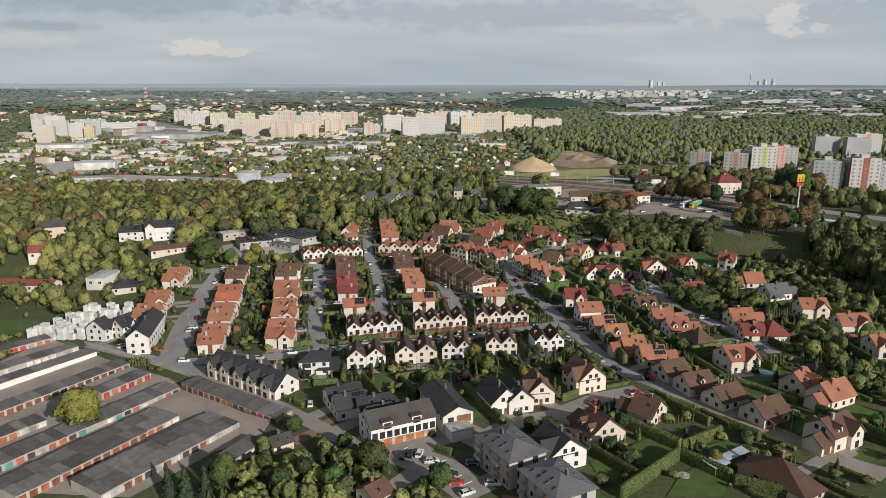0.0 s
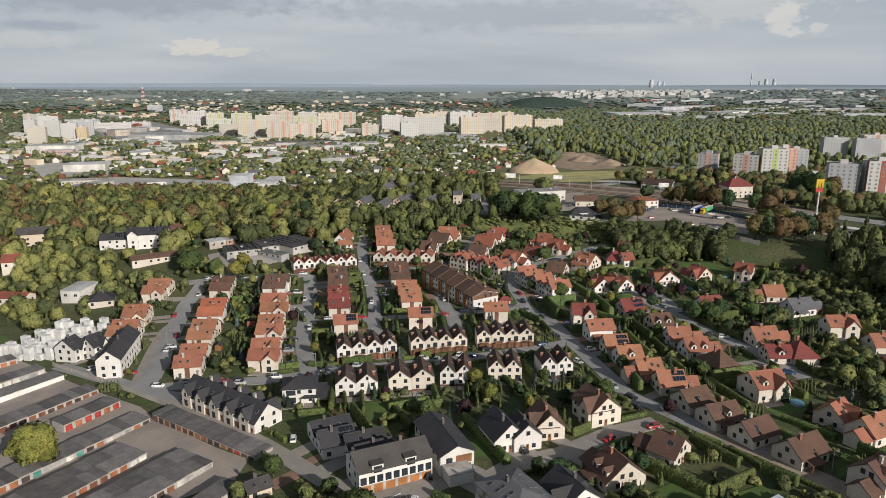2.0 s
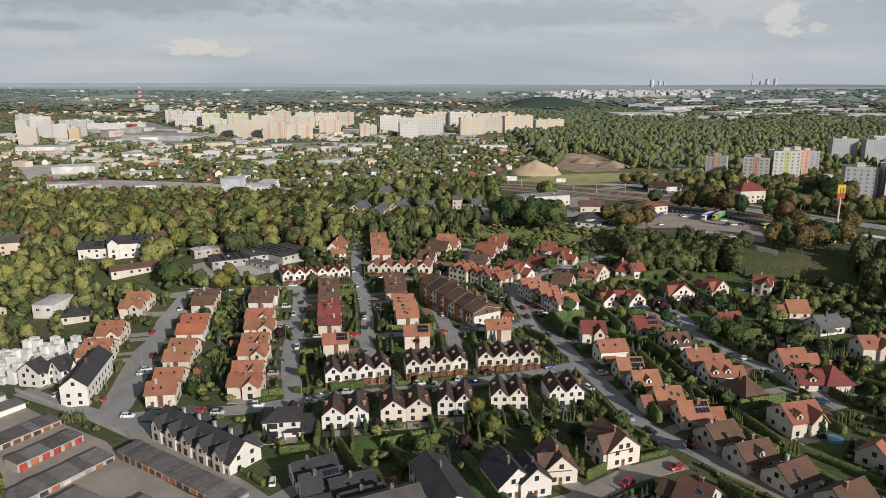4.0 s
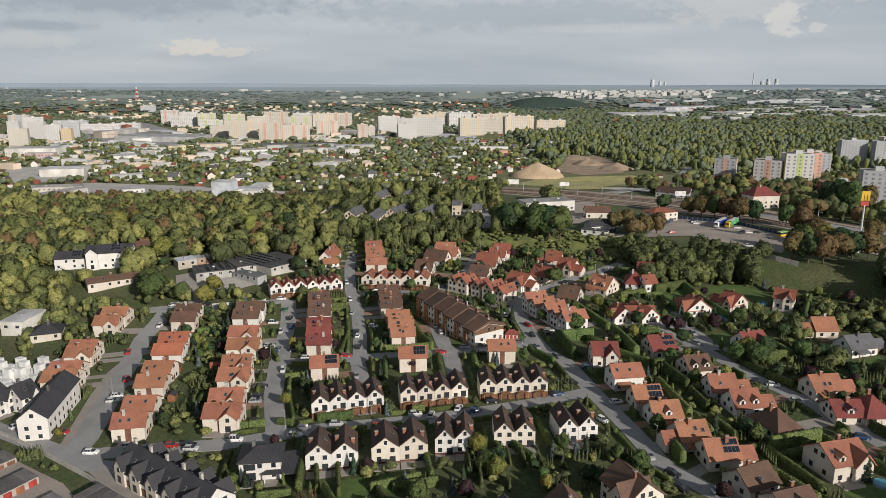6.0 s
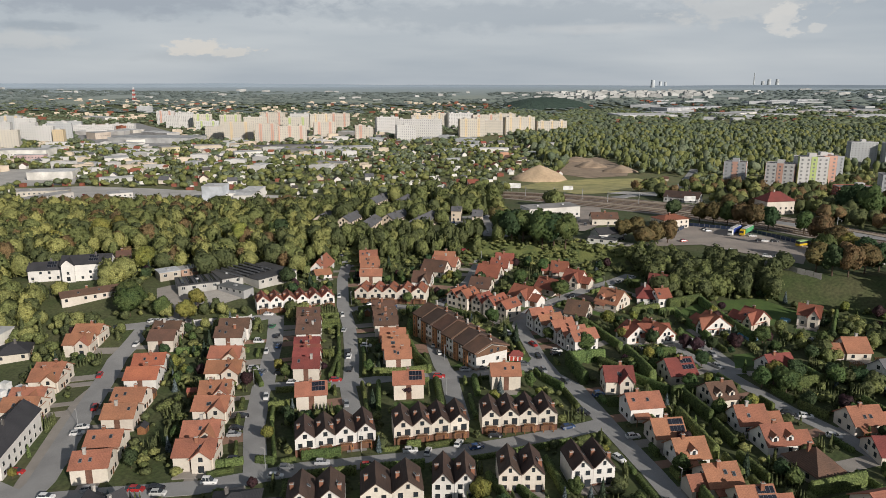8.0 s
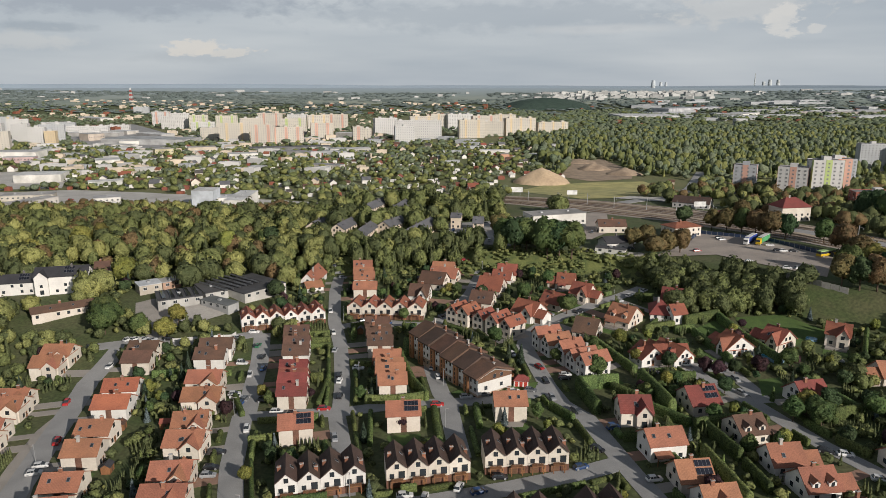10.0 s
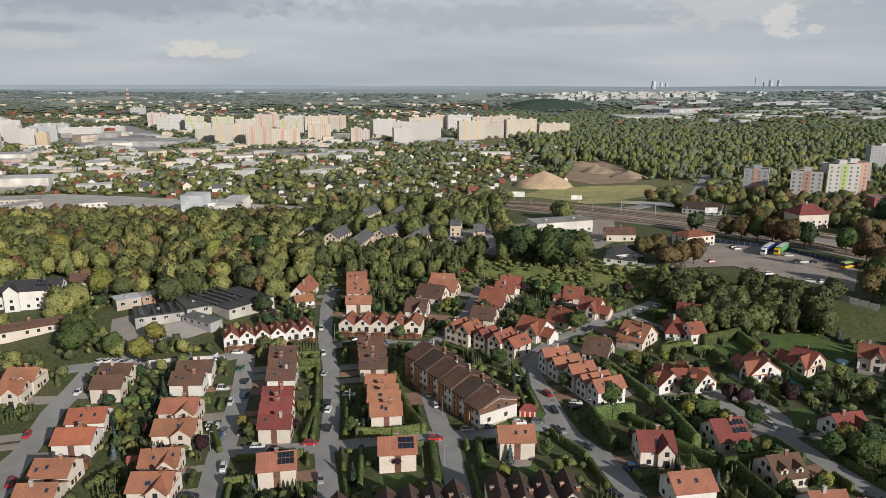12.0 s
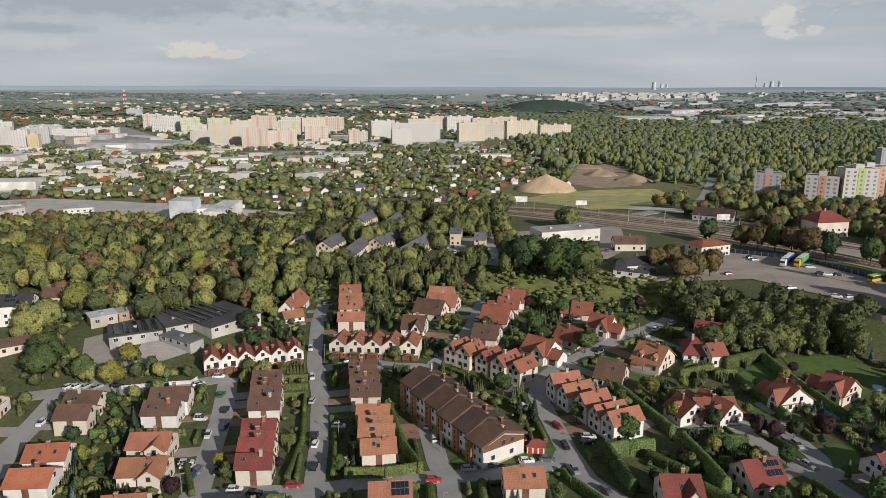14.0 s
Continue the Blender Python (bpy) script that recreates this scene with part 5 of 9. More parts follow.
def pergola(x, y, turn):
    """Posts and open beams over a terrace."""
    o = tagged(new("pergola"), "open wooden pergola with rafters over a terrace", "pergola", "pergolas")
    o.matrix_world = pose(x, y, ground(x, y), 0, 0, turn)
    for px in (-1.7, 1.7):
        for py in (-1.4, 1.4):
            bm = bmesh.new()
            box(bm, px - 0.08, py - 0.08, -0.5, px + 0.08, py + 0.08, 2.3)
            part("post", bm, M_WOOD, o)
    for i in range(7):
        bm = bmesh.new()
        px = -2.0 + i * 0.667
        box(bm, px - 0.05, -1.8, 2.31, px + 0.05, 1.8, 2.48)
        part("rafter", bm, M_WOOD, o)
    plot(x, y, turn, 2, 1.8)


def roof_array(x0, y0, x1, y1, x2, y2, h):
    """Long tilted rows of solar panels over a flat roof: corner, end of the first row, opposite end."""
    ax, ay, bx, by = x1 - x0, y1 - y0, x2 - x0, y2 - y0
    L, D = math.hypot(ax, ay), math.hypot(bx, by)
    o = tagged(new("solar_array"), "long rows of tilted solar panels on a factory roof", "solar panels")
    n = max(2, int(D / 3.2))
    turn = math.degrees(math.atan2(ay, ax))
    z = ground((x0 + x1) / 2, (y0 + y1) / 2) + h
    for i in range(n):
        u = (i + 0.5) / n
        bm = bmesh.new()
        slab(bm, [(0, -0.9, 0.15), (L, -0.9, 0.15), (L, 0.9, 0.75), (0, 0.9, 0.75)], 0.06)
        p = part("solar_strip", bm, M_PV, o)
        p.matrix_basis = pose(x0 + bx * u, y0 + by * u, z, 0, 0, turn)
        bm = bmesh.new()
        box(bm, 0, 0.9, 0.0, L, 0.96, 0.75)
        p = part("rail", bm, M_PVF, o)
        p.matrix_basis = pose(x0 + bx * u, y0 + by * u, z, 0, 0, turn)
    return o


def truck(x0, y0, x1, y1, cab, tarp):
    """An articulated lorry: the first point is its cab end."""
    a = math.atan2(y0 - y1, x0 - x1)
    x, y = (x0 + x1) / 2, (y0 + y1) / 2
    o = tagged(new("truck"), "parked lorry with %s cab and %s tarpaulin trailer" % (cab, tarp), "truck", "parked lorries")
    o.matrix_world = pose(x, y, ground(x, y) + 0.3, 0, 0, math.degrees(a))
    tm = M_BLUE if tarp == "blue" else M_GREEN
    bm = bmesh.new()
    box(bm, -8.2, -1.25, 1.1, 5.2, 1.25, 3.85)
    part("trailer", bm, tm, o)
    bm = bmesh.new()
    box(bm, -8.2, -1.2, 3.86, 5.2, 1.2, 3.98)
    part("trailer_roof", bm, M_WHITE, o)
    bm = bmesh.new()
    loft(bm, [sec(5.6, 1.2, 0.6, 3.6, 0.96), sec(7.4, 1.2, 0.5, 3.5, 0.93), sec(7.9, 1.15, 0.5, 2.6, 0.95)])
    part("cab", bm, M_WHITE if cab == "white" else M_YELLOW, o)
    bm = bmesh.new()
    box(bm, 7.55, -1.05, 1.9, 7.95, 1.05, 2.9)
    part("windscreen", bm, M_GLASS, o)
    wheel = car_meshes("black")[3]
    for px in (-6.5, -5.2, -3.9, 4.9, 7.0):
        for s in (-1, 1):
            w = shared("wheel", wheel, o, Matrix.Translation((px, s * 1.05, 0.5)) @ Matrix.Diagonal((1.55, 1.4, 1.55, 1)))
    plot(x, y, math.degrees(a), 8.5, 2)


def bus(x0, y0, x1, y1):
    a = math.atan2(y1 - y0, x1 - x0)
    x, y = (x0 + x1) / 2, (y0 + y1) / 2
    o = tagged(new("bus"), "yellow and green city bus on the parking ground", "bus")
    o.matrix_world = pose(x, y, ground(x, y) + 0.3, 0, 0, math.degrees(a))
    bm = bmesh.new()
    loft(bm, [sec(-6, 1.2, 0.35, 1.5, 0.99), sec(6, 1.2, 0.35, 1.5, 0.99)])
    part("body", bm, M_YELLOW, o)
    bm = bmesh.new()
    box(bm, -5.9, -1.2, 1.5, 5.9, 1.2, 2.6)
    part("window_band", bm, M_GLASS, o)
    bm = bmesh.new()
    box(bm, -5.95, -1.22, 2.6, 5.95, 1.22, 3.05)
    part("roof", bm, mat("pale green paint", (0.35, 0.5, 0.2), 0.4), o)
    wheel = car_meshes("black")[3]
    for px in (-3.6, 3.6):
        for s in (-1, 1):
            shared("wheel", wheel, o, Matrix.Translation((px, s * 1.05, 0.45)) @ Matrix.Diagonal((1.4, 1.3, 1.4, 1)))
    plot(x, y, math.degrees(a), 6.5, 2)


def pole_sign(x, y):
    """A tall pole with a yellow emblem on top, kept as a plain shape."""
    z = ground(x, y)
    o = tagged(new("pole_sign"), "tall white pole with a yellow emblem and red board", "sign")
    o.matrix_world = pose(x, y, z)
    bm = bmesh.new()
    bmesh.ops.create_cone(bm, cap_ends=True, segments=12, radius1=0.6, radius2=0.4, depth=24, matrix=pose(0, 0, 12))
    part("pole", bm, M_WHITE, o)
    bm = bmesh.new()
    for px in (-1.5, 0, 1.5):
        box(bm, px - 0.55, -0.3, 26.2, px + 0.55, 0.3, 30.2)
    box(bm, -2.0, -0.31, 29.2, 2.0, 0.31, 30.8)
    part("emblem", bm, M_YELLOW, o)
    bm = bmesh.new()
    box(bm, -1.9, -0.35, 23.6, 1.9, 0.35, 25.8)
    part("board", bm, M_RUST, o)


def billboard(x, y, w):
    z = ground(x, y)
    o = tagged(new("billboard"), "pale roadside billboard on two steel legs", "billboard", "billboards")
    o.matrix_world = pose(x, y, z)
    bm = bmesh.new()
    box(bm, -w / 2, -0.15, 2.5, w / 2, 0.15, 2.5 + w * 0.42)
    part("panel", bm, M_WHITE, o)
    for s in (-1, 1):
        bm = bmesh.new()
        box(bm, s * w * 0.3 - 0.15, -0.15, -0.5, s * w * 0.3 + 0.15, 0.15, 2.5)
        part("leg", bm, M_METAL, o)


def heap(x, y, r, h, material):
    """A tipped mound with ragged flanks."""
    rings, seg = 9, 28
    v, f = [(0, 0, h)], []
    for i in range(1, rings + 1):
        u = i / rings
        for j in range(seg):
            a = 6.2832 * j / seg
            n = noise.noise(Vector((math.cos(a) * u * 2.5 + x, math.sin(a) * u * 2.5 + y, 0.3)))
            q = r * u * (1 + 0.18 * n)
            v.append((q * math.cos(a) * 1.25, q * math.sin(a), max(-2.5, h * (1 - u ** 1.15) + n * h * 0.12 * (1 - u) - 2.5 * (i == rings))))
    f += [(0, 1 + j, 1 + (j + 1) % seg) for j in range(seg)]
    for i in range(rings - 1):
        for j in range(seg):
            a, b = 1 + i * seg, 1 + (i + 1) * seg
            f.append((a + j, b + j, b + (j + 1) % seg, a + (j + 1) % seg))
    ob = mesh_ob("mound", v, f, material, smooth=True)
    ob.matrix_world = pose(x, y, ground(x, y))
    plot(x, y, 0, r * 1.2, r)
    return tagged(ob, "tall pale sand heap with loose flanks" if material is M_HEAP else "low mound of brown dug earth", "mound", "mounds")


def fence(pts, h, material, label):
    """A fence or wall along plan points, with posts."""
    o = tagged(new("fence"), label, "fence")
    for (x0, y0), (x1, y1) in zip(pts, pts[1:]):
        d = math.hypot(x1 - x0, y1 - y0)
        n = max(1, int(d / 3))
        t = math.degrees(math.atan2(y1 - y0, x1 - x0))
        for i in range(n):
            u = (i + 0.5) / n
            x, y = x0 + (x1 - x0) * u, y0 + (y1 - y0) * u
            bm = bmesh.new()
            w = d / n / 2
            box(bm, -w + 0.08, -0.06, -0.6, w - 0.08, 0.06, h)
            p = part("panel", bm, material, o)
            p.matrix_basis = pose(x, y, ground(x, y), 0, 0, t)
            if material is M_FENCE or material is M_FRAME:
                bm = bmesh.new()
                box(bm, -0.09, -0.1, -0.6, 0.09, 0.1, h + 0.15)
                p = part("post", bm, M_CONC, o)
                p.matrix_basis = pose(x0 + (x1 - x0) * i / n, y0 + (y1 - y0) * i / n, ground(x, y), 0, 0, t)
        SEGS.append((x0, y0, x1, y1, 0.5))
    return o


def pallet_yard(x, y):
    """White wrapped stacks of building material in rows."""
    me = simple_mesh("stack", None, [M_WHITE], [(-1.6, -1.2, -0.5, 1.6, 1.2, 1.2, 0), (-1.55, -1.15, 1.22, 1.5, 1.1, 2.3, 0)])
    for i in range(7):
        for j in range(11):
            px, py = x - 14 + i * 4.2 + j * 0.9, y - 18 + j * 3.4
            r = rng.random()
            if r < 0.18:
                continue
            s = tagged(new("wrapped_pallet", me), "white wrapped stack of building blocks", "pallet", "wrapped pallets")
            k = 1.0 + 1.2 * (r > 0.6)
            s.matrix_world = pose(px, py, ground(px, py), 0, 0, -15 + rng.uniform(-4, 4)) @ Matrix.Diagonal((1, 1, k, 1))
    plot(x + 4, y, -15, 20, 22)


def offset(pts, o):
    out = []
    for i, (x, y) in enumerate(pts):
        a, b = pts[max(0, i - 1)], pts[min(len(pts) - 1, i + 1)]
        l = math.hypot(b[0] - a[0], b[1] - a[1])
        out.append((x - (b[1] - a[1]) / l * o, y + (b[0] - a[0]) / l * o))
    return out


def tracks(pts):
    """Rails, sleeper beds and platforms side by side along the railway."""
    rail = mat("worn rail steel", (0.16, 0.11, 0.09), 0.5, 2, 0.2, metal=0.5)
    for o in (-19, -14, -2, 3, 8, 19):
        ribbon("railway_track", offset(pts, o), 2.6, M_DARKSOIL, "rusty brown ballast bed of a railway track", 0.5, category="railway", clear=False)
        for s in (-0.75, 0.75):
            ribbon("rail", offset(pts, o + s), 0.25, rail, "worn steel railway rail", 0.66, category="railway", clear=False)
    for o in (-8, 13.5):
        ribbon("railway_platform", offset(pts, o), 4.5, M_SAND, "pale railway platform between tracks", 1.1, category="platform", clear=False)


MAST_ME, LAMP_ME = [], []
_bm = bmesh.new()
box(_bm, -0.14, -0.14, -0.5, 0.14, 0.14, 8.5)
MAST_ME.append(mesh_of(_bm, [M_METAL], "pole"))
_bm = bmesh.new()
box(_bm, -0.06, -3.0, 7.4, 0.06, 0, 7.55)
box(_bm, -0.05, -2.6, 6.5, 0.05, -2.4, 7.4)
MAST_ME.append(mesh_of(_bm, [M_METAL], "arm"))
_bm = bmesh.new()
bmesh.ops.create_cone(_bm, cap_ends=True, segments=8, radius1=0.10, radius2=0.06, depth=6.5, matrix=pose(0, 0, 3.0))
LAMP_ME.append(mesh_of(_bm, [M_METAL], "pole"))
_bm = bmesh.new()
box(_bm, -0.12, -1.1, 6.15, 0.12, 0.05, 6.28)
LAMP_ME.append(mesh_of(_bm, [M_CAP], "lamp_head"))


def mast(x, y):
    o = tagged(new("railway_mast"), "grey steel overhead-line mast beside the railway", "mast", "railway masts")
    o.matrix_world = pose(x, y, ground(x, y) + 0.3, 0, 0, 20)
    shared("pole", MAST_ME[0], o, Matrix.Identity(4))
    shared("arm", MAST_ME[1], o, Matrix.Identity(4))


def street_lamp(x, y):
    o = tagged(new("street_lamp"), "slim grey steel street lamp beside the road", "street lamp", "street lamps")
    o.matrix_world = pose(x, y, ground(x, y), 0, 0, rng.uniform(0, 360))
    shared("pole", LAMP_ME[0], o, Matrix.Identity(4))
    shared("lamp_head", LAMP_ME[1], o, Matrix.Identity(4))


def embankment_grass():
    """Sunlit rough grass on the railway embankment."""
    v, f = [], []
    xs, n = list(range(-52, 112, 4)), 9
    for i, x in enumerate(xs):
        for j in range(n):
            y = toe(x) - 3 + 30 * j / (n - 1)
            v.append((x, y, ground(x, y) + 0.12))
        if i:
            f += [((i - 1) * n + j, i * n + j, i * n + j + 1, (i - 1) * n + j + 1) for j in range(n - 1)]
    tagged(mesh_ob("embankment", v, f, mat("rough sunny grass", (0.155, 0.17, 0.055), 0.95, 1.4, 0.5, second=(0.085, 0.11, 0.038), fine=16), smooth=True), "rough yellow-green grass on the railway embankment", "grass", kind="structure")


# ---- streets ----
ribbon("road", [(96.1, 418.1), (82.6, 407.0), (68.1, 397.2), (54.2, 385.8), (43.5, 376.5), (36.3, 367.3), (34.1, 357.7), (36.2, 341.7), (38.1, 324.5), (40.7, 310.7), (46.4, 301.0), (51.9, 270.4), (56.7, 248.0), (59.9, 229.6), (72.1, 210.9), (77.4, 202.1)], 5.9, M_ASPH, "grey asphalt street between gardens", 0.10)
ribbon("road", [(76.1, 203.4), (87.7, 189.9), (99.9, 170.9), (104.9, 163.4), (111.2, 155.0)], 6.5, M_SAND, "pale sandy lane with worn paving", 0.10)
ribbon("road", [(-50.2, 458.0), (-48.3, 427.0), (-42.8, 387.7), (-36.5, 362.0), (-31.6, 331.3), (-29.5, 311.7), (-29.9, 306.6), (-24.5, 281.8), (-21.6, 263.2)], 5.5, M_ASPH, "grey asphalt street between gardens", 0.12)
ribbon("road", [(-0.8, 380.3), (-2.0, 359.9), (-0.5, 338.9), (2.4, 320.8), (4.9, 312.5), (5.4, 304.0), (7.8, 279.7)], 6.0, M_ASPH, "grey asphalt street between gardens", 0.13)
ribbon("road", [(-69.7, 373.6), (-64.7, 348.7), (-62.2, 330.0), (-59.1, 310.7), (-59.9, 308.8), (-54.6, 279.4), (-47.1, 252.2)], 6.5, M_ASPH, "grey asphalt street between gardens", 0.12)
ribbon("road", [(-122.1, 365.3), (-121.9, 350.4), (-122.1, 335.9), (-116.1, 307.5), (-108.8, 274.5), (-103.9, 252.1), (-103.9, 242.6)], 7.5, M_ASPH, "grey asphalt street between gardens", 0.13)
ribbon("road", [(-144.7, 265.9), (-117.2, 250.6), (-95.0, 238.1), (-88.0, 236.0)], 6.0, M_ASPH, "grey asphalt street between gardens", 0.14)
ribbon("road", [(-104.2, 243.2), (-84.4, 245.5), (-60.7, 247.4), (-47.0, 251.6), (-35.9, 255.0), (-20.9, 257.0), (-2.2, 259.5), (18.9, 264.6), (37.4, 270.1), (49.2, 274.8)], 6.5, M_ASPH, "grey asphalt street between gardens", 0.15)
ribbon("road", [(-59.0, 308.2), (-41.4, 309.3), (-28.5, 309.6), (-10.1, 313.9), (4.6, 313.9), (20.9, 314.9), (30.1, 317.1), (38.9, 324.5)], 6.0, M_ASPH, "grey asphalt street between gardens", 0.15)
ribbon("road", [(-135.4, 361.5), (-121.8, 364.6), (-98.1, 365.2), (-81.3, 368.1), (-69.9, 374.4)], 5.5, M_ASPH, "grey asphalt street between gardens", 0.11)
ribbon("road", [(-40.8, 380.7), (-25.4, 386.5), (-12.9, 382.0), (-0.8, 380.3), (7.4, 393.9), (15.9, 418.4), (20.7, 442.9), (22.5, 451.4)], 5.0, M_ASPH, "grey asphalt street between gardens", 0.14)
ribbon("road", [(36.3, 367.3), (25.4, 362.0), (17.4, 383.6)], 4.0, M_PAVE, "paved access beside terraced houses", 0.13)
ribbon("road", [(86.4, 345.1), (91.2, 326.0), (99.8, 306.7), (107.2, 281.0), (114.2, 265.2), (118.9, 248.7), (122.0, 236.4)], 5.5, M_ASPH, "grey asphalt street between gardens", 0.12)
ribbon("road", [(87.8, 337.7), (101.3, 331.5), (103.1, 319.5), (103.7, 307.3)], 5.5, M_ASPH, "grey asphalt street between gardens", 0.13)
ribbon("road", [(87.8, 337.7), (72.7, 337.3), (68.0, 340.9)], 5.0, M_ASPH, "grey asphalt street between gardens", 0.14)
ribbon("road", [(64.2, 209.2), (50.0, 203.8), (33.9, 193.1), (19.6, 187.8), (7.3, 175.9)], 7.0, M_PAVE, "grey paved side street", 0.14)
ribbon("road", [(-95.4, 239.1), (-70.3, 217.9), (-51.5, 203.2), (-41.5, 193.8), (-30.3, 182.7), (-16.4, 174.1)], 5.5, M_PAVE, "grey paved drive past garages", 0.13)
ribbon("road", [(-13.2, 173.9), (-0.6, 164.5), (9.2, 151.2)], 11.0, M_PAVE, "paved residents parking with marked bays", 0.16)
ribbon("road", [(104.9, 163.4), (111.7, 157.6), (120.2, 153.3)], 5.0, M_PAVE, "grey paved street", 0.12)
ribbon("road", [(-418.6, 741.4), (-346.5, 727.3), (-283.9, 741.0), (-179.2, 695.5), (-103.9, 667.0), (-66.0, 671.3)], 14.0, M_PALE, "wide worn main road beyond the wood", 0.20)
ribbon("railway_bed", [(-40.7, 725.0), (25.1, 660.8), (95.5, 604.1), (161.6, 546.4), (208.9, 487.9), (235.0, 440.0)], 46.0, M_LOT, "brown gravel railway bed with tracks", 0.35)
tracks([(-40.7, 725.0), (25.1, 660.8), (95.5, 604.1), (161.6, 546.4), (208.9, 487.9), (235.0, 440.0)])
ribbon("road", [(128.5, 599.1), (154.3, 616.0), (181.1, 631.3), (303.9, 907.7)], 10.0, M_ASPH, "asphalt road by the railway", 0.30)
area("pavement", [(107.1, 442.3), (132.8, 469.3), (149.9, 492.8), (177.4, 473.6), (192.0, 433.0), (170.9, 399.5), (155.2, 421.3), (139.8, 443.9)], M_LOT, "worn asphalt truck and bus park on the plateau", 0.30)
area("pavement", [(-115.0, 159.4), (-172.0, 250.0), (-165.5, 274.1), (-126.4, 246.8), (-97.9, 229.1), (-88.1, 219.1), (-63.5, 200.8), (-53.0, 194.5), (-53.8, 184.0), (-64.7, 176.6), (-79.2, 155.0)], M_LOT, "pale beaten ground between lock-up garages", 0.05)
area("pavement", [(-22.8, 174.4), (-20.4, 182.2), (1.0, 189.6), (7.6, 182.3), (-3.8, 173.4), (-6.6, 164.8)], M_PAVE, "beige paved yard before garages", 0.06)
area("pavement", [(-109.9, 249.1), (-117.9, 283.5), (-121.2, 302.7), (-120.8, 313.3), (-102.1, 266.2), (-100.6, 245.5)], M_PAVE, "paved yard beside white houses", 0.06)
area("pavement", [(1.6, 540.4), (39.7, 545.7), (40.5, 474.5), (5.0, 486.3)], M_ASPH, "small asphalt car park by the wood", 0.25)
area("pavement", [(-132.1, 400.6), (-125.8, 405.5), (-101.5, 383.2), (-109.5, 365.6), (-122.2, 376.2)], M_PAVE, "grey concrete factory yard", 0.10)
area("pavement", [(-108.7, 395.8), (-100.8, 402.8), (-86.4, 392.2), (-100.0, 379.3), (-107.6, 383.3)], M_CONC, "pale concrete factory yard", 0.12)
embankment_grass()
area("pavement", [(132.0, 628.0), (150.0, 641.0), (176.0, 612.0), (166.0, 600.0)], M_PALE, "pale asphalt yard beside the meadow", 0.40)
ribbon("road", [(180.0, 520.0), (212.0, 482.0), (236.0, 458.0), (262.0, 428.0), (292.0, 398.0), (345.0, 350.0)], 15.0, M_ASPH, "wide asphalt road past the railway", 0.75)
area("pavement", [(206.0, 404.0), (224.0, 420.0), (262.0, 386.0), (300.0, 352.0), (272.0, 338.0), (226.0, 372.0)], M_LOT, "worn asphalt car park below the tall sign", 0.45)
area("meadow", [(68.4, 737.9), (106.7, 799.3), (157.3, 816.9), (213.8, 825.9), (220.9, 745.1), (149.2, 629.4), (108.9, 629.6)], M_MEADOW, "dry yellow meadow beyond the railway", 0.20)
area("bare_ground", [(132.1, 865.0), (172.1, 997.0), (219.3, 1042.1), (226.5, 907.9), (206.6, 844.9), (159.1, 826.0)], M_DARKSOIL, "bare dug earth of a building site", 0.30)
area("pavement", [(-407.8, 741.4), (-349.6, 764.5), (-262.4, 741.0), (-144.1, 674.8), (-134.0, 633.0), (-219.8, 633.2), (-323.7, 633.4)], M_PALE, "grey commercial yard", 0.15)
area("pavement", [(-523.4, 909.5), (-442.7, 909.3), (-382.6, 818.0), (-433.2, 764.7)], M_PALE, "pale gravel yard", 0.15)
area("pavement", [(43.7, 556.7), (113.6, 566.6), (101.9, 505.8), (86.4, 485.5), (56.6, 486.0), (40.6, 505.4)], M_LOT, "worn asphalt office car park on the plateau", 0.25)

# ---- houses ----
house(-139.3, 351.6, -0, 10.4, 9.0, 4.6, 7.2, "orange", "cream", "cross patio stripe")
house(-139.2, 343.4, 5, 9.9, 9.0, 4.6, 7.2, "orange", "cream", "cross stripe")
house(-136.7, 318.5, 2, 9.9, 9.0, 4.6, 7.2, "orange", "cream", "cross patio stripe")
house(-135.0, 312.7, 5, 9.8, 9.0, 4.6, 7.2, "orange", "cream", "cross stripe")
house(-132.1, 297.1, 4, 10.5, 9.0, 4.6, 7.2, "orange", "cream", "cross stripe")
house(-130.3, 289.9, 3, 11.0, 9.0, 4.6, 7.2, "orange", "cream", "cross patio stripe")
house(-108.1, 352.8, -0, 10.4, 9.0, 4.6, 7.2, "brown", "cream", "patio stripe")
house(-107.3, 345.2, 3, 9.7, 9.0, 4.6, 7.2, "brown", "cream", "stripe")
house(-104.0, 324.4, 7, 10.7, 9.0, 4.6, 7.2, "vermilion", "white", "patio stripe")
house(-101.3, 311.8, 4, 10.6, 9.0, 4.6, 7.2, "vermilion", "white", "patio stripe")
house(-98.2, 294.9, 1, 9.6, 9.0, 4.6, 7.2, "orange", "cream", "stripe")
house(-96.0, 283.2, 4, 9.3, 9.0, 4.6, 7.2, "orange", "cream", "stripe")
house(-92.6, 266.3, 5, 9.2, 9.0, 4.6, 7.2, "orange", "cream", "stripe")
house(-90.9, 255.1, 9, 9.3, 9.0, 4.6, 7.2, "orange", "cream", "stripe")
house(-81.7, 354.2, 6, 11.5, 9.0, 4.6, 7.2, "brown", "white", "stripe")
house(-81.4, 346.6, 2, 10.5, 9.0, 4.6, 7.2, "brown", "white", "patio stripe")
house(-77.6, 328.8, 1, 11.1, 9.0, 4.6, 7.2, "orange", "cream", "cross stripe")
house(-74.1, 315.5, 3, 11.7, 9.0, 4.6, 7.2, "orange", "cream", "cross stripe")
house(-71.8, 298.6, 7, 9.6, 9.0, 4.6, 7.2, "orange", "cream", "cross stripe")
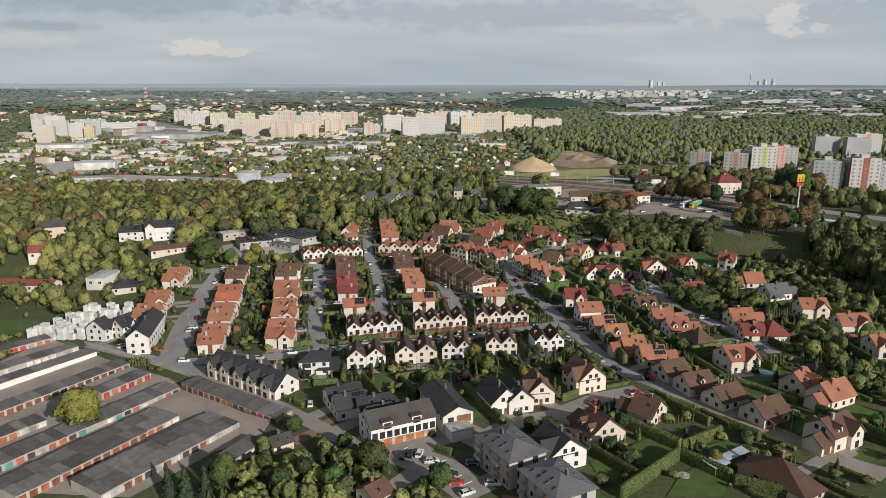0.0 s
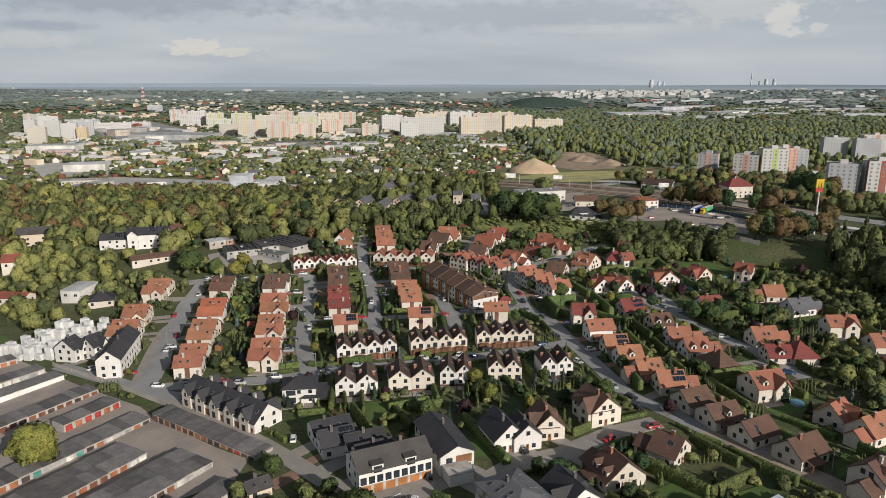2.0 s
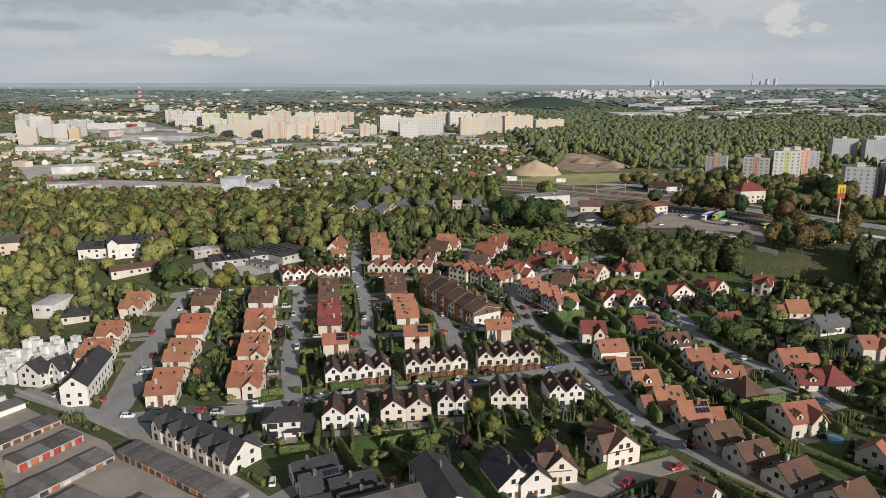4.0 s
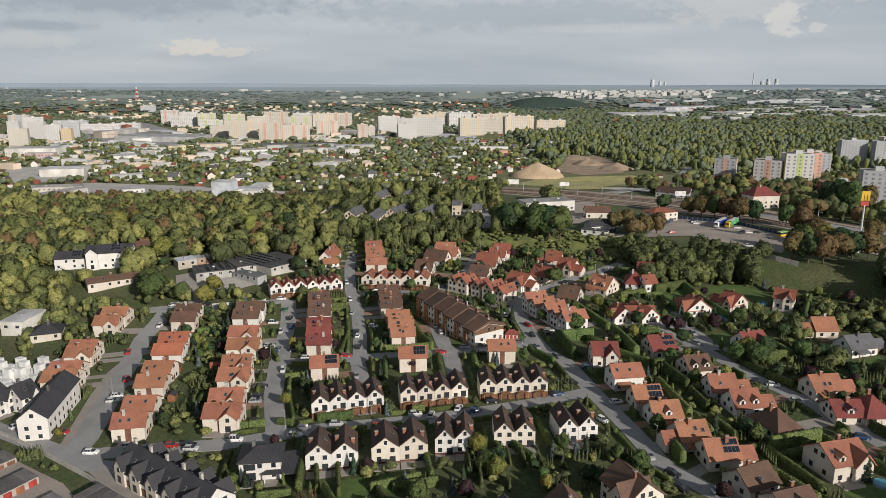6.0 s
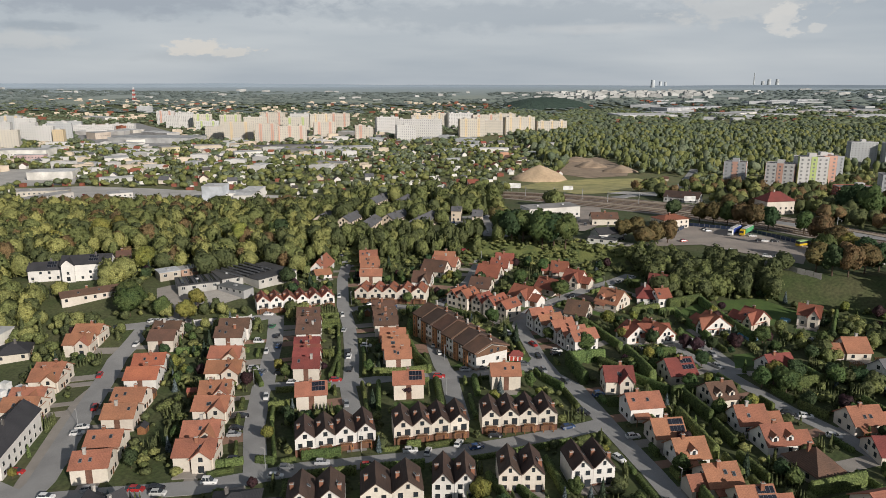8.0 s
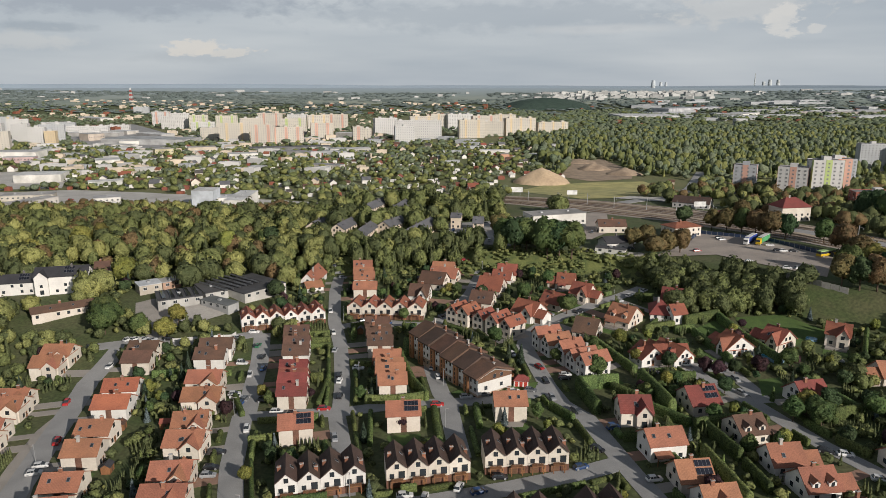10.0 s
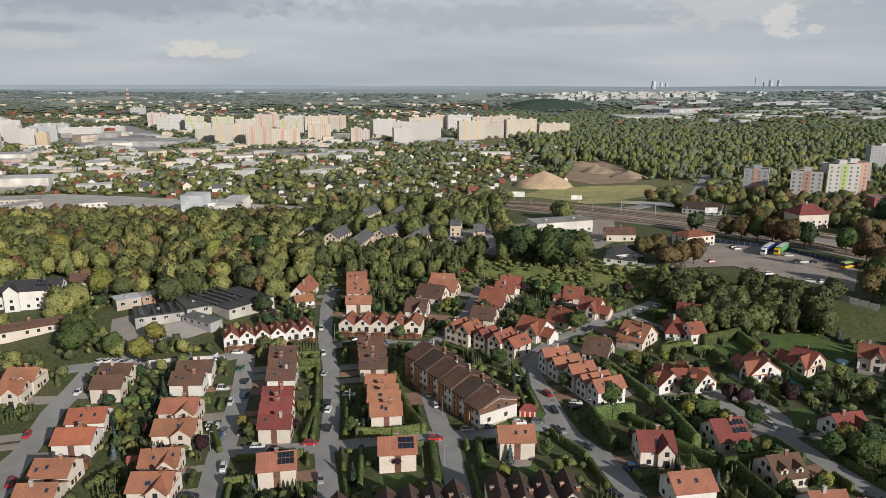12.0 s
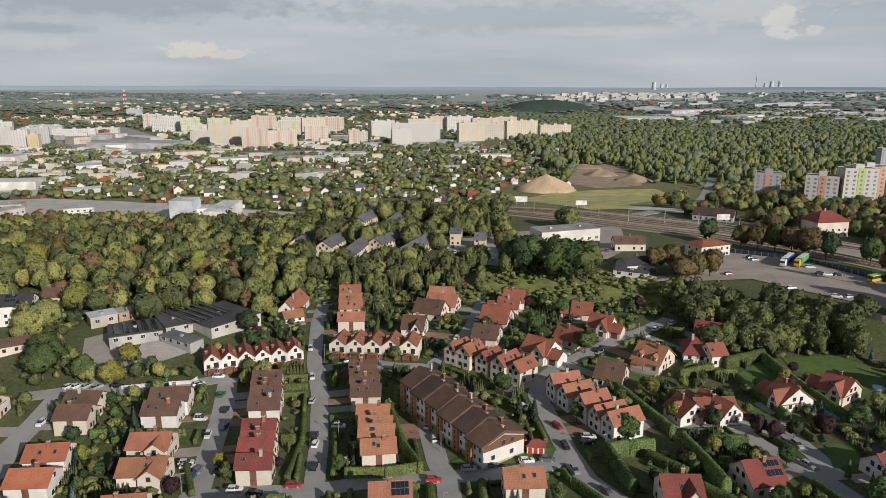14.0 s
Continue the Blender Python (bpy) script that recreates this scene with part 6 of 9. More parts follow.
house(-69.1, 286.8, 1, 10.3, 9.0, 4.6, 7.2, "orange", "cream", "cross stripe")
house(-66.8, 270.4, 5, 10.0, 9.0, 4.6, 7.2, "orange", "cream", "cross stripe")
house(-64.6, 259.6, 2, 10.7, 9.0, 4.6, 7.2, "orange", "cream", "cross patio stripe")
house(-53.6, 364.0, 5, 9.0, 5.9, 5.6, 8.3, "brown", "white", "stripe", word="terraced house")
house(-52.7, 358.2, 1, 9.0, 5.7, 5.0, 7.6, "brown", "white", "stripe", word="terraced house")
house(-51.4, 353.4, 2, 9.0, 5.9, 5.6, 8.3, "brown", "white", "stripe", word="terraced house")
house(-50.6, 347.3, 4, 9.0, 5.7, 5.0, 7.6, "brown", "white", "stripe", word="terraced house")
house(-48.3, 332.6, 3, 9.0, 5.9, 5.6, 8.3, "red", "cream", "stripe", word="terraced house")
house(-47.3, 327.2, -1, 9.0, 5.7, 5.0, 7.6, "red", "cream", "stripe", word="terraced house")
house(-46.4, 322.0, -1, 9.0, 5.9, 5.6, 8.3, "red", "cream", "stripe", word="terraced house")
house(-45.3, 315.3, 2, 9.0, 5.7, 5.0, 7.6, "red", "cream", "stripe", word="terraced house")
house(-39.7, 293.5, 10, 9.5, 8.5, 5.4, 8.0, "orange", "cream", "pv stripe")
house(-22.8, 370.0, -1, 9.0, 5.9, 5.6, 8.3, "brown", "cream", "stripe", word="terraced house")
house(-22.0, 364.4, -1, 9.0, 5.7, 5.0, 7.6, "brown", "cream", "stripe", word="terraced house")
house(-21.1, 359.1, -1, 9.0, 5.9, 5.6, 8.3, "brown", "cream", "stripe", word="terraced house")
house(-20.3, 353.8, 2, 9.0, 5.7, 5.0, 7.6, "brown", "cream", "stripe", word="terraced house")
house(-16.6, 339.2, 0, 9.2, 5.9, 5.6, 8.3, "orange", "cream", "stripe", word="terraced house")
house(-15.4, 333.7, 0, 9.1, 5.7, 5.0, 7.6, "orange", "cream", "stripe", word="terraced house")
house(-14.6, 327.9, 0, 9.5, 5.9, 5.6, 8.3, "orange", "cream", "stripe", word="terraced house")
house(-13.6, 321.2, 7, 9.0, 5.7, 5.0, 7.6, "orange", "cream", "stripe", word="terraced house")
house(-8.9, 299.7, 5, 9.7, 8.5, 5.4, 8.0, "orange", "cream", "pv stripe")
house(-37.5, 451.9, 4, 9.0, 5.9, 5.6, 8.3, "orange", "cream", word="terraced house")
house(-36.0, 440.8, -1, 9.2, 5.7, 5.0, 7.6, "orange", "cream", word="terraced house")
house(-34.4, 429.9, 3, 9.3, 5.9, 5.6, 8.3, "orange", "cream", word="terraced house")
house(-32.6, 416.5, 2, 10.4, 5.7, 5.0, 7.6, "orange", "cream", "stripe", word="terraced house")
house(23.3, 304.1, 2, 9.5, 8.5, 5.4, 8.0, "orange", "cream", "patio stripe")
house(42.4, 356.3, 18, 9.4, 5.9, 5.6, 8.3, "orange", "white", word="terraced house")
house(45.2, 350.8, 25, 10.1, 5.7, 5.0, 7.6, "orange", "white", word="terraced house")
house(48.8, 343.5, 26, 9.3, 5.9, 5.6, 8.3, "orange", "white", word="terraced house")
house(52.1, 337.4, 23, 9.9, 5.7, 5.0, 7.6, "orange", "white", word="terraced house")
house(54.8, 332.2, 24, 10.4, 5.9, 5.6, 8.3, "orange", "white", word="terraced house")
house(9.6, 385.1, 49, 8.9, 5.7, 5.0, 7.6, "terracotta", "cream", word="terraced house")
house(13.8, 381.4, 49, 8.7, 5.9, 5.6, 8.3, "terracotta", "cream", word="terraced house")
house(20.1, 376.9, 46, 8.2, 5.7, 5.0, 7.6, "terracotta", "cream", word="terraced house")
house(25.6, 372.3, 46, 9.8, 5.9, 5.6, 8.3, "terracotta", "cream", word="terraced house")
house(30.6, 368.8, 44, 9.5, 5.7, 5.0, 7.6, "terracotta", "cream", word="terraced house")
house(39.4, 386.1, -41, 10.6, 10.6, 3.3, 7.3, "terracotta", "white", "cross annexr")
house(51.9, 396.6, -43, 9.6, 8.5, 3.0, 6.8, "terracotta", "cream", "porch")
house(61.5, 422.7, -17, 8.0, 8.5, 3.0, 6.8, "terracotta", "cream", "annexl porch patio")
house(66.0, 406.4, -35, 8.7, 9.5, 3.3, 7.3, "terracotta", "cream", "cross annexr patio")
house(26.0, 417.8, -21, 11.0, 12.7, 3.0, 7.7, "terracotta", "cream", "stripe")
house(35.4, 440.1, -11, 9.0, 9.5, 3.3, 7.3, "terracotta", "cream", "patio")
house(32.2, 431.6, -15, 8.7, 9.5, 3.3, 6.8, "terracotta", "white", "annexl")
house(20.9, 401.0, -19, 9.5, 10.6, 3.0, 6.8, "brown", "cream", "patio stripe")
house(59.8, 365.3, -29, 8.9, 10.6, 3.0, 7.3, "brown", "cream")
house(77.0, 376.9, -42, 10.2, 12.7, 3.0, 7.7, "orange", "cream", "dorm2 porch patio")
house(93.7, 384.0, -14, 8.0, 13.8, 2.6, 6.8, "red", "white", "hip")
house(103.5, 395.6, -25, 9.9, 10.6, 3.0, 7.3, "red", "cream", "porch patio")
house(76.0, 340.9, -72, 8.0, 9.5, 3.0, 6.8, "terracotta", "white", "dorm1")
house(85.0, 341.1, -62, 11.5, 9.5, 3.0, 6.8, "terracotta", "white", "annexl dorm2 porch")
house(84.2, 341.7, 3, 11.9, 9.5, 2.6, 6.0, "terracotta", "cream", "patio")
house(109.2, 347.0, -75, 8.0, 11.7, 3.0, 7.3, "terracotta", "white", "cross annexl patio")
house(127.1, 350.8, -58, 8.0, 10.6, 3.3, 7.3, "terracotta", "cream", "cross annexl patio")
house(81.7, 306.2, 10, 9.3, 10.7, 3.3, 7.2, "red", "cream", "pv patio")
house(116.2, 308.2, 12, 9.3, 9.8, 3.0, 6.8, "red", "white", "cross")
house(88.2, 287.4, 11, 8.5, 9.8, 3.3, 6.8, "brown", "cream", "dorm2 patio")
house(90.5, 271.3, 5, 8.5, 8.9, 3.0, 6.8, "orange", "white", "annexr patio")
house(92.8, 259.8, 8, 8.6, 8.9, 3.0, 6.8, "orange", "white", "annexr dorm2 patio")
house(96.6, 246.1, 16, 8.4, 11.7, 3.0, 7.3, "brown", "cream", "hip")
house(121.6, 268.7, 7, 9.5, 8.9, 3.3, 6.8, "orange", "cream", "annexr porch")
house(119.8, 253.4, -1, 8.5, 9.8, 2.6, 5.6, "red", "cream", "dorm1 patio")
house(127.8, 253.5, 2, 9.0, 11.7, 2.6, 6.8, "red", "cream", "hip patio")
house(102.4, 225.6, 14, 11.0, 10.6, 4.7, 8.2, "orange", "cream", "cross dorm2 patio")
house(151.5, 301.7, 14, 11.1, 8.9, 3.3, 6.8, "grey", "white", "annexr porch")
house(149.5, 321.0, -1, 8.5, 9.8, 3.0, 6.8, "orange", "cream", "annexl patio")
house(149.9, 351.5, -32, 8.0, 9.0, 4.7, 8.0, "terracotta", "cream", "cross patio")
house(59.7, 299.0, -1, 9.1, 9.0, 4.7, 8.0, "red", "cream", "cross")
house(62.2, 279.8, 9, 10.2, 8.4, 4.7, 7.6, "orange", "white", "porch")
house(64.7, 264.7, 6, 8.5, 8.9, 3.3, 6.8, "orange", "cream", "pv patio")
house(66.9, 253.7, 8, 8.5, 8.9, 3.3, 6.8, "orange", "white", "dorm1 porch")
house(70.1, 241.0, 9, 8.5, 8.9, 3.3, 6.8, "orange", "cream", "annexl porch")
house(74.3, 231.0, 5, 8.5, 8.9, 3.3, 6.8, "orange", "cream", "pv annexr")
house(77.6, 218.6, 23, 9.5, 8.9, 3.0, 6.3, "brown", "cream", "patio")
house(81.8, 207.9, 19, 10, 8.9, 3.3, 6.4, "brown", "cream", "dorm1 porch patio")
house(87.4, 197.9, 26, 10.2, 8.9, 3.0, 6.3, "brown", "cream", "patio")
house(95.1, 187.2, 27, 11, 8.9, 3.3, 6.8, "brown", "cream", "porch")
house(114.2, 205.4, 36, 7.5, 8.9, 3.3, 7.2, "orange", "cream", "cross patio")
house(119.9, 197.0, 26, 10.9, 8.9, 3.3, 7.2, "orange", "cream", "annexl")
house(107.2, 173.2, 28, 11.2, 9.2, 4.7, 8, "brown", "cream", "cross annexl dorm2 patio")
house(83.5, 153.0, 32, 8.0, 18.0, 2.4, 7.3, "brown", "cream", "hip")
house(44.6, 179.3, -69, 8.6, 11.7, 3.0, 7.7, "brown", "cream", "annexl dorm2 porch")
house(61.2, 189.2, -44, 7.5, 9.8, 3.3, 7.2, "brown", "cream", "annexl")
house(17.5, 200.1, -70, 11.5, 10.0, 4.2, 8.5, "slate", "white")
house(0.8, 194.2, -69, 20.5, 9.5, 5.8, 8.1, "slate", "white", "clad flat")
house(-13.4, 184.4, 25, 19.8, 11.0, 6.1, 9.0, "darkgrey", "white", "garages")
house(-32.2, 205.7, 26, 11.1, 9.0, 3.7, 6.1, "slate", "white")
house(-29.2, 198.9, 24, 10.4, 9.0, 3.7, 6.6, "slate", "white", "pv")
house(-21.5, 197.6, 25, 10.9, 9.0, 3.7, 6.1, "slate", "white")
house(-18.1, 190.7, 27, 10.1, 9.0, 3.7, 6.6, "slate", "white")
gabled_terrace(-66.5, 223.2, -36, 36.0, 10.5, 3.9, 8.3, 5)
house(-61.0, 439.8, 85, 20.2, 8.5, 3.3, 7.7, "orange", "white")
house(-59.2, 429.1, 28, 8.0, 7.4, 2.2, 4.3, "orange", "white", "patio")
house(-7.0, 411.2, -12, 8.7, 9.5, 3.3, 7.3, "brown", "white", "cross patio stripe")
house(-0.8, 430.0, -22, 12.0, 10.6, 3.0, 7.3, "brown", "cream")
house(4.3, 439.2, -19, 13.4, 9.5, 3.0, 6.8, "orange", "cream")
house(3.9, 450.0, -10, 10.7, 9.5, 3.0, 6.8, "orange", "cream")

house(154.5, 276.0, 2, 11.3, 8.4, 4.7, 7.8, "orange", "cream", "cross patio")
house(159.0, 255.0, 3, 11.8, 8.8, 4.7, 8, "orange", "cream", "cross patio")
house(158.5, 234.0, 4, 10.3, 8.4, 4.5, 7.2, "orange", "cream", "crossl")

# ---- rows of gabled houses ----
gable_row(-27.4, 263.4, 11.9, 4, 5.59, 9.5, 5.4, 7.9, "dbrown", "white", "gabled row of 4")
gable_row(-0.7, 267.9, 8.3, 4, 5.40, 9.5, 5.4, 7.9, "dbrown", "cream", "gabled row of 4")
gable_row(24.8, 271.8, 2.8, 4, 5.50, 9.5, 5.4, 7.9, "dbrown", "cream", "gabled row of 4")
gable_row(-27.6, 232.1, 7.4, 2, 6.98, 9.5, 5.0, 8.0, "dbrown", "white", "gabled row of 2")
gable_row(-9.7, 235.0, 6.7, 2, 7.63, 9.5, 5.0, 8.0, "dbrown", "cream", "gabled row of 2")
gable_row(5.2, 238.3, 0.1, 2, 5.49, 9.5, 5.0, 8.0, "dbrown", "white", "gabled row of 2")
gable_row(21.9, 241.2, 0.0, 2, 5.73, 9.5, 5.0, 8.0, "dbrown", "cream", "gabled row of 2")
gable_row(40.0, 243.1, 7.7, 2, 5.63, 9.5, 5.0, 8.0, "dbrown", "white", "gabled row of 2")
gable_row(-62.1, 379.9, 20.0, 6, 5.67, 9.0, 5.4, 8.0, "terracotta", "white", "gabled row of 6")
gable_row(-21.3, 387.9, -7.5, 5, 6.58, 9.0, 5.4, 8.0, "terracotta", "cream", "gabled row of 5")

# ---- lock-up garages ----
garage_row(-182.7, 246.4, -162.7, 269.9, 6.0, (4, 4, 1, 3), "row of flat-roofed lock-up garages with red doors")
garage_row(-169.0, 226.2, -146.2, 259.8, 6.0, (2, 2, 3), "row of flat-roofed lock-up garages with white doors")
garage_row(-160.8, 214.0, -135.6, 253.1, 6.0, (2,), "low white-walled garage row with a felt roof", True)
garage_row(-148.1, 190.2, -117.2, 240.7, 6.5, (0, 0, 1, 0, 6), "row of flat-roofed lock-up garages with brown doors")
garage_row(-137.1, 174.3, -122.9, 195.6, 6.0, (1, 3, 2), "row of flat-roofed lock-up garages with mixed doors")
garage_row(-114.0, 212.8, -104.6, 229.6, 6.0, (1, 4, 1, 2), "short row of lock-up garages with rusty doors")
garage_row(-126.4, 158.9, -90.2, 218.3, 7.5, (3, 2, 5, 3, 6, 1), "long row of flat-roofed lock-up garages with pale doors")
garage_row(-106.6, 152.8, -82.1, 196.6, 11.5, (0, 1, 2, 0, 1), "long row of lock-up garages with brown doors")
garage_row(-85.2, 152.6, -61.8, 191.0, 13.0, (2, 3, 6, 0, 2), "long row of lock-up garages with mixed doors")
garage_row(-89.7, 219.2, -51.0, 193.3, 6.5, (0, 4, 6, 1, 5), "row of lock-up garages with dark red doors")
garage_row(-59.2, 162.0, -50.8, 179.0, 5.5, (3, 2), "short row of lock-up garages with grey doors")

# ---- blocks of flats ----
flats(-339, 1264, 14, 47, 12, 11, "cream", "yellow")
flats(-283, 1227, 9, 37, 12, 11, "cream", "salmon")
flats(-252, 1252, 22, 56, 12, 9, "cream", "salmon")
flats(-346, 1398, 16, 42, 12, 11, "cream", None)
flats(-359, 1595, 6, 50, 12, 11, "cream", "salmon")
flats(-266, 1380, 14, 47, 12, 11, "cream", "green")
flats(-289, 1535, 9, 42, 12, 11, "white", None)
flats(-243, 1507, 22, 44, 12, 11, "cream", "yellow")
flats(-208, 1342, 16, 39, 12, 9, "cream", "salmon")
flats(-209, 1535, 6, 44, 12, 11, "cream", "salmon")
flats(-139, 1300, 14, 18, 12, 8, "cream", "salmon")
flats(-127, 1335, 9, 14, 12, 6, "cream", None)
flats(-100, 1397, 22, 43, 12, 11, "white", None)
flats(-59, 1276, 16, 33, 12, 9, "white", None)
flats(-38, 1332, 6, 82, 12, 11, "white", None)
flats(-34, 1457, 14, 48, 12, 11, "cream", "yellow")
flats(-3, 1564, 9, 31, 12, 11, "cream", "yellow")
flats(41, 1564, 22, 56, 12, 11, "white", None)
flats(56, 1347, 16, 47, 12, 11, "cream", "yellow")
flats(95, 1387, 6, 42, 12, 9, "cream", None)
flats(87, 1480, 14, 50, 12, 11, "cream", "salmon")
flats(133, 1534, 9, 42, 12, 11, "cream", "yellow")
flats(147, 1397, 22, 61, 12, 11, "cream", "yellow")
flats(210, 1415, 16, 60, 12, 8, "cream", "yellow")
flats(-629, 1696, 6, 39, 12, 11, "white", "salmon")
flats(-550, 1596, 14, 37, 12, 11, "white", None)
flats(-573, 1588, 9, 26, 12, 9, "white", None)
flats(-505, 1577, 22, 38, 12, 10, "cream", "green")
flats(-476, 1519, 16, 46, 12, 6, "white", "green")
flats(-393, 1312, 6, 35, 12, 7, "cream", None)
flats(-437, 1548, 14, 43, 12, 10, "cream", "green")
flats(-824, 1437, 9, 37, 12, 11, "grey", "yellow")
flats(-755, 1364, 22, 34, 12, 11, "white", None)
flats(-649, 1139, 16, 27, 12, 10, "cream", None)
flats(-704, 1286, 6, 26, 12, 10, "white", None)
flats(-638, 1218, 14, 25, 12, 10, "white", None)
flats(-614, 1213, 9, 16, 12, 8, "yellow", None)
flats(-646, 1274, 22, 39, 12, 10, "grey", None)
flats(-666, 1433, 16, 71, 12, 5, "white", None)
flats(-648, 1518, 6, 46, 12, 4, "white", None)
flats(-958, 2366, 14, 47, 12, 7, "grey", None)
flats(-752, 1299, 9, 19, 12, 10, "white", None)
flats(-617, 1343, 22, 34, 12, 5, "white", None)
flats(-746, 1497, 16, 45, 12, 6, "grey", None)
flats(247, 662, -28, 17, 13, 8, "grey", "salmon")
flats(352, 712, -8, 21, 13, 10, "grey", None)
flats(263, 618, -30, 20, 13, 8, "white", "salmon")
flats(282, 611, -8, 21, 13, 10, "white", "green")
flats(299, 627, -8, 17, 14, 10, "salmon", None)
flats(508, 922, -8, 30, 13, 11, "grey", None)
flats(291, 522, -20, 20, 13, 9, "grey", None)
flats(540, 905, -8, 30, 13, 11, "grey", None)
flats(566, 930, -8, 34, 13, 12, "white", "orange")
flats(312, 512, -12, 20, 13, 10, "white", "brick")
flats(338, 520, -8, 19, 13, 9, "grey", "brick")

# ---- other houses ----
house(-121.5, 266.5, 100, 28.0, 8.4, 7.3, 10.6, "slate", "white", "", word="three-storey house")
house(-143.3, 272.6, 77, 6.0, 9.0, 5.5, 9.0, "slate", "white", "cross", word="house")
house(-135.5, 275.2, 63, 6.0, 9.0, 5.5, 9.0, "slate", "white", "cross", word="house")
house(-46.3, 232.6, 7, 10.6, 9.0, 5.4, 7.6, "slate", "white", "hip patio villa", word="modern villa")
house(17.5, 163.3, -60, 15.7, 11.5, 7.8, 9.8, "grey", "grey", "hip block", word="apartment house")
house(27.0, 146.2, -63, 14.6, 11.5, 7.8, 9.8, "grey", "grey", "hip block", word="apartment house")
house(30.7, 167.3, -67, 10.9, 11.0, 5.0, 9.0, "slate", "white", "cross", word="house")
house(46.9, 213.3, -69, 10.9, 10.0, 5.0, 9.0, "brown", "cream", "cross", word="house")
house(30.4, 205.3, -82, 10.0, 8.5, 4.2, 8.0, "brown", "cream", "cross", word="house")
house(23.0, 199.3, -75, 8.9, 8.0, 4.5, 8.0, "slate", "white", "", word="house")
house(-16.8, 150.9, 45, 6.0, 7.0, 3.0, 5.0, "brown", "beige", "", word="garden house")
house(-46.5, 177.9, 36, 6.0, 6.0, 2.6, 4.0, "darkgrey", "beige", "", word="garden house")
house(102.2, 506.4, -1, 15.8, 9.0, 4.0, 7.0, "brown", "cream", "", word="house")
house(94.2, 463.8, 16, 15.0, 10.0, 4.0, 6.5, "slate", "white", "", word="house")
house(137.7, 490.5, 21, 17.9, 12.0, 6.0, 8.0, "terracotta", "cream", "hip", word="house")
house(218.1, 530.1, 11, 19.7, 13.0, 9.0, 14.0, "red", "cream", "hip", word="three-storey house")
house(176.5, 581.0, -31, 24.0, 14.0, 3.6, 7.0, "dbrown", "grey", "", word="house")
house(-55.8, 518.9, 76, 23.6, 9.0, 5.0, 8.0, "grey", "beige", "", word="terraced house")
house(-42.1, 501.6, 80, 30.2, 9.0, 5.0, 8.0, "grey", "beige", "", word="terraced house")
house(-44.1, 591.8, 73, 31.7, 9.0, 5.0, 8.0, "grey", "beige", "", word="terraced house")
house(-27.8, 572.9, 78, 46.3, 9.0, 5.0, 8.0, "grey", "beige", "", word="terraced house")
house(-11.0, 503.6, 71, 42.7, 9.0, 5.0, 8.0, "grey", "beige", "", word="terraced house")
house(-27.1, 521.4, 63, 20.4, 9.0, 5.0, 8.0, "grey", "beige", "", word="terraced house")
house(-74.4, 534.5, 74, 16.4, 9.0, 5.0, 8.0, "grey", "beige", "", word="terraced house")
house(12.0, 528.9, -8, 6.0, 9.0, 7.0, 9.0, "grey", "beige", "", word="house")
house(25.1, 520.2, -8, 6.0, 9.0, 5.0, 8.0, "grey", "beige", "", word="house")
house(-171.5, 417.0, 14, 22.0, 11.0, 8.2, 11.4, "slate", "white", "pv crossl", word="three-storey house")
house(-190.5, 414.5, 14, 15.0, 9.0, 5.6, 8.4, "slate", "white", "pv", word="house wing")
house(-157.0, 391.0, 34, 27.0, 8.0, 3.0, 4.6, "brown", "cream", "", word="long low house")
house(-162.3, 435.3, 20, 6.4, 9.0, 6.0, 9.0, "brown", "cream", "", word="house")
house(-152.8, 442.0, 25, 6.0, 9.0, 5.0, 8.0, "brown", "cream", "", word="house")
house(-163.9, 340.7, 20, 11.1, 11.0, 3.0, 6.0, "slate", "cream", "hip", word="bungalow")
house(-215.8, 345.0, -6, 30.8, 9.0, 3.2, 5.0, "terracotta", "cream", "", word="long low house")
house(-241.2, 424.0, 21, 19.6, 12.0, 7.0, 10.0, "darkgrey", "beige", "", word="house")
house(-228.9, 379.4, 18, 9.2, 10.0, 6.0, 9.0, "terracotta", "cream", "", word="house")
house(98.2, 377.8, 11, 6.0, 8.0, 4.0, 7.0, "terracotta", "white", "", word="house")

# ---- stepped brown terrace ----
stepped_row(-3.6, 355.5, 20.1, 320.3)

# ---- low buildings ----
hall(70.5, 517.1, 19, 35.1, 14.0, 10.0, (0.66, 0.64, 0.6), (0.3, 0.29, 0.28), "white three-storey office building with flat roof", name="office_building")
hall(89.3, 452.3, -27, 15.3, 5.0, 3.0, (0.66, 0.64, 0.6), (0.07, 0.07, 0.075), "low white outbuilding with dark felt roof", name="outbuilding")
hall(-113.5, 402.5, 26, 18.5, 15.0, 3.4, (0.40, 0.39, 0.37), (0.07, 0.07, 0.075), "grey factory hall with dark flat roof", name="factory_hall")
hall(-87.0, 418.5, 52, 23.0, 25.0, 3.4, (0.5, 0.48, 0.45), (0.07, 0.07, 0.075), "long pale factory hall with dark flat roof", name="factory_hall")
hall(-102.0, 411.0, 35, 10.0, 17.0, 3.3, (0.42, 0.41, 0.39), (0.08, 0.078, 0.08), "low factory link building with dark flat roof", name="factory_hall")
hall(-93.5, 396.0, -32, 17.0, 6.0, 2.9, (0.42, 0.42, 0.42), (0.17, 0.18, 0.18), "grey annex with flat roof", name="annex")
hall(-132.2, 415.4, 37, 9.9, 8.0, 4.0, (0.45, 0.4, 0.34), (0.5, 0.52, 0.55), "brick shed with pale blue roof", name="shed")
hall(-125.3, 422.1, 42, 8.4, 7.0, 3.5, (0.42, 0.27, 0.2), (0.38, 0.37, 0.36), "brown brick shed with flat roof", name="shed")
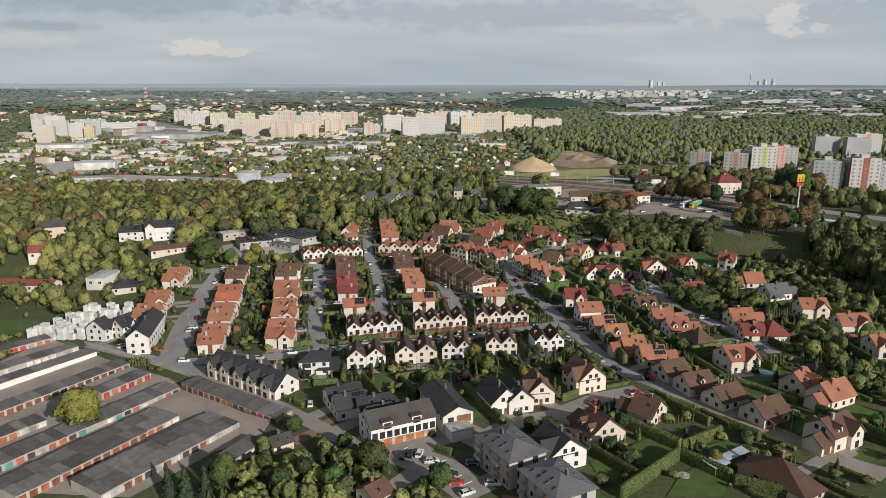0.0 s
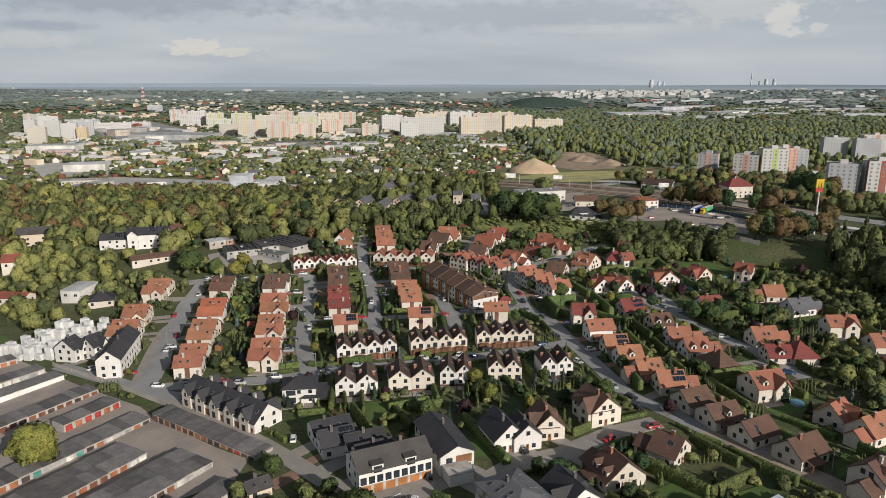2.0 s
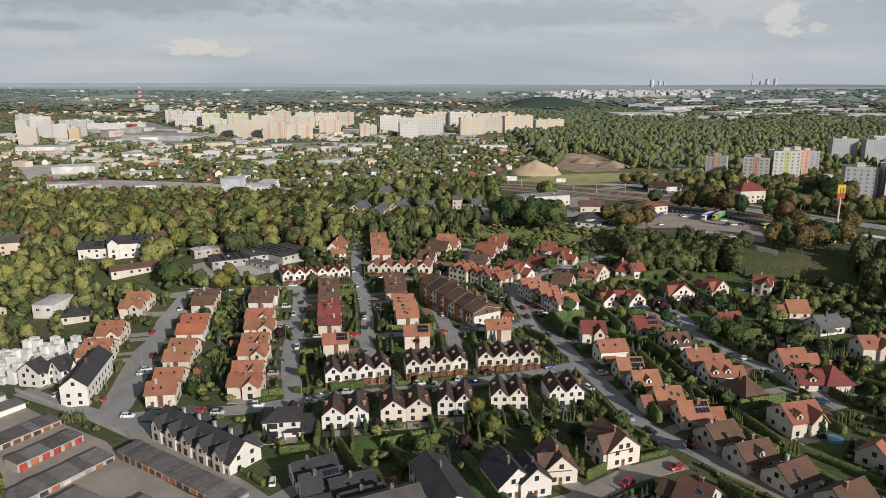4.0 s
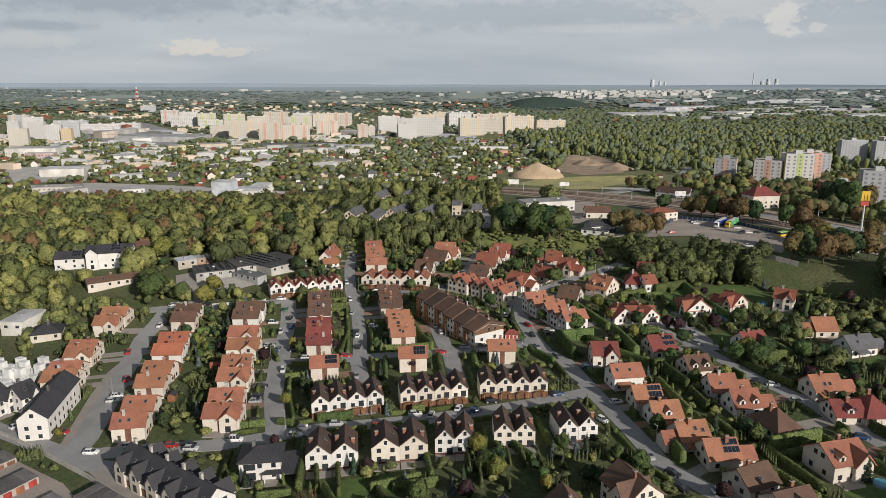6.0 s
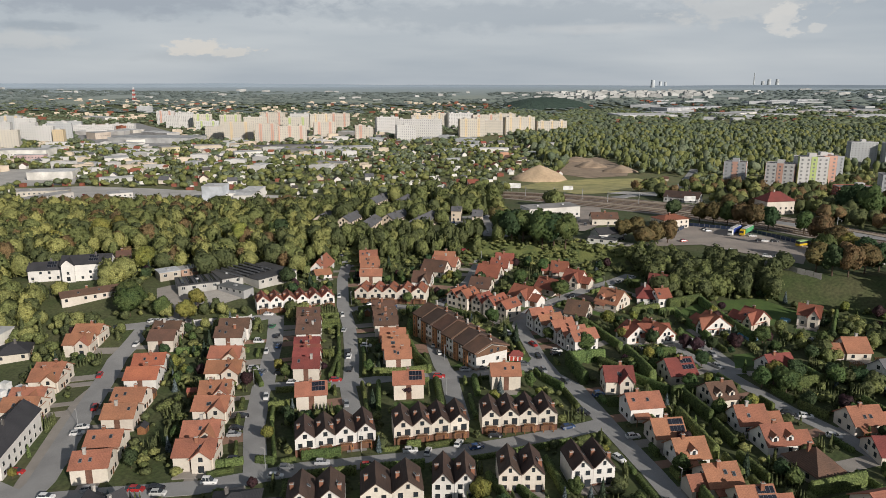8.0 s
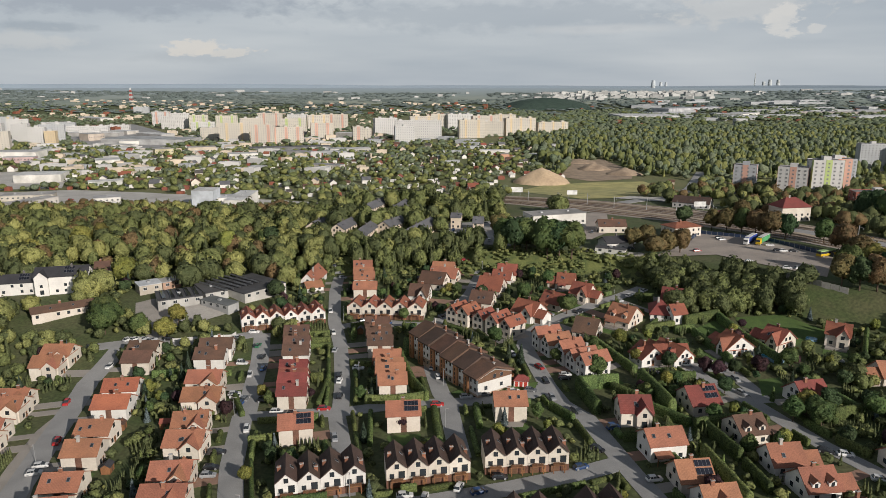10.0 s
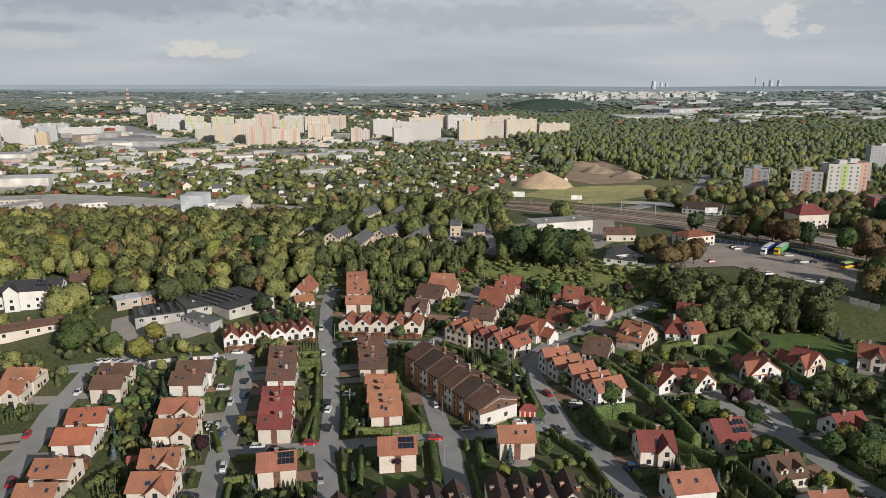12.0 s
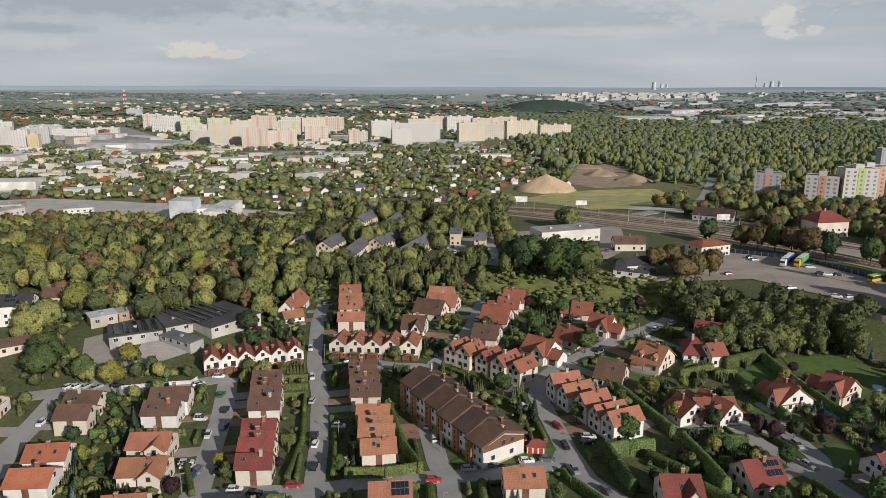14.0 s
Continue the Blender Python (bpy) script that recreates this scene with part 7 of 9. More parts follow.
hall(-179.0, 349.6, -3, 9.9, 16.0, 5.0, (0.66, 0.64, 0.6), (0.5, 0.5, 0.5), "white flat-roofed hall at the wood edge", name="hall")
hall(-347.0, 690.0, 15, 40.0, 14.0, 5.0, (0.5, 0.46, 0.4), (0.38, 0.37, 0.36), "beige flat-roofed commercial hall", name="hall")
hall(-314.2, 637.2, 70, 39.3, 12.0, 7.0, (0.46, 0.43, 0.4), (0.38, 0.37, 0.36), "grey-beige flat-roofed commercial hall", name="hall")
hall(-416.0, 832.0, 12, 44.7, 30.0, 8.0, (0.66, 0.64, 0.6), (0.62, 0.62, 0.62), "large white commercial hall with flat roof", False, name="hall")
hall(-335.0, 806.0, 26, 36.0, 14.0, 4.0, (0.55, 0.55, 0.53), (0.6, 0.6, 0.58), "pale petrol station canopy and shop", False, name="hall")
hall(-272.4, 672.5, 23, 20.4, 14.0, 5.0, (0.66, 0.64, 0.6), (0.42, 0.42, 0.43), "white car repair hall with flat roof", name="hall")
hall(-184.8, 655.0, -0, 17.0, 18.0, 13.0, (0.50, 0.53, 0.57), (0.55, 0.55, 0.55), "tall pale blue car wash hall", False, name="hall")
hall(-172.6, 666.6, 29, 24.1, 16.0, 6.0, (0.66, 0.64, 0.6), (0.45, 0.46, 0.48), "white commercial hall with flat roof", name="hall")
hall(-157.0, 656.5, 91, 51.0, 14.0, 8.0, (0.66, 0.64, 0.6), (0.6, 0.6, 0.6), "white commercial hall with pale roof", False, name="hall")
hall(-562.0, 1030.0, 6, 66.0, 34.0, 12.0, (0.66, 0.64, 0.6), (0.5, 0.5, 0.5), "long white school building with flat roof", name="hall")
hall(-543.0, 1008.0, 12, 36.0, 16.0, 7.0, (0.5, 0.36, 0.36), (0.5, 0.5, 0.5), "white and red school wing with flat roof", name="hall")
hall(-474.1, 1258.0, -8, 143.2, 60.0, 8.0, (0.42, 0.42, 0.42), (0.36, 0.37, 0.38), "wide grey shopping hall with flat roof", False, name="hall")
hall(-597.2, 1307.9, 54, 28.1, 30.0, 11.0, (0.55, 0.47, 0.4), (0.4, 0.4, 0.4), "beige office building with flat roof", name="hall")
hall(-413.6, 973.2, 27, 27.8, 30.0, 8.0, (0.66, 0.64, 0.6), (0.55, 0.55, 0.55), "white low office building with flat roof", name="hall")
hall(-341.1, 1105.7, 24, 38.3, 20.0, 10.0, (0.52, 0.45, 0.36), (0.4, 0.38, 0.36), "beige flat-roofed building among trees", name="hall")
hall(-395.4, 1100.5, 37, 25.4, 20.0, 8.0, (0.5, 0.45, 0.3), (0.4, 0.38, 0.36), "yellowish flat-roofed building among trees", name="hall")
hall(-267.0, 1052.1, 22, 37.8, 20.0, 7.0, (0.66, 0.64, 0.6), (0.5, 0.5, 0.5), "white low building with flat roof", name="hall")
hall(-224.1, 1153.7, 16, 118.0, 20.0, 5.0, (0.2, 0.2, 0.2), (0.14, 0.14, 0.15), "long dark flat-roofed hall", False, name="hall")
hall(-131.1, 1122.8, 15, 58.4, 25.0, 6.0, (0.5, 0.48, 0.45), (0.5, 0.5, 0.5), "grey flat-roofed hall among trees", name="hall")
hall(87.2, 1033.9, -0, 11.5, 16.0, 8.0, (0.55, 0.3, 0.2), (0.4, 0.35, 0.3), "orange brick building with flat roof", name="hall")
hall(176.3, 1155.2, -0, 14.6, 16.0, 8.0, (0.66, 0.64, 0.6), (0.5, 0.5, 0.5), "white cube-shaped house with flat roof", name="hall")
hall(566.5, 2066.2, -0, 156.5, 150.0, 10.0, (0.55, 0.55, 0.55), (0.6, 0.6, 0.6), "huge pale logistics hall with flat roof", False, name="hall")
hall(702.0, 1744.1, -0, 26.6, 20.0, 14.0, (0.5, 0.5, 0.5), (0.5, 0.5, 0.5), "grey office block at the wood", name="hall")
hall(862.6, 2504.5, 38, 372.2, 60.0, 9.0, (0.45, 0.45, 0.47), (0.4, 0.42, 0.45), "grey industrial hall with flat roof", False, name="hall")
hall(870.0, 2139.1, 51, 166.0, 60.0, 12.0, (0.66, 0.64, 0.6), (0.5, 0.5, 0.5), "white industrial hall with flat roof", False, name="hall")
hall(1230.7, 2265.8, -11, 240.3, 30.0, 7.0, (0.45, 0.4, 0.38), (0.45, 0.43, 0.42), "long low industrial hall", False, name="hall")
hall(-626.6, 1383.6, -0, 91.1, 24.0, 7.0, (0.38, 0.37, 0.36), (0.62, 0.62, 0.62), "low flat-roofed commercial building of the town", False, name="hall")
hall(-903.0, 1944.3, -43, 149.8, 30.0, 8.0, (0.66, 0.64, 0.6), (0.62, 0.62, 0.62), "low flat-roofed commercial building of the town", False, name="hall")
hall(-600.9, 1437.8, -32, 57.3, 24.0, 6.0, (0.5, 0.47, 0.43), (0.62, 0.62, 0.62), "low flat-roofed commercial building of the town", False, name="hall")
hall(-500.3, 1232.9, 19, 29.1, 20.0, 6.0, (0.66, 0.64, 0.6), (0.62, 0.62, 0.62), "low flat-roofed commercial building of the town", False, name="hall")
hall(-513.9, 1369.4, -37, 83.9, 26.0, 6.0, (0.38, 0.37, 0.36), (0.62, 0.62, 0.62), "low flat-roofed commercial building of the town", False, name="hall")
hall(-487.7, 1186.9, -14, 36.2, 16.0, 5.0, (0.66, 0.64, 0.6), (0.5, 0.5, 0.5), "low flat-roofed commercial building of the town", False, name="hall")
hall(-426.7, 1141.2, -0, 30.0, 16.0, 5.0, (0.5, 0.47, 0.43), (0.3, 0.3, 0.31), "low flat-roofed commercial building of the town", False, name="hall")
hall(-873.0, 1703.6, 26, 59.9, 20.0, 8.0, (0.38, 0.37, 0.36), (0.62, 0.62, 0.62), "low flat-roofed commercial building of the town", False, name="hall")
hall(-346.4, 1100.3, -0, 33.0, 16.0, 6.0, (0.38, 0.37, 0.36), (0.62, 0.62, 0.62), "low flat-roofed commercial building of the town", False, name="hall")
hall(-205.5, 1096.5, -21, 62.5, 14.0, 5.0, (0.38, 0.37, 0.36), (0.3, 0.3, 0.31), "low flat-roofed commercial building of the town", False, name="hall")
hall(-134.1, 942.8, -19, 39.1, 14.0, 5.0, (0.5, 0.47, 0.43), (0.3, 0.3, 0.31), "low flat-roofed commercial building of the town", False, name="hall")
hall(-163.8, 1374.0, -17, 45.3, 20.0, 7.0, (0.38, 0.37, 0.36), (0.62, 0.62, 0.62), "low flat-roofed commercial building of the town", False, name="hall")
hall(145.1, 1055.7, -18, 47.7, 14.0, 5.0, (0.38, 0.37, 0.36), (0.5, 0.5, 0.5), "low flat-roofed commercial building of the town", False, name="hall")
hall(79.0, 1098.6, -0, 41.3, 14.0, 6.0, (0.66, 0.64, 0.6), (0.62, 0.62, 0.62), "low flat-roofed commercial building of the town", False, name="hall")
hall(186.2, 542.6, -17, 14.0, 5.0, 3.0, (0.42, 0.12, 0.1), (0.3, 0.09, 0.08), "dark red railway shed with flat roof", name="shed")
hall(229.0, 388.0, -50, 24.0, 5.0, 4.2, (0.62, 0.62, 0.60), (0.66, 0.66, 0.65), "low white restaurant pavilion with a flat roof", name="pavilion")
roof_array(-118.0, 393.5, -123.8, 404.8, -103.0, 401.0, 3.95)
roof_array(-92.5, 402.5, -110.0, 416.5, -80.0, 418.5, 3.95)
flats(295, 568, -12, 30, 14, 4, "brick", None, True)

# ---- hedges ----
hedge([(82.1, 365.6), (94.9, 369.7)], 3.5, 2.0)
hedge([(100.0, 372.8), (116.2, 378.8)], 4.0, 2.0)
hedge([(115.4, 377.0), (117.3, 356.3), (120.8, 335.8)], 3.5, 1.8)
hedge([(100.6, 363.6), (104.8, 337.7)], 3.0, 1.6)
hedge([(69.4, 325.2), (71.2, 313.0), (72.4, 301.6)], 5.0, 2.2)
hedge([(77.1, 325.3), (87.5, 324.7)], 3.5, 1.8)
hedge([(47.6, 320.6), (48.9, 311.5), (49.9, 302.7)], 5.0, 2.0)
hedge([(47.6, 320.6), (53.9, 322.2), (61.2, 322.7)], 4.5, 2.0)
hedge([(-51.0, 373.2), (-42.5, 373.5)], 2.0, 1.5)
hedge([(-49.6, 366.7), (-41.3, 367.0)], 2.0, 1.5)
hedge([(-48.3, 360.8), (-40.3, 361.5)], 2.0, 1.5)
hedge([(-30.6, 345.6), (-23.1, 343.5)], 2.0, 1.3)
hedge([(-12.6, 349.7), (-7.1, 327.0), (-2.1, 315.6)], 3.5, 1.5)
hedge([(-22.1, 315.3), (-11.6, 314.7), (-2.8, 316.7)], 3.0, 1.3)
hedge([(60.1, 359.9), (69.3, 331.8)], 3.0, 1.8)
hedge([(69.7, 197.4), (77.6, 183.8)], 3.0, 1.3)
hedge([(42.9, 148.7), (62.9, 166.4)], 3.6, 1.5)
hedge([(63.6, 166.3), (72.4, 155.1)], 3.4, 1.5)
hedge([(72.5, 153.8), (82.7, 147.8)], 3.0, 1.4)
hedge([(65.0, 170.4), (78.6, 178.1)], 3.2, 1.4)
hedge([(40.7, 170.2), (49.2, 156.7)], 3.0, 1.5)
hedge([(51.6, 186.7), (65.0, 170.4)], 3.5, 1.6)
hedge([(136.3, 252.0), (144.9, 240.1)], 3.5, 2.0)
hedge([(82.6, 181.5), (88.4, 174.6)], 3.0, 1.4)
hedge([(7.2, 213.4), (17.7, 187.9)], 3.0, 1.8)
hedge([(-14.2, 220.7), (-8.5, 208.3)], 2.5, 1.5)
hedge([(-10.8, 221.4), (0.6, 223.9)], 2.5, 1.5)
hedge([(14.0, 248.1), (18.2, 236.1)], 2.5, 1.4)
hedge([(29.9, 254.7), (32.6, 238.0)], 2.5, 1.4)
hedge([(21.1, 241.9), (26.2, 232.8)], 2.5, 1.4)
hedge([(-68.7, 256.9), (-57.0, 257.7), (-52.1, 258.8)], 2.0, 1.6)
hedge([(-48.8, 259.3), (-43.4, 258.3)], 2.0, 1.5)
hedge([(-53.1, 290.6), (-46.4, 291.5)], 3.0, 1.6)
hedge([(-32.0, 233.0), (-29.6, 221.1)], 2.5, 1.0)
hedge([(-26.2, 232.7), (-24.0, 219.6)], 2.5, 1.0)
hedge([(-16.5, 221.7), (-3.8, 226.2)], 2.5, 1.4)
hedge([(-3.4, 240.2), (-0.9, 226.0)], 2.5, 1.2)
hedge([(61.1, 289.8), (64.9, 271.6)], 2.5, 1.4)
hedge([(58.4, 319.7), (66.1, 310.4)], 3.0, 1.8)
hedge([(66.8, 304.8), (75.0, 293.8)], 3.0, 1.5)
hedge([(83.9, 242.5), (81.1, 254.6)], 2.5, 1.4)
hedge([(-100.6, 339.2), (-91.9, 340.2)], 2.5, 1.6)
hedge([(-89.3, 340.1), (-72.2, 339.4)], 2.0, 1.3)
hedge([(-59.7, 308.2), (-65.9, 321.7)], 2.0, 1.4)
hedge([(-145.8, 347.4), (-131.1, 336.2)], 2.0, 1.4)

# ---- single trees ----
tree("yellow", -110.0, 190.5, 15.0, 1.12)
tree("green", -18.6, 164.0, 9.0, 1.15)
tree("green", -27.5, 174.6, 6.0)
tree("green", -44.0, 185.2, 6.0)
tree("green", -0.6, 154.0, 8.0)
tree("fir", -69.1, 154.8, 9.0, 1.15)
tree("fir", -64.7, 154.6, 9.0, 1.15)
tree("fir", -59.6, 154.3, 9.0, 1.15)
tree("green", -56.1, 159.2, 9.0, 1.15)
tree("green", -47.1, 164.1, 6.0)
tree("dark", -36.0, 160.8, 7.0)
tree("green", -27.7, 155.3, 7.0)
tree("dark", -40.7, 155.9, 7.0)
tree("fir", 7.1, 224.5, 5.0)
tree("blue", -7.7, 223.1, 5.0)
tree("blue", 4.3, 219.4, 5.0)
tree("purple", 69.0, 213.3, 5.0)
tree("purple", 46.7, 214.8, 5.0)
tree("yellow", 11.6, 236.8, 7.0)
tree("purple", -39.3, 274.2, 5.0)
tree("yellow", -48.3, 270.7, 5.0)
tree("blue", -15.4, 262.9, 5.0)
tree("purple", -18.1, 230.9, 4.0)
tree("yellow", 15.8, 225.2, 7.0)
tree("green", 13.1, 228.0, 7.0)
tree("green", 111.7, 291.1, 8.0)
tree("green", 129.3, 294.9, 8.0)
tree("dark", 137.0, 294.3, 7.0)
tree("fir", 107.1, 220.6, 8.0)
tree("purple", 110.9, 330.6, 6.0)
tree("purple", 123.9, 332.7, 6.0)
tree("dark", 132.9, 316.8, 6.0)
tree("dark", 102.1, 328.2, 6.0)
tree("blue", -74.8, 264.6, 6.0)
tree("dark", -72.7, 410.8, 9.0, 1.15)
tree("green", -70.0, 431.5, 9.0, 1.15)
tree("dark", -66.8, 396.2, 7.0)
tree("yellow", -105.6, 379.4, 9.0, 1.15)
tree("green", -138.1, 383.9, 11.0, 1.15)
tree("green", -132.1, 380.0, 10.0, 1.15)
tree("dark", -138.1, 380.1, 9.0, 1.15)
tree("yellow", -107.2, 368.8, 5.0)
tree("yellow", -56.5, 321.1, 5.0)
tree("green", -23.9, 318.1, 5.0)
tree("green", -13.1, 385.7, 6.0)
tree("yellow", -24.1, 393.6, 5.0)
tree("yellow", 14.3, 383.8, 6.0)
tree("green", 23.2, 358.4, 8.0)
tree("fir", 31.1, 342.0, 8.0)
tree("green", 43.7, 341.3, 6.0)
tree("purple", 23.8, 328.3, 6.0)
tree("green", 55.7, 388.0, 9.0, 1.15)
tree("yellow", 72.9, 407.8, 5.0)
tree("yellow", 71.8, 339.6, 6.0)
tree("dark", 81.8, 334.2, 7.0)
tree("purple", 92.8, 330.5, 6.0)
tree("purple", 96.1, 327.2, 6.0)
tree("purple", 111.4, 329.4, 6.0)
tree("green", 122.4, 331.9, 8.0)
tree("thuja", 105.8, 308.5, 5.0)
tree("dark", 21.0, 408.9, 7.0)
tree("green", 53.7, 425.0, 8.0)
tree("green", 39.7, 407.5, 8.0)
tree("green", 55.8, 329.5, 8.0)
tree("yellow", 69.8, 355.5, 7.0)
tree("autumn", 103.1, 461.7, 12.2, 1.15)
tree("autumn", 109.4, 461.1, 13.5, 0.95)
tree("autumn", 108.2, 442.1, 12.2, 1.15)
tree("autumn", 115.8, 446.0, 13.5, 0.95)
tree("autumn", 123.6, 450.0, 13.5, 0.95)
tree("autumn", 159.5, 501.9, 13.5, 0.95)
tree("autumn", 166.3, 497.3, 14.9, 0.95)
tree("green", 172.9, 492.8, 14.9, 0.95)
tree("autumn", 177.6, 485.1, 16.2, 0.95)
tree("autumn", 182.2, 477.6, 16.2, 0.95)
tree("dark", 188.9, 474.7, 14.9, 0.95)
tree("green", 203.4, 462.7, 13.5, 0.95)
tree("autumn", 201.5, 442.8, 16.2, 0.95)
tree("autumn", 203.2, 429.8, 13.0, 1.15)
tree("yellow", 198.8, 412.1, 12.0, 1.15)
tree("dark", 200.4, 401.0, 12.0, 1.15)
tree("autumn", 191.6, 535.9, 12.2, 1.15)
tree("dark", 149.6, 521.3, 12.2, 1.15)
tree("green", 36.7, 467.5, 17.6, 0.95)
tree("dark", 40.9, 462.2, 18.9, 0.95)
tree("green", 47.3, 462.7, 18.9, 0.95)
tree("green", 57.1, 454.2, 21.6, 0.95)
tree("dark", 63.1, 452.9, 20.2, 0.95)
tree("green", 68.9, 451.4, 20.2, 0.95)
tree("autumn", 35.3, 490.8, 16.2, 0.95)
tree("yellow", -113.2, 478.3, 16.0, 0.95)
tree("green", -96.9, 492.8, 15.0, 0.95)
tree("dark", -93.3, 491.9, 15.0, 0.95)
tree("yellow", -148.2, 428.3, 13.0, 1.15)
tree("yellow", -202.3, 493.3, 16.0, 0.95)
tree("yellow", -194.0, 501.0, 15.0, 0.95)
tree("yellow", -217.7, 471.5, 13.0, 1.15)
tree("green", -132.8, 372.4, 13.0, 1.15)
tree("yellow", -106.3, 366.5, 10.0, 1.15)
tree("green", -117.9, 371.9, 9.0, 1.15)
tree("green", 105.5, 295.1, 8.0)
tree("yellow", 111.3, 298.9, 8.0)
tree("green", 111.7, 293.5, 9.0, 1.15)
tree("dark", 118.6, 299.9, 8.0)
tree("green", 82.9, 296.3, 6.0)
tree("dark", 93.5, 314.9, 6.0)
tree("purple", -8.9, 297.2, 6.0)
tree("blue", 21.3, 298.3, 6.0)
tree("fir", -20.4, 321.5, 6.0)
tree("fir", -11.9, 319.4, 5.0)
tree("fir", -8.7, 320.8, 5.0)
tree("fir", -87.6, 333.7, 8.0)
tree("fir", -88.3, 342.0, 8.0)
tree("purple", -84.0, 318.8, 5.0)
tree("fir", -89.1, 348.9, 7.0)
tree("blue", -85.9, 361.4, 7.0)
tree("dark", -103.8, 336.2, 6.0)
tree("autumn", 169.3, 385.9, 15.0, 0.95)
tree("dark", 174.6, 381.9, 15.0, 0.95)
tree("autumn", 180.2, 379.2, 16.0, 0.95)
tree("autumn", 188.6, 381.7, 15.0, 0.95)
tree("green", 181.5, 402.7, 14.0, 0.95)
tree("dark", 197.0, 385.0, 14.0, 0.95)
tree("autumn", 204.6, 384.7, 15.0, 0.95)
tree("autumn", 227.1, 418.6, 14.0, 0.95)
tree("dark", 262.7, 513.1, 21.6, 0.95)
tree("green", 264.2, 503.4, 21.6, 0.95)
tree("dark", 257.7, 517.1, 20.2, 0.95)
tree("autumn", 276.6, 509.1, 18.9, 0.95)

# ---- cars ----
car(10.6, 316.8, 5, "silver")
car(16.4, 318.1, 5, "grey")
car(26.2, 319.8, 5, "white")
car(31.8, 320.3, -10, "grey")
car(37.2, 337.7, -60, "red")
car(37.8, 326.9, -80, "black")
car(28.9, 349.3, -60, "white")
car(45.2, 331.3, 0, "white")
car(44.4, 328.6, 0, "black")
car(-0.2, 339.9, 60, "white")
car(1.2, 332.8, 100, "white")
car(-1.7, 346.6, 80, "black")
car(-38.1, 357.6, 85, "silver")
car(-33.5, 336.3, 90, "black")
car(-32.7, 331.7, 88, "white")
car(-30.9, 320.1, 88, "black")
car(-62.8, 317.1, 80, "blue")
car(-65.6, 321.7, 0, "white")
car(-70.7, 347.4, -5, "white", True)
car(-68.5, 362.0, 85, "green")
car(-64.5, 352.7, 88, "black")
car(-61.8, 343.1, 88, "blue")
car(-55.7, 318.4, 0, "black")
car(-27.3, 341.4, 0, "white")
car(-22.5, 322.1, 0, "white")
car(-120.9, 366.9, 60, "white")
car(-118.2, 367.1, 60, "white")
car(-114.9, 367.0, 60, "silver")
car(-111.3, 366.3, 60, "silver")
car(87.0, 406.7, 45, "white")
car(80.8, 400.0, 20, "silver")
car(95.4, 412.5, 45, "white")
car(75.6, 331.4, 0, "black")
car(88.4, 336.4, 0, "white")
car(97.0, 339.2, 10, "black")
car(-73.1, 373.6, 0, "white")
car(-52.9, 461.5, 60, "grey")
car(-47.5, 448.7, 0, "silver")
car(15.1, 459.5, 0, "red")
car(74.6, 382.5, -20, "white")
car(48.3, 387.1, 0, "grey")
car(-49.5, 310.2, 0, "white")
car(-44.0, 308.4, 0, "black")
car(-41.5, 250.9, 3, "white")
car(-58.4, 249.2, 0, "white", True)
car(-76.3, 246.7, 0, "red")
car(-71.2, 247.0, 0, "black")
car(-69.9, 244.7, 0, "white")
car(-107.5, 277.7, 15, "white")
car(-107.8, 281.5, 15, "white")
car(-113.1, 256.7, 0, "red")
car(-129.7, 261.5, 60, "white")
car(-39.7, 255.2, 3, "grey")
car(-30.3, 257.2, 3, "silver")
car(6.9, 265.3, 70, "white")
car(17.5, 269.4, 0, "black")
car(45.4, 282.0, -45, "black")
car(56.4, 266.5, 10, "white")
car(52.7, 293.9, 20, "blue", True)
car(43.9, 304.9, -60, "grey")
car(49.5, 254.9, -60, "white")
car(60.7, 225.3, -45, "black")
car(60.6, 218.4, -45, "black")
car(70.4, 216.8, 10, "white")
car(109.9, 275.5, -15, "white")
car(111.6, 263.4, -20, "white")
car(105.6, 277.5, -30, "black")
car(117.7, 254.8, -5, "white")
car(118.2, 240.6, -20, "blue")
car(169.6, 343.1, 0, "white", True)
car(141.4, 335.7, 0, "white", True)
car(-60.2, 286.0, 10, "black")
car(-59.7, 278.0, 5, "black")
car(-59.3, 274.2, 5, "silver")
car(-55.0, 260.1, 5, "black")
car(-66.8, 323.9, 10, "white")
car(-62.1, 320.1, 80, "grey")
car(-17.6, 255.0, 5, "red")
car(-6.6, 262.3, 5, "white")
car(-1.7, 261.3, 80, "white")
car(11.8, 263.1, 20, "blue")
car(-42.8, 204.3, 100, "white")
car(-11.0, 171.1, 80, "black")
car(-8.9, 171.5, 80, "black")
car(-6.5, 171.7, 80, "white")
car(-3.1, 167.7, 10, "white")
car(1.8, 161.1, 0, "black")
car(3.2, 157.1, 0, "red")
car(6.0, 152.3, 30, "white")
car(7.9, 166.1, 0, "black")
car(12.6, 156.2, 0, "white")
car(-3.1, 183.2, 100, "black")
car(4.7, 186.6, 100, "black")
car(7.7, 186.7, 100, "white")
car(22.6, 194.5, 120, "black")
car(69.7, 216.9, 5, "white")
car(-98.1, 244.2, 0, "white")
car(36.6, 181.7, 130, "silver")
car(155.3, 475.8, 10, "silver")
car(155.3, 480.3, 10, "black")
car(149.4, 428.2, 10, "white")
car(172.5, 448.4, -10, "black")
car(174.9, 447.2, -10, "white")
car(179.2, 445.9, -10, "black")
car(173.9, 460.1, -10, "white")
car(161.1, 415.3, -20, "white")
car(165.8, 414.2, 10, "silver")
car(133.2, 452.0, 10, "red")
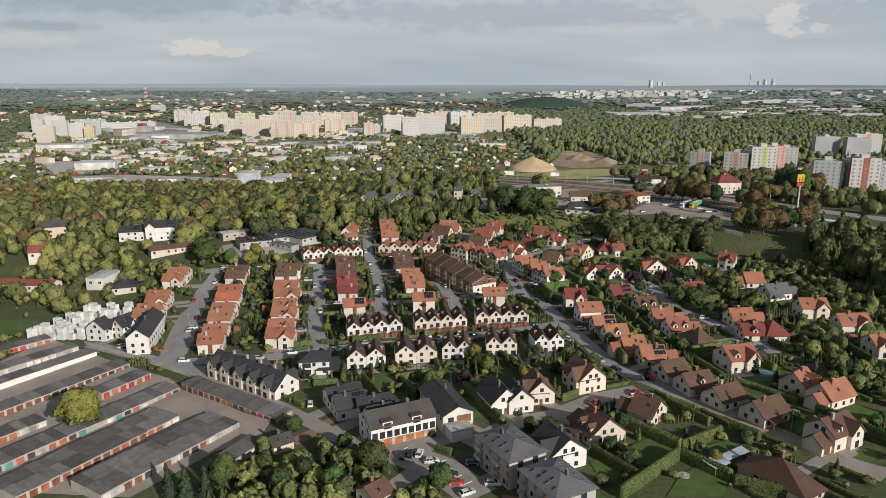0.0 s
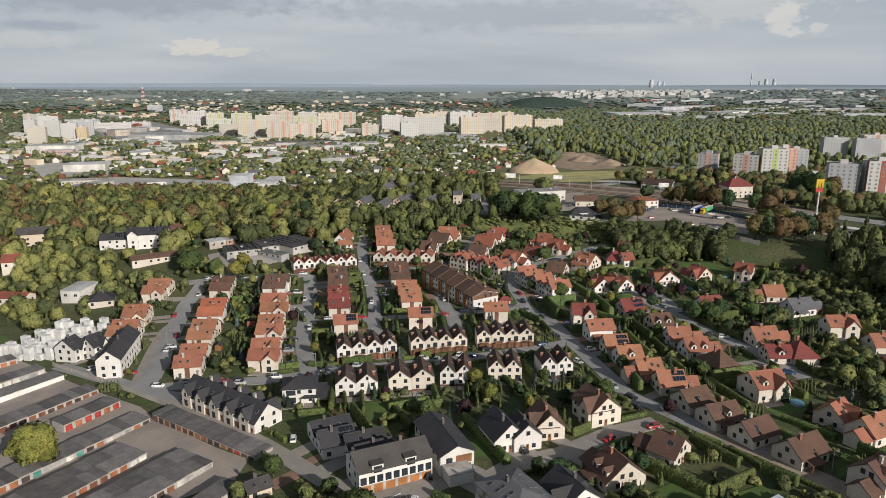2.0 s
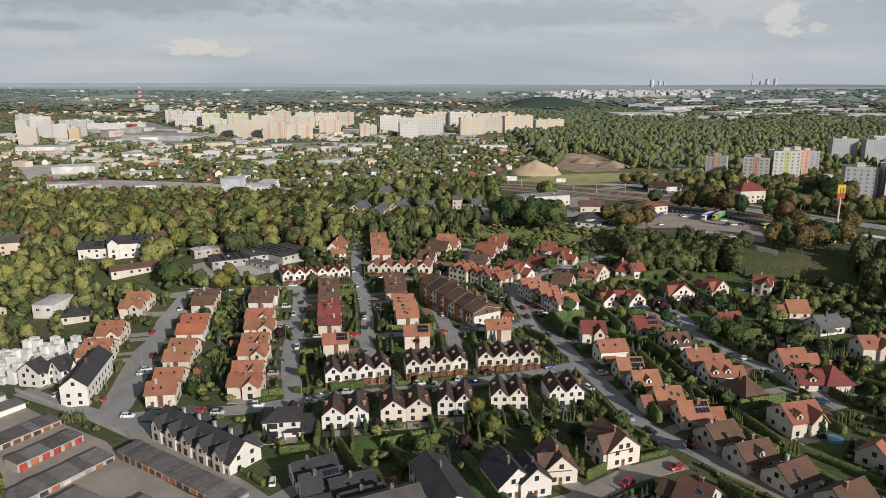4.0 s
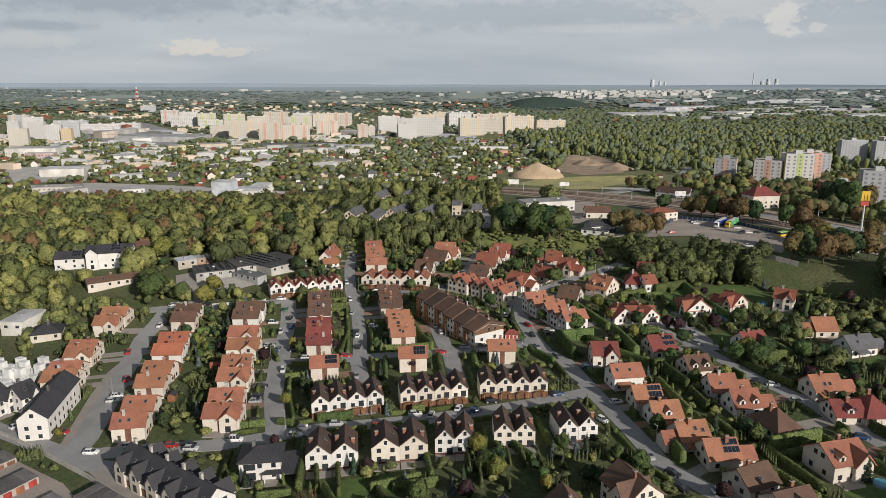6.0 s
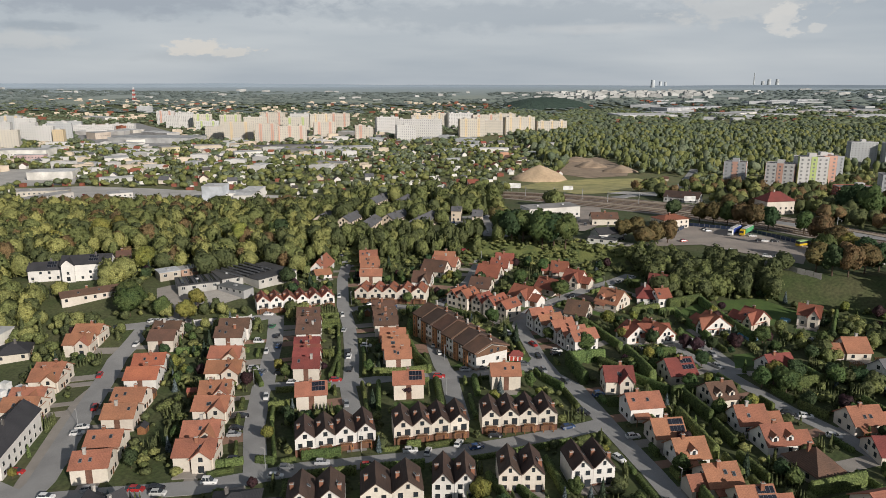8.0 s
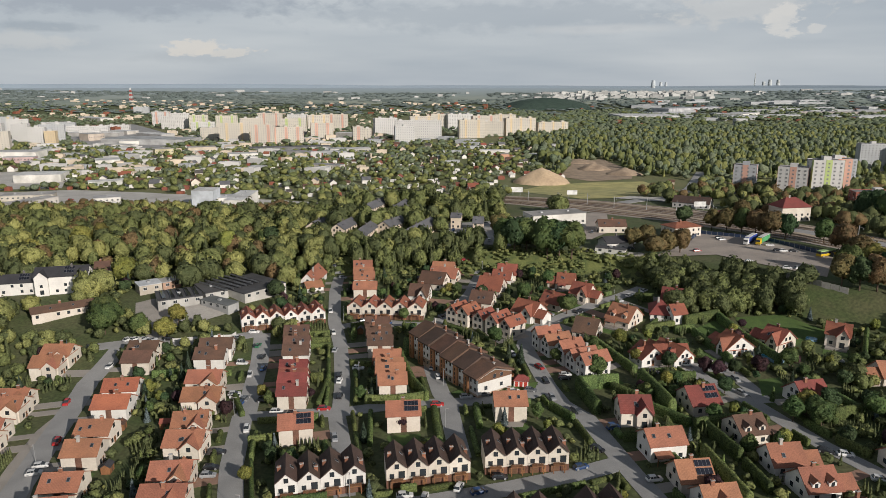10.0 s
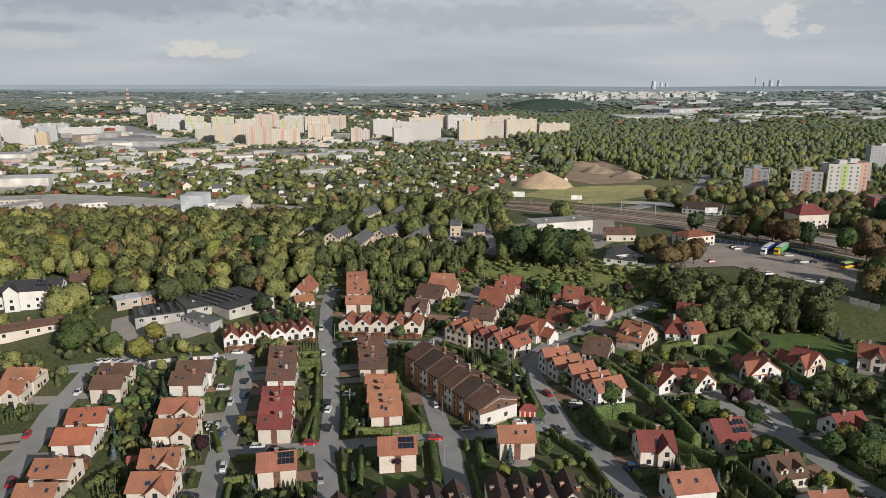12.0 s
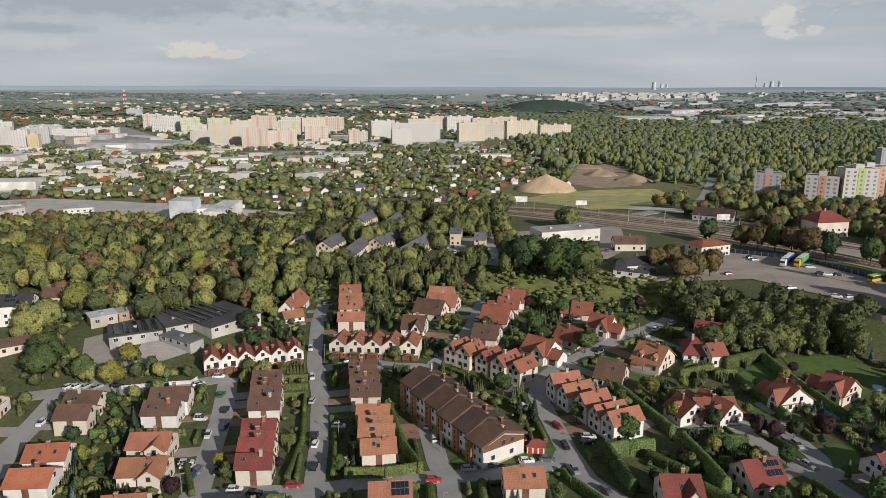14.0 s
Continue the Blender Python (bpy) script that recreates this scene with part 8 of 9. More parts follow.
car(7.0, 518.5, 90, "silver")
car(9.9, 520.0, 90, "blue")
car(10.7, 507.3, 90, "white")
car(8.5, 499.0, 90, "white")
car(26.0, 518.0, 10, "blue")
car(25.9, 503.7, 10, "white")
car(30.7, 536.7, 10, "silver")
car(29.4, 488.3, 90, "white")
car(105.5, 471.8, 30, "white")
car(101.7, 460.4, 30, "black")
car(-278.8, 667.5, 10, "white")
car(-264.5, 667.4, 10, "white")
car(-247.7, 667.4, 10, "silver")
car(-310.5, 687.4, 10, "red")
car(43.0, 513.9, 80, "white")
car(46.0, 512.1, 80, "silver")
car(49.0, 510.3, 80, "grey")
car(52.3, 508.5, 80, "black")
car(70.9, 499.3, 80, "blue")
car(74.3, 497.5, 80, "white")
car(78.2, 497.1, 80, "silver")
car(90.3, 502.8, 80, "grey")
car(94.6, 505.2, 80, "black")
car(56.4, 531.0, 80, "blue")
car(60.4, 530.6, 80, "white")

# ---- painted bays ----
ribbon("bay_line", [(-12.4, 173.8), (-9.9, 175.9)], 0.18, M_LINE, "white painted parking bay line", 0.30, category="marking", clear=False)
ribbon("bay_line", [(-6.5, 162.6), (-3.9, 164.7)], 0.18, M_LINE, "white painted parking bay line", 0.30, category="marking", clear=False)
ribbon("bay_line", [(-4.0, 159.8), (-1.2, 161.8)], 0.18, M_LINE, "white painted parking bay line", 0.30, category="marking", clear=False)
ribbon("bay_line", [(-1.3, 156.6), (1.7, 158.8)], 0.18, M_LINE, "white painted parking bay line", 0.30, category="marking", clear=False)
ribbon("bay_line", [(-0.6, 162.3), (2.4, 164.4)], 0.18, M_LINE, "white painted parking bay line", 0.30, category="marking", clear=False)
ribbon("bay_line", [(1.9, 159.0), (5.0, 161.0)], 0.18, M_LINE, "white painted parking bay line", 0.30, category="marking", clear=False)
ribbon("bay_line", [(4.4, 155.8), (7.5, 158.0)], 0.18, M_LINE, "white painted parking bay line", 0.30, category="marking", clear=False)
ribbon("bay_line", [(-2.1, 166.8), (0.9, 168.7)], 0.18, M_LINE, "white painted parking bay line", 0.30, category="marking", clear=False)

# ---- trucks, signs, mounds ----
truck(159.9, 459.4, 173.8, 476.2, "white", "blue")
truck(166.2, 458.8, 180.0, 474.5, "yellow", "green")
bus(186.2, 434.4, 195.3, 438.9)
pole_sign(207.5, 398.0)
billboard(104.2, 640.5, 8)
billboard(65.4, 679.6, 10)
billboard(56.9, 682.0, 8)
billboard(176.4, 567.0, 8)
billboard(-381.4, 818.0, 6)
billboard(-495.6, 1420.6, 8)
heap(106.3, 817.0, 25, 16, M_HEAP)
heap(184.2, 930.8, 17, 8, M_DARKSOIL)
heap(209.5, 885.8, 17, 8, M_DARKSOIL)
heap(180.8, 1003.2, 20, 5, M_DARKSOIL)
fence([(132.8, 469.3), (150.4, 494.0), (177.4, 473.6), (193.1, 434.7)], 2.0, M_FENCE, "dark blue sheet fence along the truck park")
fence([(152.0, 403.0), (162.3, 388.3), (169.7, 380.9)], 2.2, M_CONC, "grey concrete retaining wall at the plateau edge")
fence([(75.0, 459.3), (84.8, 451.9), (91.8, 449.4), (104.0, 444.4)], 2.0, M_CONC, "pale concrete wall along the embankment top")
fence([(-147.1, 266.1), (-117.1, 247.8), (-92.6, 231.2), (-69.0, 213.4), (-54.2, 203.4)], 1.6, M_CONC, "grey concrete wall between garages and houses")
fence([(-178.1, 496.3), (-170.9, 517.5), (-167.7, 560.5)], 2.5, M_CONC, "pale concrete wall in the wood")
fence([(-102.8, 365.3), (-80.6, 368.8), (-79.7, 371.8)], 1.4, M_FRAME, "white post fence along a garden")
pallet_yard(-158.6, 291.3)
mast(106.4, 594.5)
mast(121.8, 579.7)
mast(142.1, 571.9)
mast(157.0, 555.9)
mast(173.1, 536.3)
mast(187.3, 516.5)
mast(201.9, 501.9)
mast(213.8, 484.5)
mast(224.8, 468.6)
mast(87.2, 605.5)
mast(66.9, 615.1)
mast(46.3, 630.3)
mast(25.1, 660.8)
street_lamp(-20.3, 263.1)
street_lamp(3.7, 297.6)
street_lamp(47.9, 322.6)
street_lamp(-38.9, 387.4)
street_lamp(-26.2, 334.1)
street_lamp(3.2, 326.5)
street_lamp(43.1, 357.2)
street_lamp(60.8, 239.8)
street_lamp(-62.5, 309.0)
street_lamp(-45.3, 255.6)
street_lamp(-110.0, 283.0)
street_lamp(23.6, 449.1)
street_lamp(78.2, 399.1)
street_lamp(85.5, 197.6)
street_lamp(100.0, 180.5)

# ---- small things by the terraces ----
kiosk(29.3, 325.0, -8)
disc = bmesh.new()
bmesh.ops.create_cone(disc, cap_ends=True, segments=28, radius1=1.5, radius2=1.45, depth=0.5, matrix=pose(0, 0, 0.05))
bmesh.ops.create_cone(disc, cap_ends=True, segments=16, radius1=0.5, radius2=0.4, depth=0.3, matrix=pose(0, 0, 0.42))
patch_ = new("garden_fire_ring", mesh_of(disc, [M_CAP], "garden_fire_ring"))
patch_.matrix_world = pose(61.6, 158.0, ground(61.6, 158.0) + 0.1)
tagged(patch_, "round pale stone fire ring on a mown lawn", "fire ring")
for cx, cy, cw, cd in ((70.6, 160.2, 6.0, 4.2), (76.8, 164.0, 9.0, 2.6)):
    roof_ = tagged(new("canopy"), "pale translucent canopy roof on slim posts beside a bungalow", "canopy", "garden canopies")
    roof_.matrix_world = pose(cx, cy, ground(cx, cy), 0, 0, 32)
    bm = bmesh.new()
    slab(bm, [(-cw / 2, -cd / 2, 2.4), (cw / 2, -cd / 2, 2.4), (cw / 2, cd / 2, 2.8), (-cw / 2, cd / 2, 2.8)], 0.08)
    part("roof_sheet", bm, mat("pale canopy sheet", (0.46, 0.52, 0.58), 0.35, 2, 0.08), roof_)
    for qx in (-cw / 2 + 0.2, cw / 2 - 0.2):
        for qy in (-cd / 2 + 0.2, cd / 2 - 0.2):
            bm = bmesh.new()
            box(bm, qx - 0.06, qy - 0.06, -0.4, qx + 0.06, qy + 0.06, 2.35)
            part("post", bm, M_METAL, roof_)
pool(121.3, 338.4, 2.4)
pool(142.1, 354.8, 2.0)
pool(13.6, 212.1, 1.6)
pool(119.0, 341.2, 1.8)
area("lawn", [(5.7, 320.5), (12.0, 325.5), (26.9, 325.6), (35.3, 326.7), (33.3, 321.1), (23.0, 319.5), (12.5, 317.3)], M_LAWN, "mown green island lawn by the street", 0.30)
area("lawn", [(1.2, 340.7), (4.4, 343.0), (8.9, 332.3), (3.8, 330.2)], M_LAWN, "mown lawn before the stepped terrace", 0.30)
for spot in ([(101.4, 367.3), (113.5, 376.1), (114.9, 362.7), (104.4, 359.0)],
             [(108.4, 324.0), (116.0, 325.1), (113.5, 314.6), (104.3, 312.1)],
             [(123.1, 378.9), (142.7, 380.1), (152.9, 362.2), (142.2, 352.0), (130.8, 359.3), (121.8, 369.3)],
             [(51.2, 173.5), (64.4, 180.8), (71.9, 172.4), (59.4, 162.2), (51.1, 163.9)],
             [(59.7, 156.8), (65.8, 162.0), (71.6, 154.4), (67.9, 148.5), (54.4, 149.1)],
             [(72.7, 172.4), (80.2, 175.6), (81.1, 168.9), (70.9, 165.7)],
             [(104.1, 187.0), (110.5, 190.0), (105.8, 180.5), (99.9, 177.1)],
             [(39.1, 166.2), (46.4, 168.7), (45.8, 158.8), (40.6, 154.2)],
             [(-42.9, 216.2), (-35.8, 220.2), (-31.4, 210.9), (-38.8, 205.2)],
             [(-25.0, 226.7), (-19.1, 228.2), (-16.1, 216.7), (-24.0, 215.0)],
             [(-14.6, 229.0), (-8.2, 230.2), (-8.7, 223.1), (-13.3, 219.8)],
             [(-232.0, 300.0), (-186.0, 301.0), (-172.0, 282.0), (-190.0, 272.0), (-226.0, 268.0)]):
    area("lawn", spot, M_LAWN, "mown green lawn between hedges", 0.16, category="lawn")
area("bare_ground", [(-166.0, 291.0), (-164.0, 304.0), (-146.0, 282.0), (-140.0, 272.5), (-152.0, 274.0)], M_SAND, "trodden sandy ground beside wrapped pallets", 0.06)
area("pavement", [(-515.9, 885.7), (-478.8, 885.7), (-390.6, 829.0), (-367.2, 778.5), (-437.3, 759.7)], M_PALE, "pale gravel yard by the main road", 0.20)
area("pavement", [(-313.0, 672.1), (-326.8, 740.1), (-227.3, 730.2), (-210.9, 663.9), (-250.0, 638.9), (-290.4, 632.5)], M_PALE, "pale paved commercial yard", 0.22)
area("pavement", [(-833.6, 1664.9), (-720.7, 1761.1), (-466.4, 1356.4), (-417.7, 1147.7), (-528.7, 1180.3), (-634.9, 1301.0)], M_ASPH, "grey asphalt retail parking", 0.25)

# ---- gardens ----
def estate(x, y):
    return y < min(452, toe(x) + 2) and (x > -150 or y < 260) and (x > -70 or y < 362 or x < -140) and not (x < -30 and y < 245 - 0.35 * (x + 30) - 30 and y < 235)


def scatter(n, x0, x1, y0, y1, keep, h0, h1, seed, wide=(0.75, 1.05), clear=True):
    r = random.Random(seed)
    out = []
    for _ in range(n):
        x, y = r.uniform(x0, x1), r.uniform(y0, y1)
        if keep(x, y) and (not clear or free(x, y, 1.2)):
            h = r.uniform(h0, h1)
            out.append((x, y, h, h * r.uniform(*wide)))
    return out


def patch(x, y, size, seed):
    return noise.noise(Vector((x / size, y / size, seed)))


# more cars along the kerbs of the streets
cr = random.Random(12)
taken = [o.matrix_world.translation.copy() for o in scene.objects if o.name.split(".")[0] in ("car", "van")]
made = 0
for x0, y0, x1, y1, w in ROADS * 2:
    d = math.hypot(x1 - x0, y1 - y0)
    if made > 27 or d < 12 or not (-130 < x0 < 150 and 190 < y0 < 440 and 1.9 < w < 4.2) or cr.random() > 0.6:
        continue
    u, s = cr.uniform(0.2, 0.8), cr.choice((-1, 1))
    dx, dy = (x1 - x0) / d, (y1 - y0) / d
    px, py = x0 + dx * d * u - dy * s * (w - 1.1), y0 + dy * d * u + dx * s * (w - 1.1)
    if all((px - t.x) ** 2 + (py - t.y) ** 2 > 36 for t in taken):
        car(px, py, math.degrees(math.atan2(dy, dx)), cr.choice(("white", "silver", "grey", "black", "blue", "silver", "white", "red")))
        taken.append(Vector((px, py, 0)))
        made += 1
M_BRICKPAVE = mat("reddish block paving", (0.27, 0.165, 0.12), 0.92, 2, 0.15, second=(0.22, 0.14, 0.105), fine=20)
dr = random.Random(8)
# sheds, pools and pergolas in the gardens
for hx, hy, turn, L, W in HOUSES:
    if hy > 450 or hy < 150 or hx > 190 or hx < -120 or dr.random() > 0.55:
        continue
    b = radians(turn + dr.choice((35, 60, 125, 150, 215, 240, 300, 325)))
    d = math.hypot(L, W) / 2 + dr.uniform(2.5, 5)
    px, py = hx + math.cos(b) * d, hy + math.sin(b) * d
    if free(px, py, 2.2):
        r = dr.random()
        if r < 0.62:
            garden_shed(px, py, turn + dr.choice((0, 90)), dr.uniform(2.4, 3.6), dr.choice(("terracotta", "brown", "darkgrey", "slate")))
        elif r < 0.82:
            pergola(px, py, turn)
        elif hx > 60:
            pool(px, py, dr.uniform(1.6, 2.4))
for hx, hy, turn, L, W in HOUSES:
    if hy > 455 or hy < 140 or abs(hx) > 190 or (hx < -150):
        continue
    best = None
    for x0, y0, x1, y1, w in ROADS:
        dx, dy = x1 - x0, y1 - y0
        t = min(1, max(0, ((hx - x0) * dx + (hy - y0) * dy) / (dx * dx + dy * dy + 1e-9)))
        qx, qy = x0 + t * dx, y0 + t * dy
        d = math.hypot(qx - hx, qy - hy)
        if best is None or d < best[0]:
            best = (d, qx, qy, w)
    d, qx, qy, w = best
    if 8 < d < 26:
        ux, uy = (qx - hx) / d, (qy - hy) / d
        ribbon("driveway", [(hx + ux * 4.0, hy + uy * 4.0), (qx - ux * (w - 0.3), qy - uy * (w - 0.3))], dr.uniform(3.0, 5.5), dr.choice((M_PAVE, M_PAVE, M_BRICKPAVE)), "paved driveway from the street to a house", 0.07, category="driveway")
for hx, hy, turn, L, W in HOUSES:
    if hy > 450 or hy < 140 or abs(hx) > 190 or hx < -150 or dr.random() > 0.6:
        continue
    a = radians(turn)
    s = dr.choice((-1, -1, 1))
    o = s * (W / 2 + 4.5)
    cx, cy = hx - math.sin(a) * o, hy + math.cos(a) * o
    half = min(L, 11) / 2
    if free(cx, cy, 1.5):
        ribbon("lawn", [(cx - math.cos(a) * half, cy - math.sin(a) * half), (cx + math.cos(a) * half, cy + math.sin(a) * half)], dr.uniform(5, 7.5), M_LAWN, "mown green lawn beside a house", 0.04, category="lawn")
hr_ = random.Random(5)
made = 0
for hx, hy, turn, L, W in HOUSES:
    if hy > 440 or hy < 150 or hx > 195 or hx < -60 or made > 75 or (hx < 50 and hr_.random() > 0.4):
        continue
    a = radians(turn)
    ux, uy = math.cos(a), math.sin(a)
    for along, side in ((L / 2 + 5, 0), (-L / 2 - 5, 0), (0, W / 2 + 8), (0, -W / 2 - 8)):
        if hr_.random() > 0.62:
            continue
        half = (W / 2 + 7) if along else (L / 2 + 4)
        dx, dy = (-uy, ux) if along else (ux, uy)
        cx, cy = hx + ux * along - uy * side, hy + uy * along + ux * side
        run, best = [], []
        for i in range(-12, 13):
            p = (cx + dx * half * i / 12, cy + dy * half * i / 12)
            if free(p[0], p[1], 0.9) and estate(*p):
                run.append(p)
                if len(run) > len(best):
                    best = list(run)
            else:
                run = []
        if len(best) > 6:
            hedge([best[0], best[-1]], hr_.choice((1.4, 1.8, 2.4, 3.2, 4.0)), hr_.uniform(1.0, 1.7))
            made += 1
# hedges along the garden side of the streets
for x0, y0, x1, y1, w in ROADS:
    if not (-70 < (x0 + x1) / 2 < 160 and 150 < (y0 + y1) / 2 < 430):
        continue
    d = math.hypot(x1 - x0, y1 - y0)
    dx, dy = (x1 - x0) / d, (y1 - y0) / d
    for s_ in (-1, 1):
        o = s_ * (w + 1.9)
        run = []
        for i in range(int(d) + 2):
            p = (x0 + dx * min(i, d) - dy * o, y0 + dy * min(i, d) + dx * o)
            ok = i <= d and free(p[0], p[1], 0.5) and hr_.random() > 0.03
            if ok:
                run.append(p)
            elif run:
                if len(run) > 4 and hr_.random() < 0.75:
                    hedge([run[0], run[-1]], hr_.choice((1.2, 1.6, 2.0, 2.6)), hr_.uniform(0.9, 1.3), "clipped green hedge along a street")
                run = []
gr = random.Random(77)
count = 0
thujas = []
while count < 400:
    x, y = gr.uniform(-150, 225), gr.uniform(150, 452)
    if not estate(x, y) or abs(x) > 0.66 * y + 12 or not free(x, y, 1.0):
        continue
    k = gr.choices(("thuja", "green", "dark", "fir", "blue", "yellow", "purple"), (14, 24, 30, 15, 6, 7, 8))[0]
    h = {"thuja": gr.uniform(2.5, 5), "fir": gr.uniform(4, 8), "blue": gr.uniform(3, 6)}.get(k, gr.uniform(2.8, 6.2))
    tree(k, x, y, h, gr.uniform(0.85, 1.15))
    count += 1
# rows of slim thujas
while len(thujas) < 1150:
    x, y = gr.uniform(-150, 225), gr.uniform(150, 452)
    if not estate(x, y) or abs(x) > 0.66 * y + 12 or x > 132 + 0.1 * (y - 200) or not free(x, y, 0.8):
        continue
    h, a = gr.uniform(2.2, 4.6), gr.choice((0.1, 1.65, 0.1, 1.65, 0.9))
    for i in range(gr.randrange(3, 10)):
        px, py = x + math.cos(a) * i * 1.15, y + math.sin(a) * i * 1.15
        if free(px, py, 0.3):
            thujas.append((px, py, h * gr.uniform(0.9, 1.1), h * 0.55))
wood("shrubs", "rows of slim columnar thujas in gardens", "ddggo", thujas, 36, 2, 0.05, conifers=1.0)
wood("shrubs", "low mixed garden shrubs and small hedges", "dddggo", scatter(6600, -150, 225, 150, 452, lambda x, y: estate(x, y) and patch(x, y, 9, 6) > -0.35 and abs(x) < 0.66 * y + 12, 1.0, 3.4, 21, (0.9, 1.5)), 14, 2, 0.10, 0.10)
wood("shrubs", "mixed bushes and trees behind the last gardens", "dddggo", scatter(700, 132, 215, 190, 345, lambda x, y: patch(x, y, 12, 31) > -0.3, 2.0, 7.5, 61, (0.7, 1.1)), 70, 2, 0.06, 0.2)
wood("shrubs", "thicket of low trees and bushes by the garages", "dgggooy", scatter(230, -60, 6, 148, 178, lambda x, y: y < 176 - 0.1 * x, 2.0, 6, 22, (0.7, 1.1)), 160, 3, 0.04, 0.25)
wood("shrubs", "trees and bushes between the gardens and the factory", "ddggoo", scatter(620, -215, -58, 350, 402, lambda x, y: y > 356 + 0.1 * (x + 60) and (x < -62 or y < 378), 2.5, 7.5, 25, (0.7, 1.1)), 70, 2, 0.05)
wood("shrubs", "trees and bushes at the edge of the field", "dggoo", scatter(420, -215, -142, 235, 352, lambda x, y: patch(x, y, 16, 15) > -0.1, 1.5, 6, 26, (0.7, 1.2)), 70, 2, 0.05)

# ---- small houses of the town ----
FAR_WALL = [WALL["cream"], WALL["white"], WALL["beige"]]
far_me = []
for wi, wm in enumerate(FAR_WALL):
    for rn in ("brown", "grey", "terracotta", "darkgrey"):
        bm = bmesh.new()
        gable_body(bm, 11, 9, 4.5, 8)
        for f in bm.faces:
            f.material_index = 0
        b = mesh_of(bm, [wm], "wall")
        bm = bmesh.new()
        gable_roof(bm, 11, 9, 4.5, 8)
        far_me.append((b, mesh_of(bm, [ROOF[rn]], "roof"), rn))
fr = random.Random(4)
made = 0
while made < 130:
    x, y = fr.uniform(-620, 240), fr.uniform(690, 1320)
    if abs(x) > 0.68 * y or patch(x, y, 120, 7) < -0.15 or not free(x, y, 6):
        continue
    b, r, rn = fr.choice(far_me)
    h = tagged(new("house"), "small rendered house with a %s roof among trees" % ROOFWORD[rn], "house", "houses of the town")
    h.matrix_world = pose(x, y, ground(x, y), 0, 0, fr.choice((0, 90)) + fr.uniform(-20, 20)) @ Matrix.Scale(fr.uniform(0.5, 0.95), 4)
    shared("wall", b, h, Matrix.Identity(4))
    shared("roof", r, h, Matrix.Identity(4))
    plot(x, y - 3, 0, 5, 6)
    made += 1


# ---- woods ----
wood("wood", "dense mixed wood with full green crowns", "ddgggo",
     scatter(1000, -70, 110, 462, 620, lambda x, y: y > toe(x) + 12 and (y < 520 or patch(x, y, 40, 1) > -0.1) and not (x > 60 and y < 560) and not (-4 < x < 46 and 464 < y < 512), 7, 15, 11, (0.6, 0.9)), 170, 2, 0.045)
wood("wood", "sunlit yellow-green wood beside the estate", "dddgggoooyyr",
     scatter(1150, -330, -60, 385, 600, lambda x, y: y > 425 + 0.25 * (x + 60) * (x > -120) or x < -150, 7, 15, 12, (0.6, 1.0)), 210, 2, 0.045, 0.06)
wood("shrubs", "undergrowth along the sunlit wood", "ddgo",
     scatter(420, -330, -60, 385, 600, lambda x, y: (y > 425 + 0.25 * (x + 60) * (x > -120) or x < -150), 3, 6, 41, (0.8, 1.3)), 30, 2, 0.06, 0.05)
wood("wood", "sunlit trees beside the estate", "dgooyy",
     scatter(330, -300, -150, 270, 400, lambda x, y: x < -165 and patch(x, y, 25, 9) > -0.3, 5, 12, 19), 240, 2, 0.042)
wood("wood", "rust tinted wood along the main road", "gorrrd",
     scatter(520, -430, -110, 545, 632, lambda x, y: True, 6, 10, 13, (0.9, 1.2)), 60, 2, 0.045)
wood("wood", "dark green wood on the embankment slope", "dddgg",
     scatter(1500, 100, 340, 280, 445, lambda x, y: toe(x) - (26 if x < 165 else 10) < y < toe(x) + 15 and (x < 148 or x > 196), 7, 13, 14, (0.65, 1.0)), 200, 2, 0.044)
# the outer ones stand out of view, added to shade the slope lawn
wood("wood", "tall dark trees at the foot of the slope", "dddg",
     scatter(520, 172, 300, 262, 372, lambda x, y: x > 196 + 0.1 * (352 - y) and y < toe(x) + 20, 12, 19, 27, (0.5, 0.75)), 210, 2, 0.044)
wood("wood", "dark trees and firs behind the last terraces", "dddgg",
     scatter(260, -62, 24, 448, 482, lambda x, y: y > toe(x) - 1 and y > 455, 6, 13, 72, (0.5, 0.8)), 170, 2, 0.045, 0.3)
wood("wood", "dense dark green wood below the truck park", "ddddgg",
     scatter(420, 100, 162, 372, 432, lambda x, y: y > 379 + 0.12 * (x - 100) and y < 432 - 0.8 * (x - 106), 5, 12, 29, (0.65, 1.0)), 200, 2, 0.044)
wood("shrubs", "rough bushes on the grassy embankment", "dgggo",
     scatter(1300, -60, 110, 436, 470, lambda x, y: toe(x) < y < toe(x) + 26 and patch(x, y, 8, 8) > -0.25, 0.7, 2.6, 23, (1.0, 1.9), clear=False), 6, 2, 0.10)
wood("wood", "trees beyond the truck park", "drrgo",
     scatter(600, 150, 480, 520, 680, lambda x, y: y > 560 - 0.1 * x and patch(x, y, 30, 10) > -0.05, 7, 12, 24), 60, 2, 0.045)
wood("wood", "dark green trees round the tower blocks", "ddddgor",
     scatter(900, 225, 470, 430, 680, lambda x, y: patch(x, y, 22, 20) > -0.25, 7, 14, 44, (0.6, 0.95)), 60, 2, 0.045)
wood("wood", "trees and allotments between streets", "dggoopp",
     scatter(4700, -760, 480, 640, 1020, lambda x, y: patch(x, y, 60, 2) > -0.5 and abs(x) < 0.7 * y and not (60 < x < 260 and 640 < y < 860), 3, 8.5, 15, (0.9, 1.5)), 0, 2, 0.09)
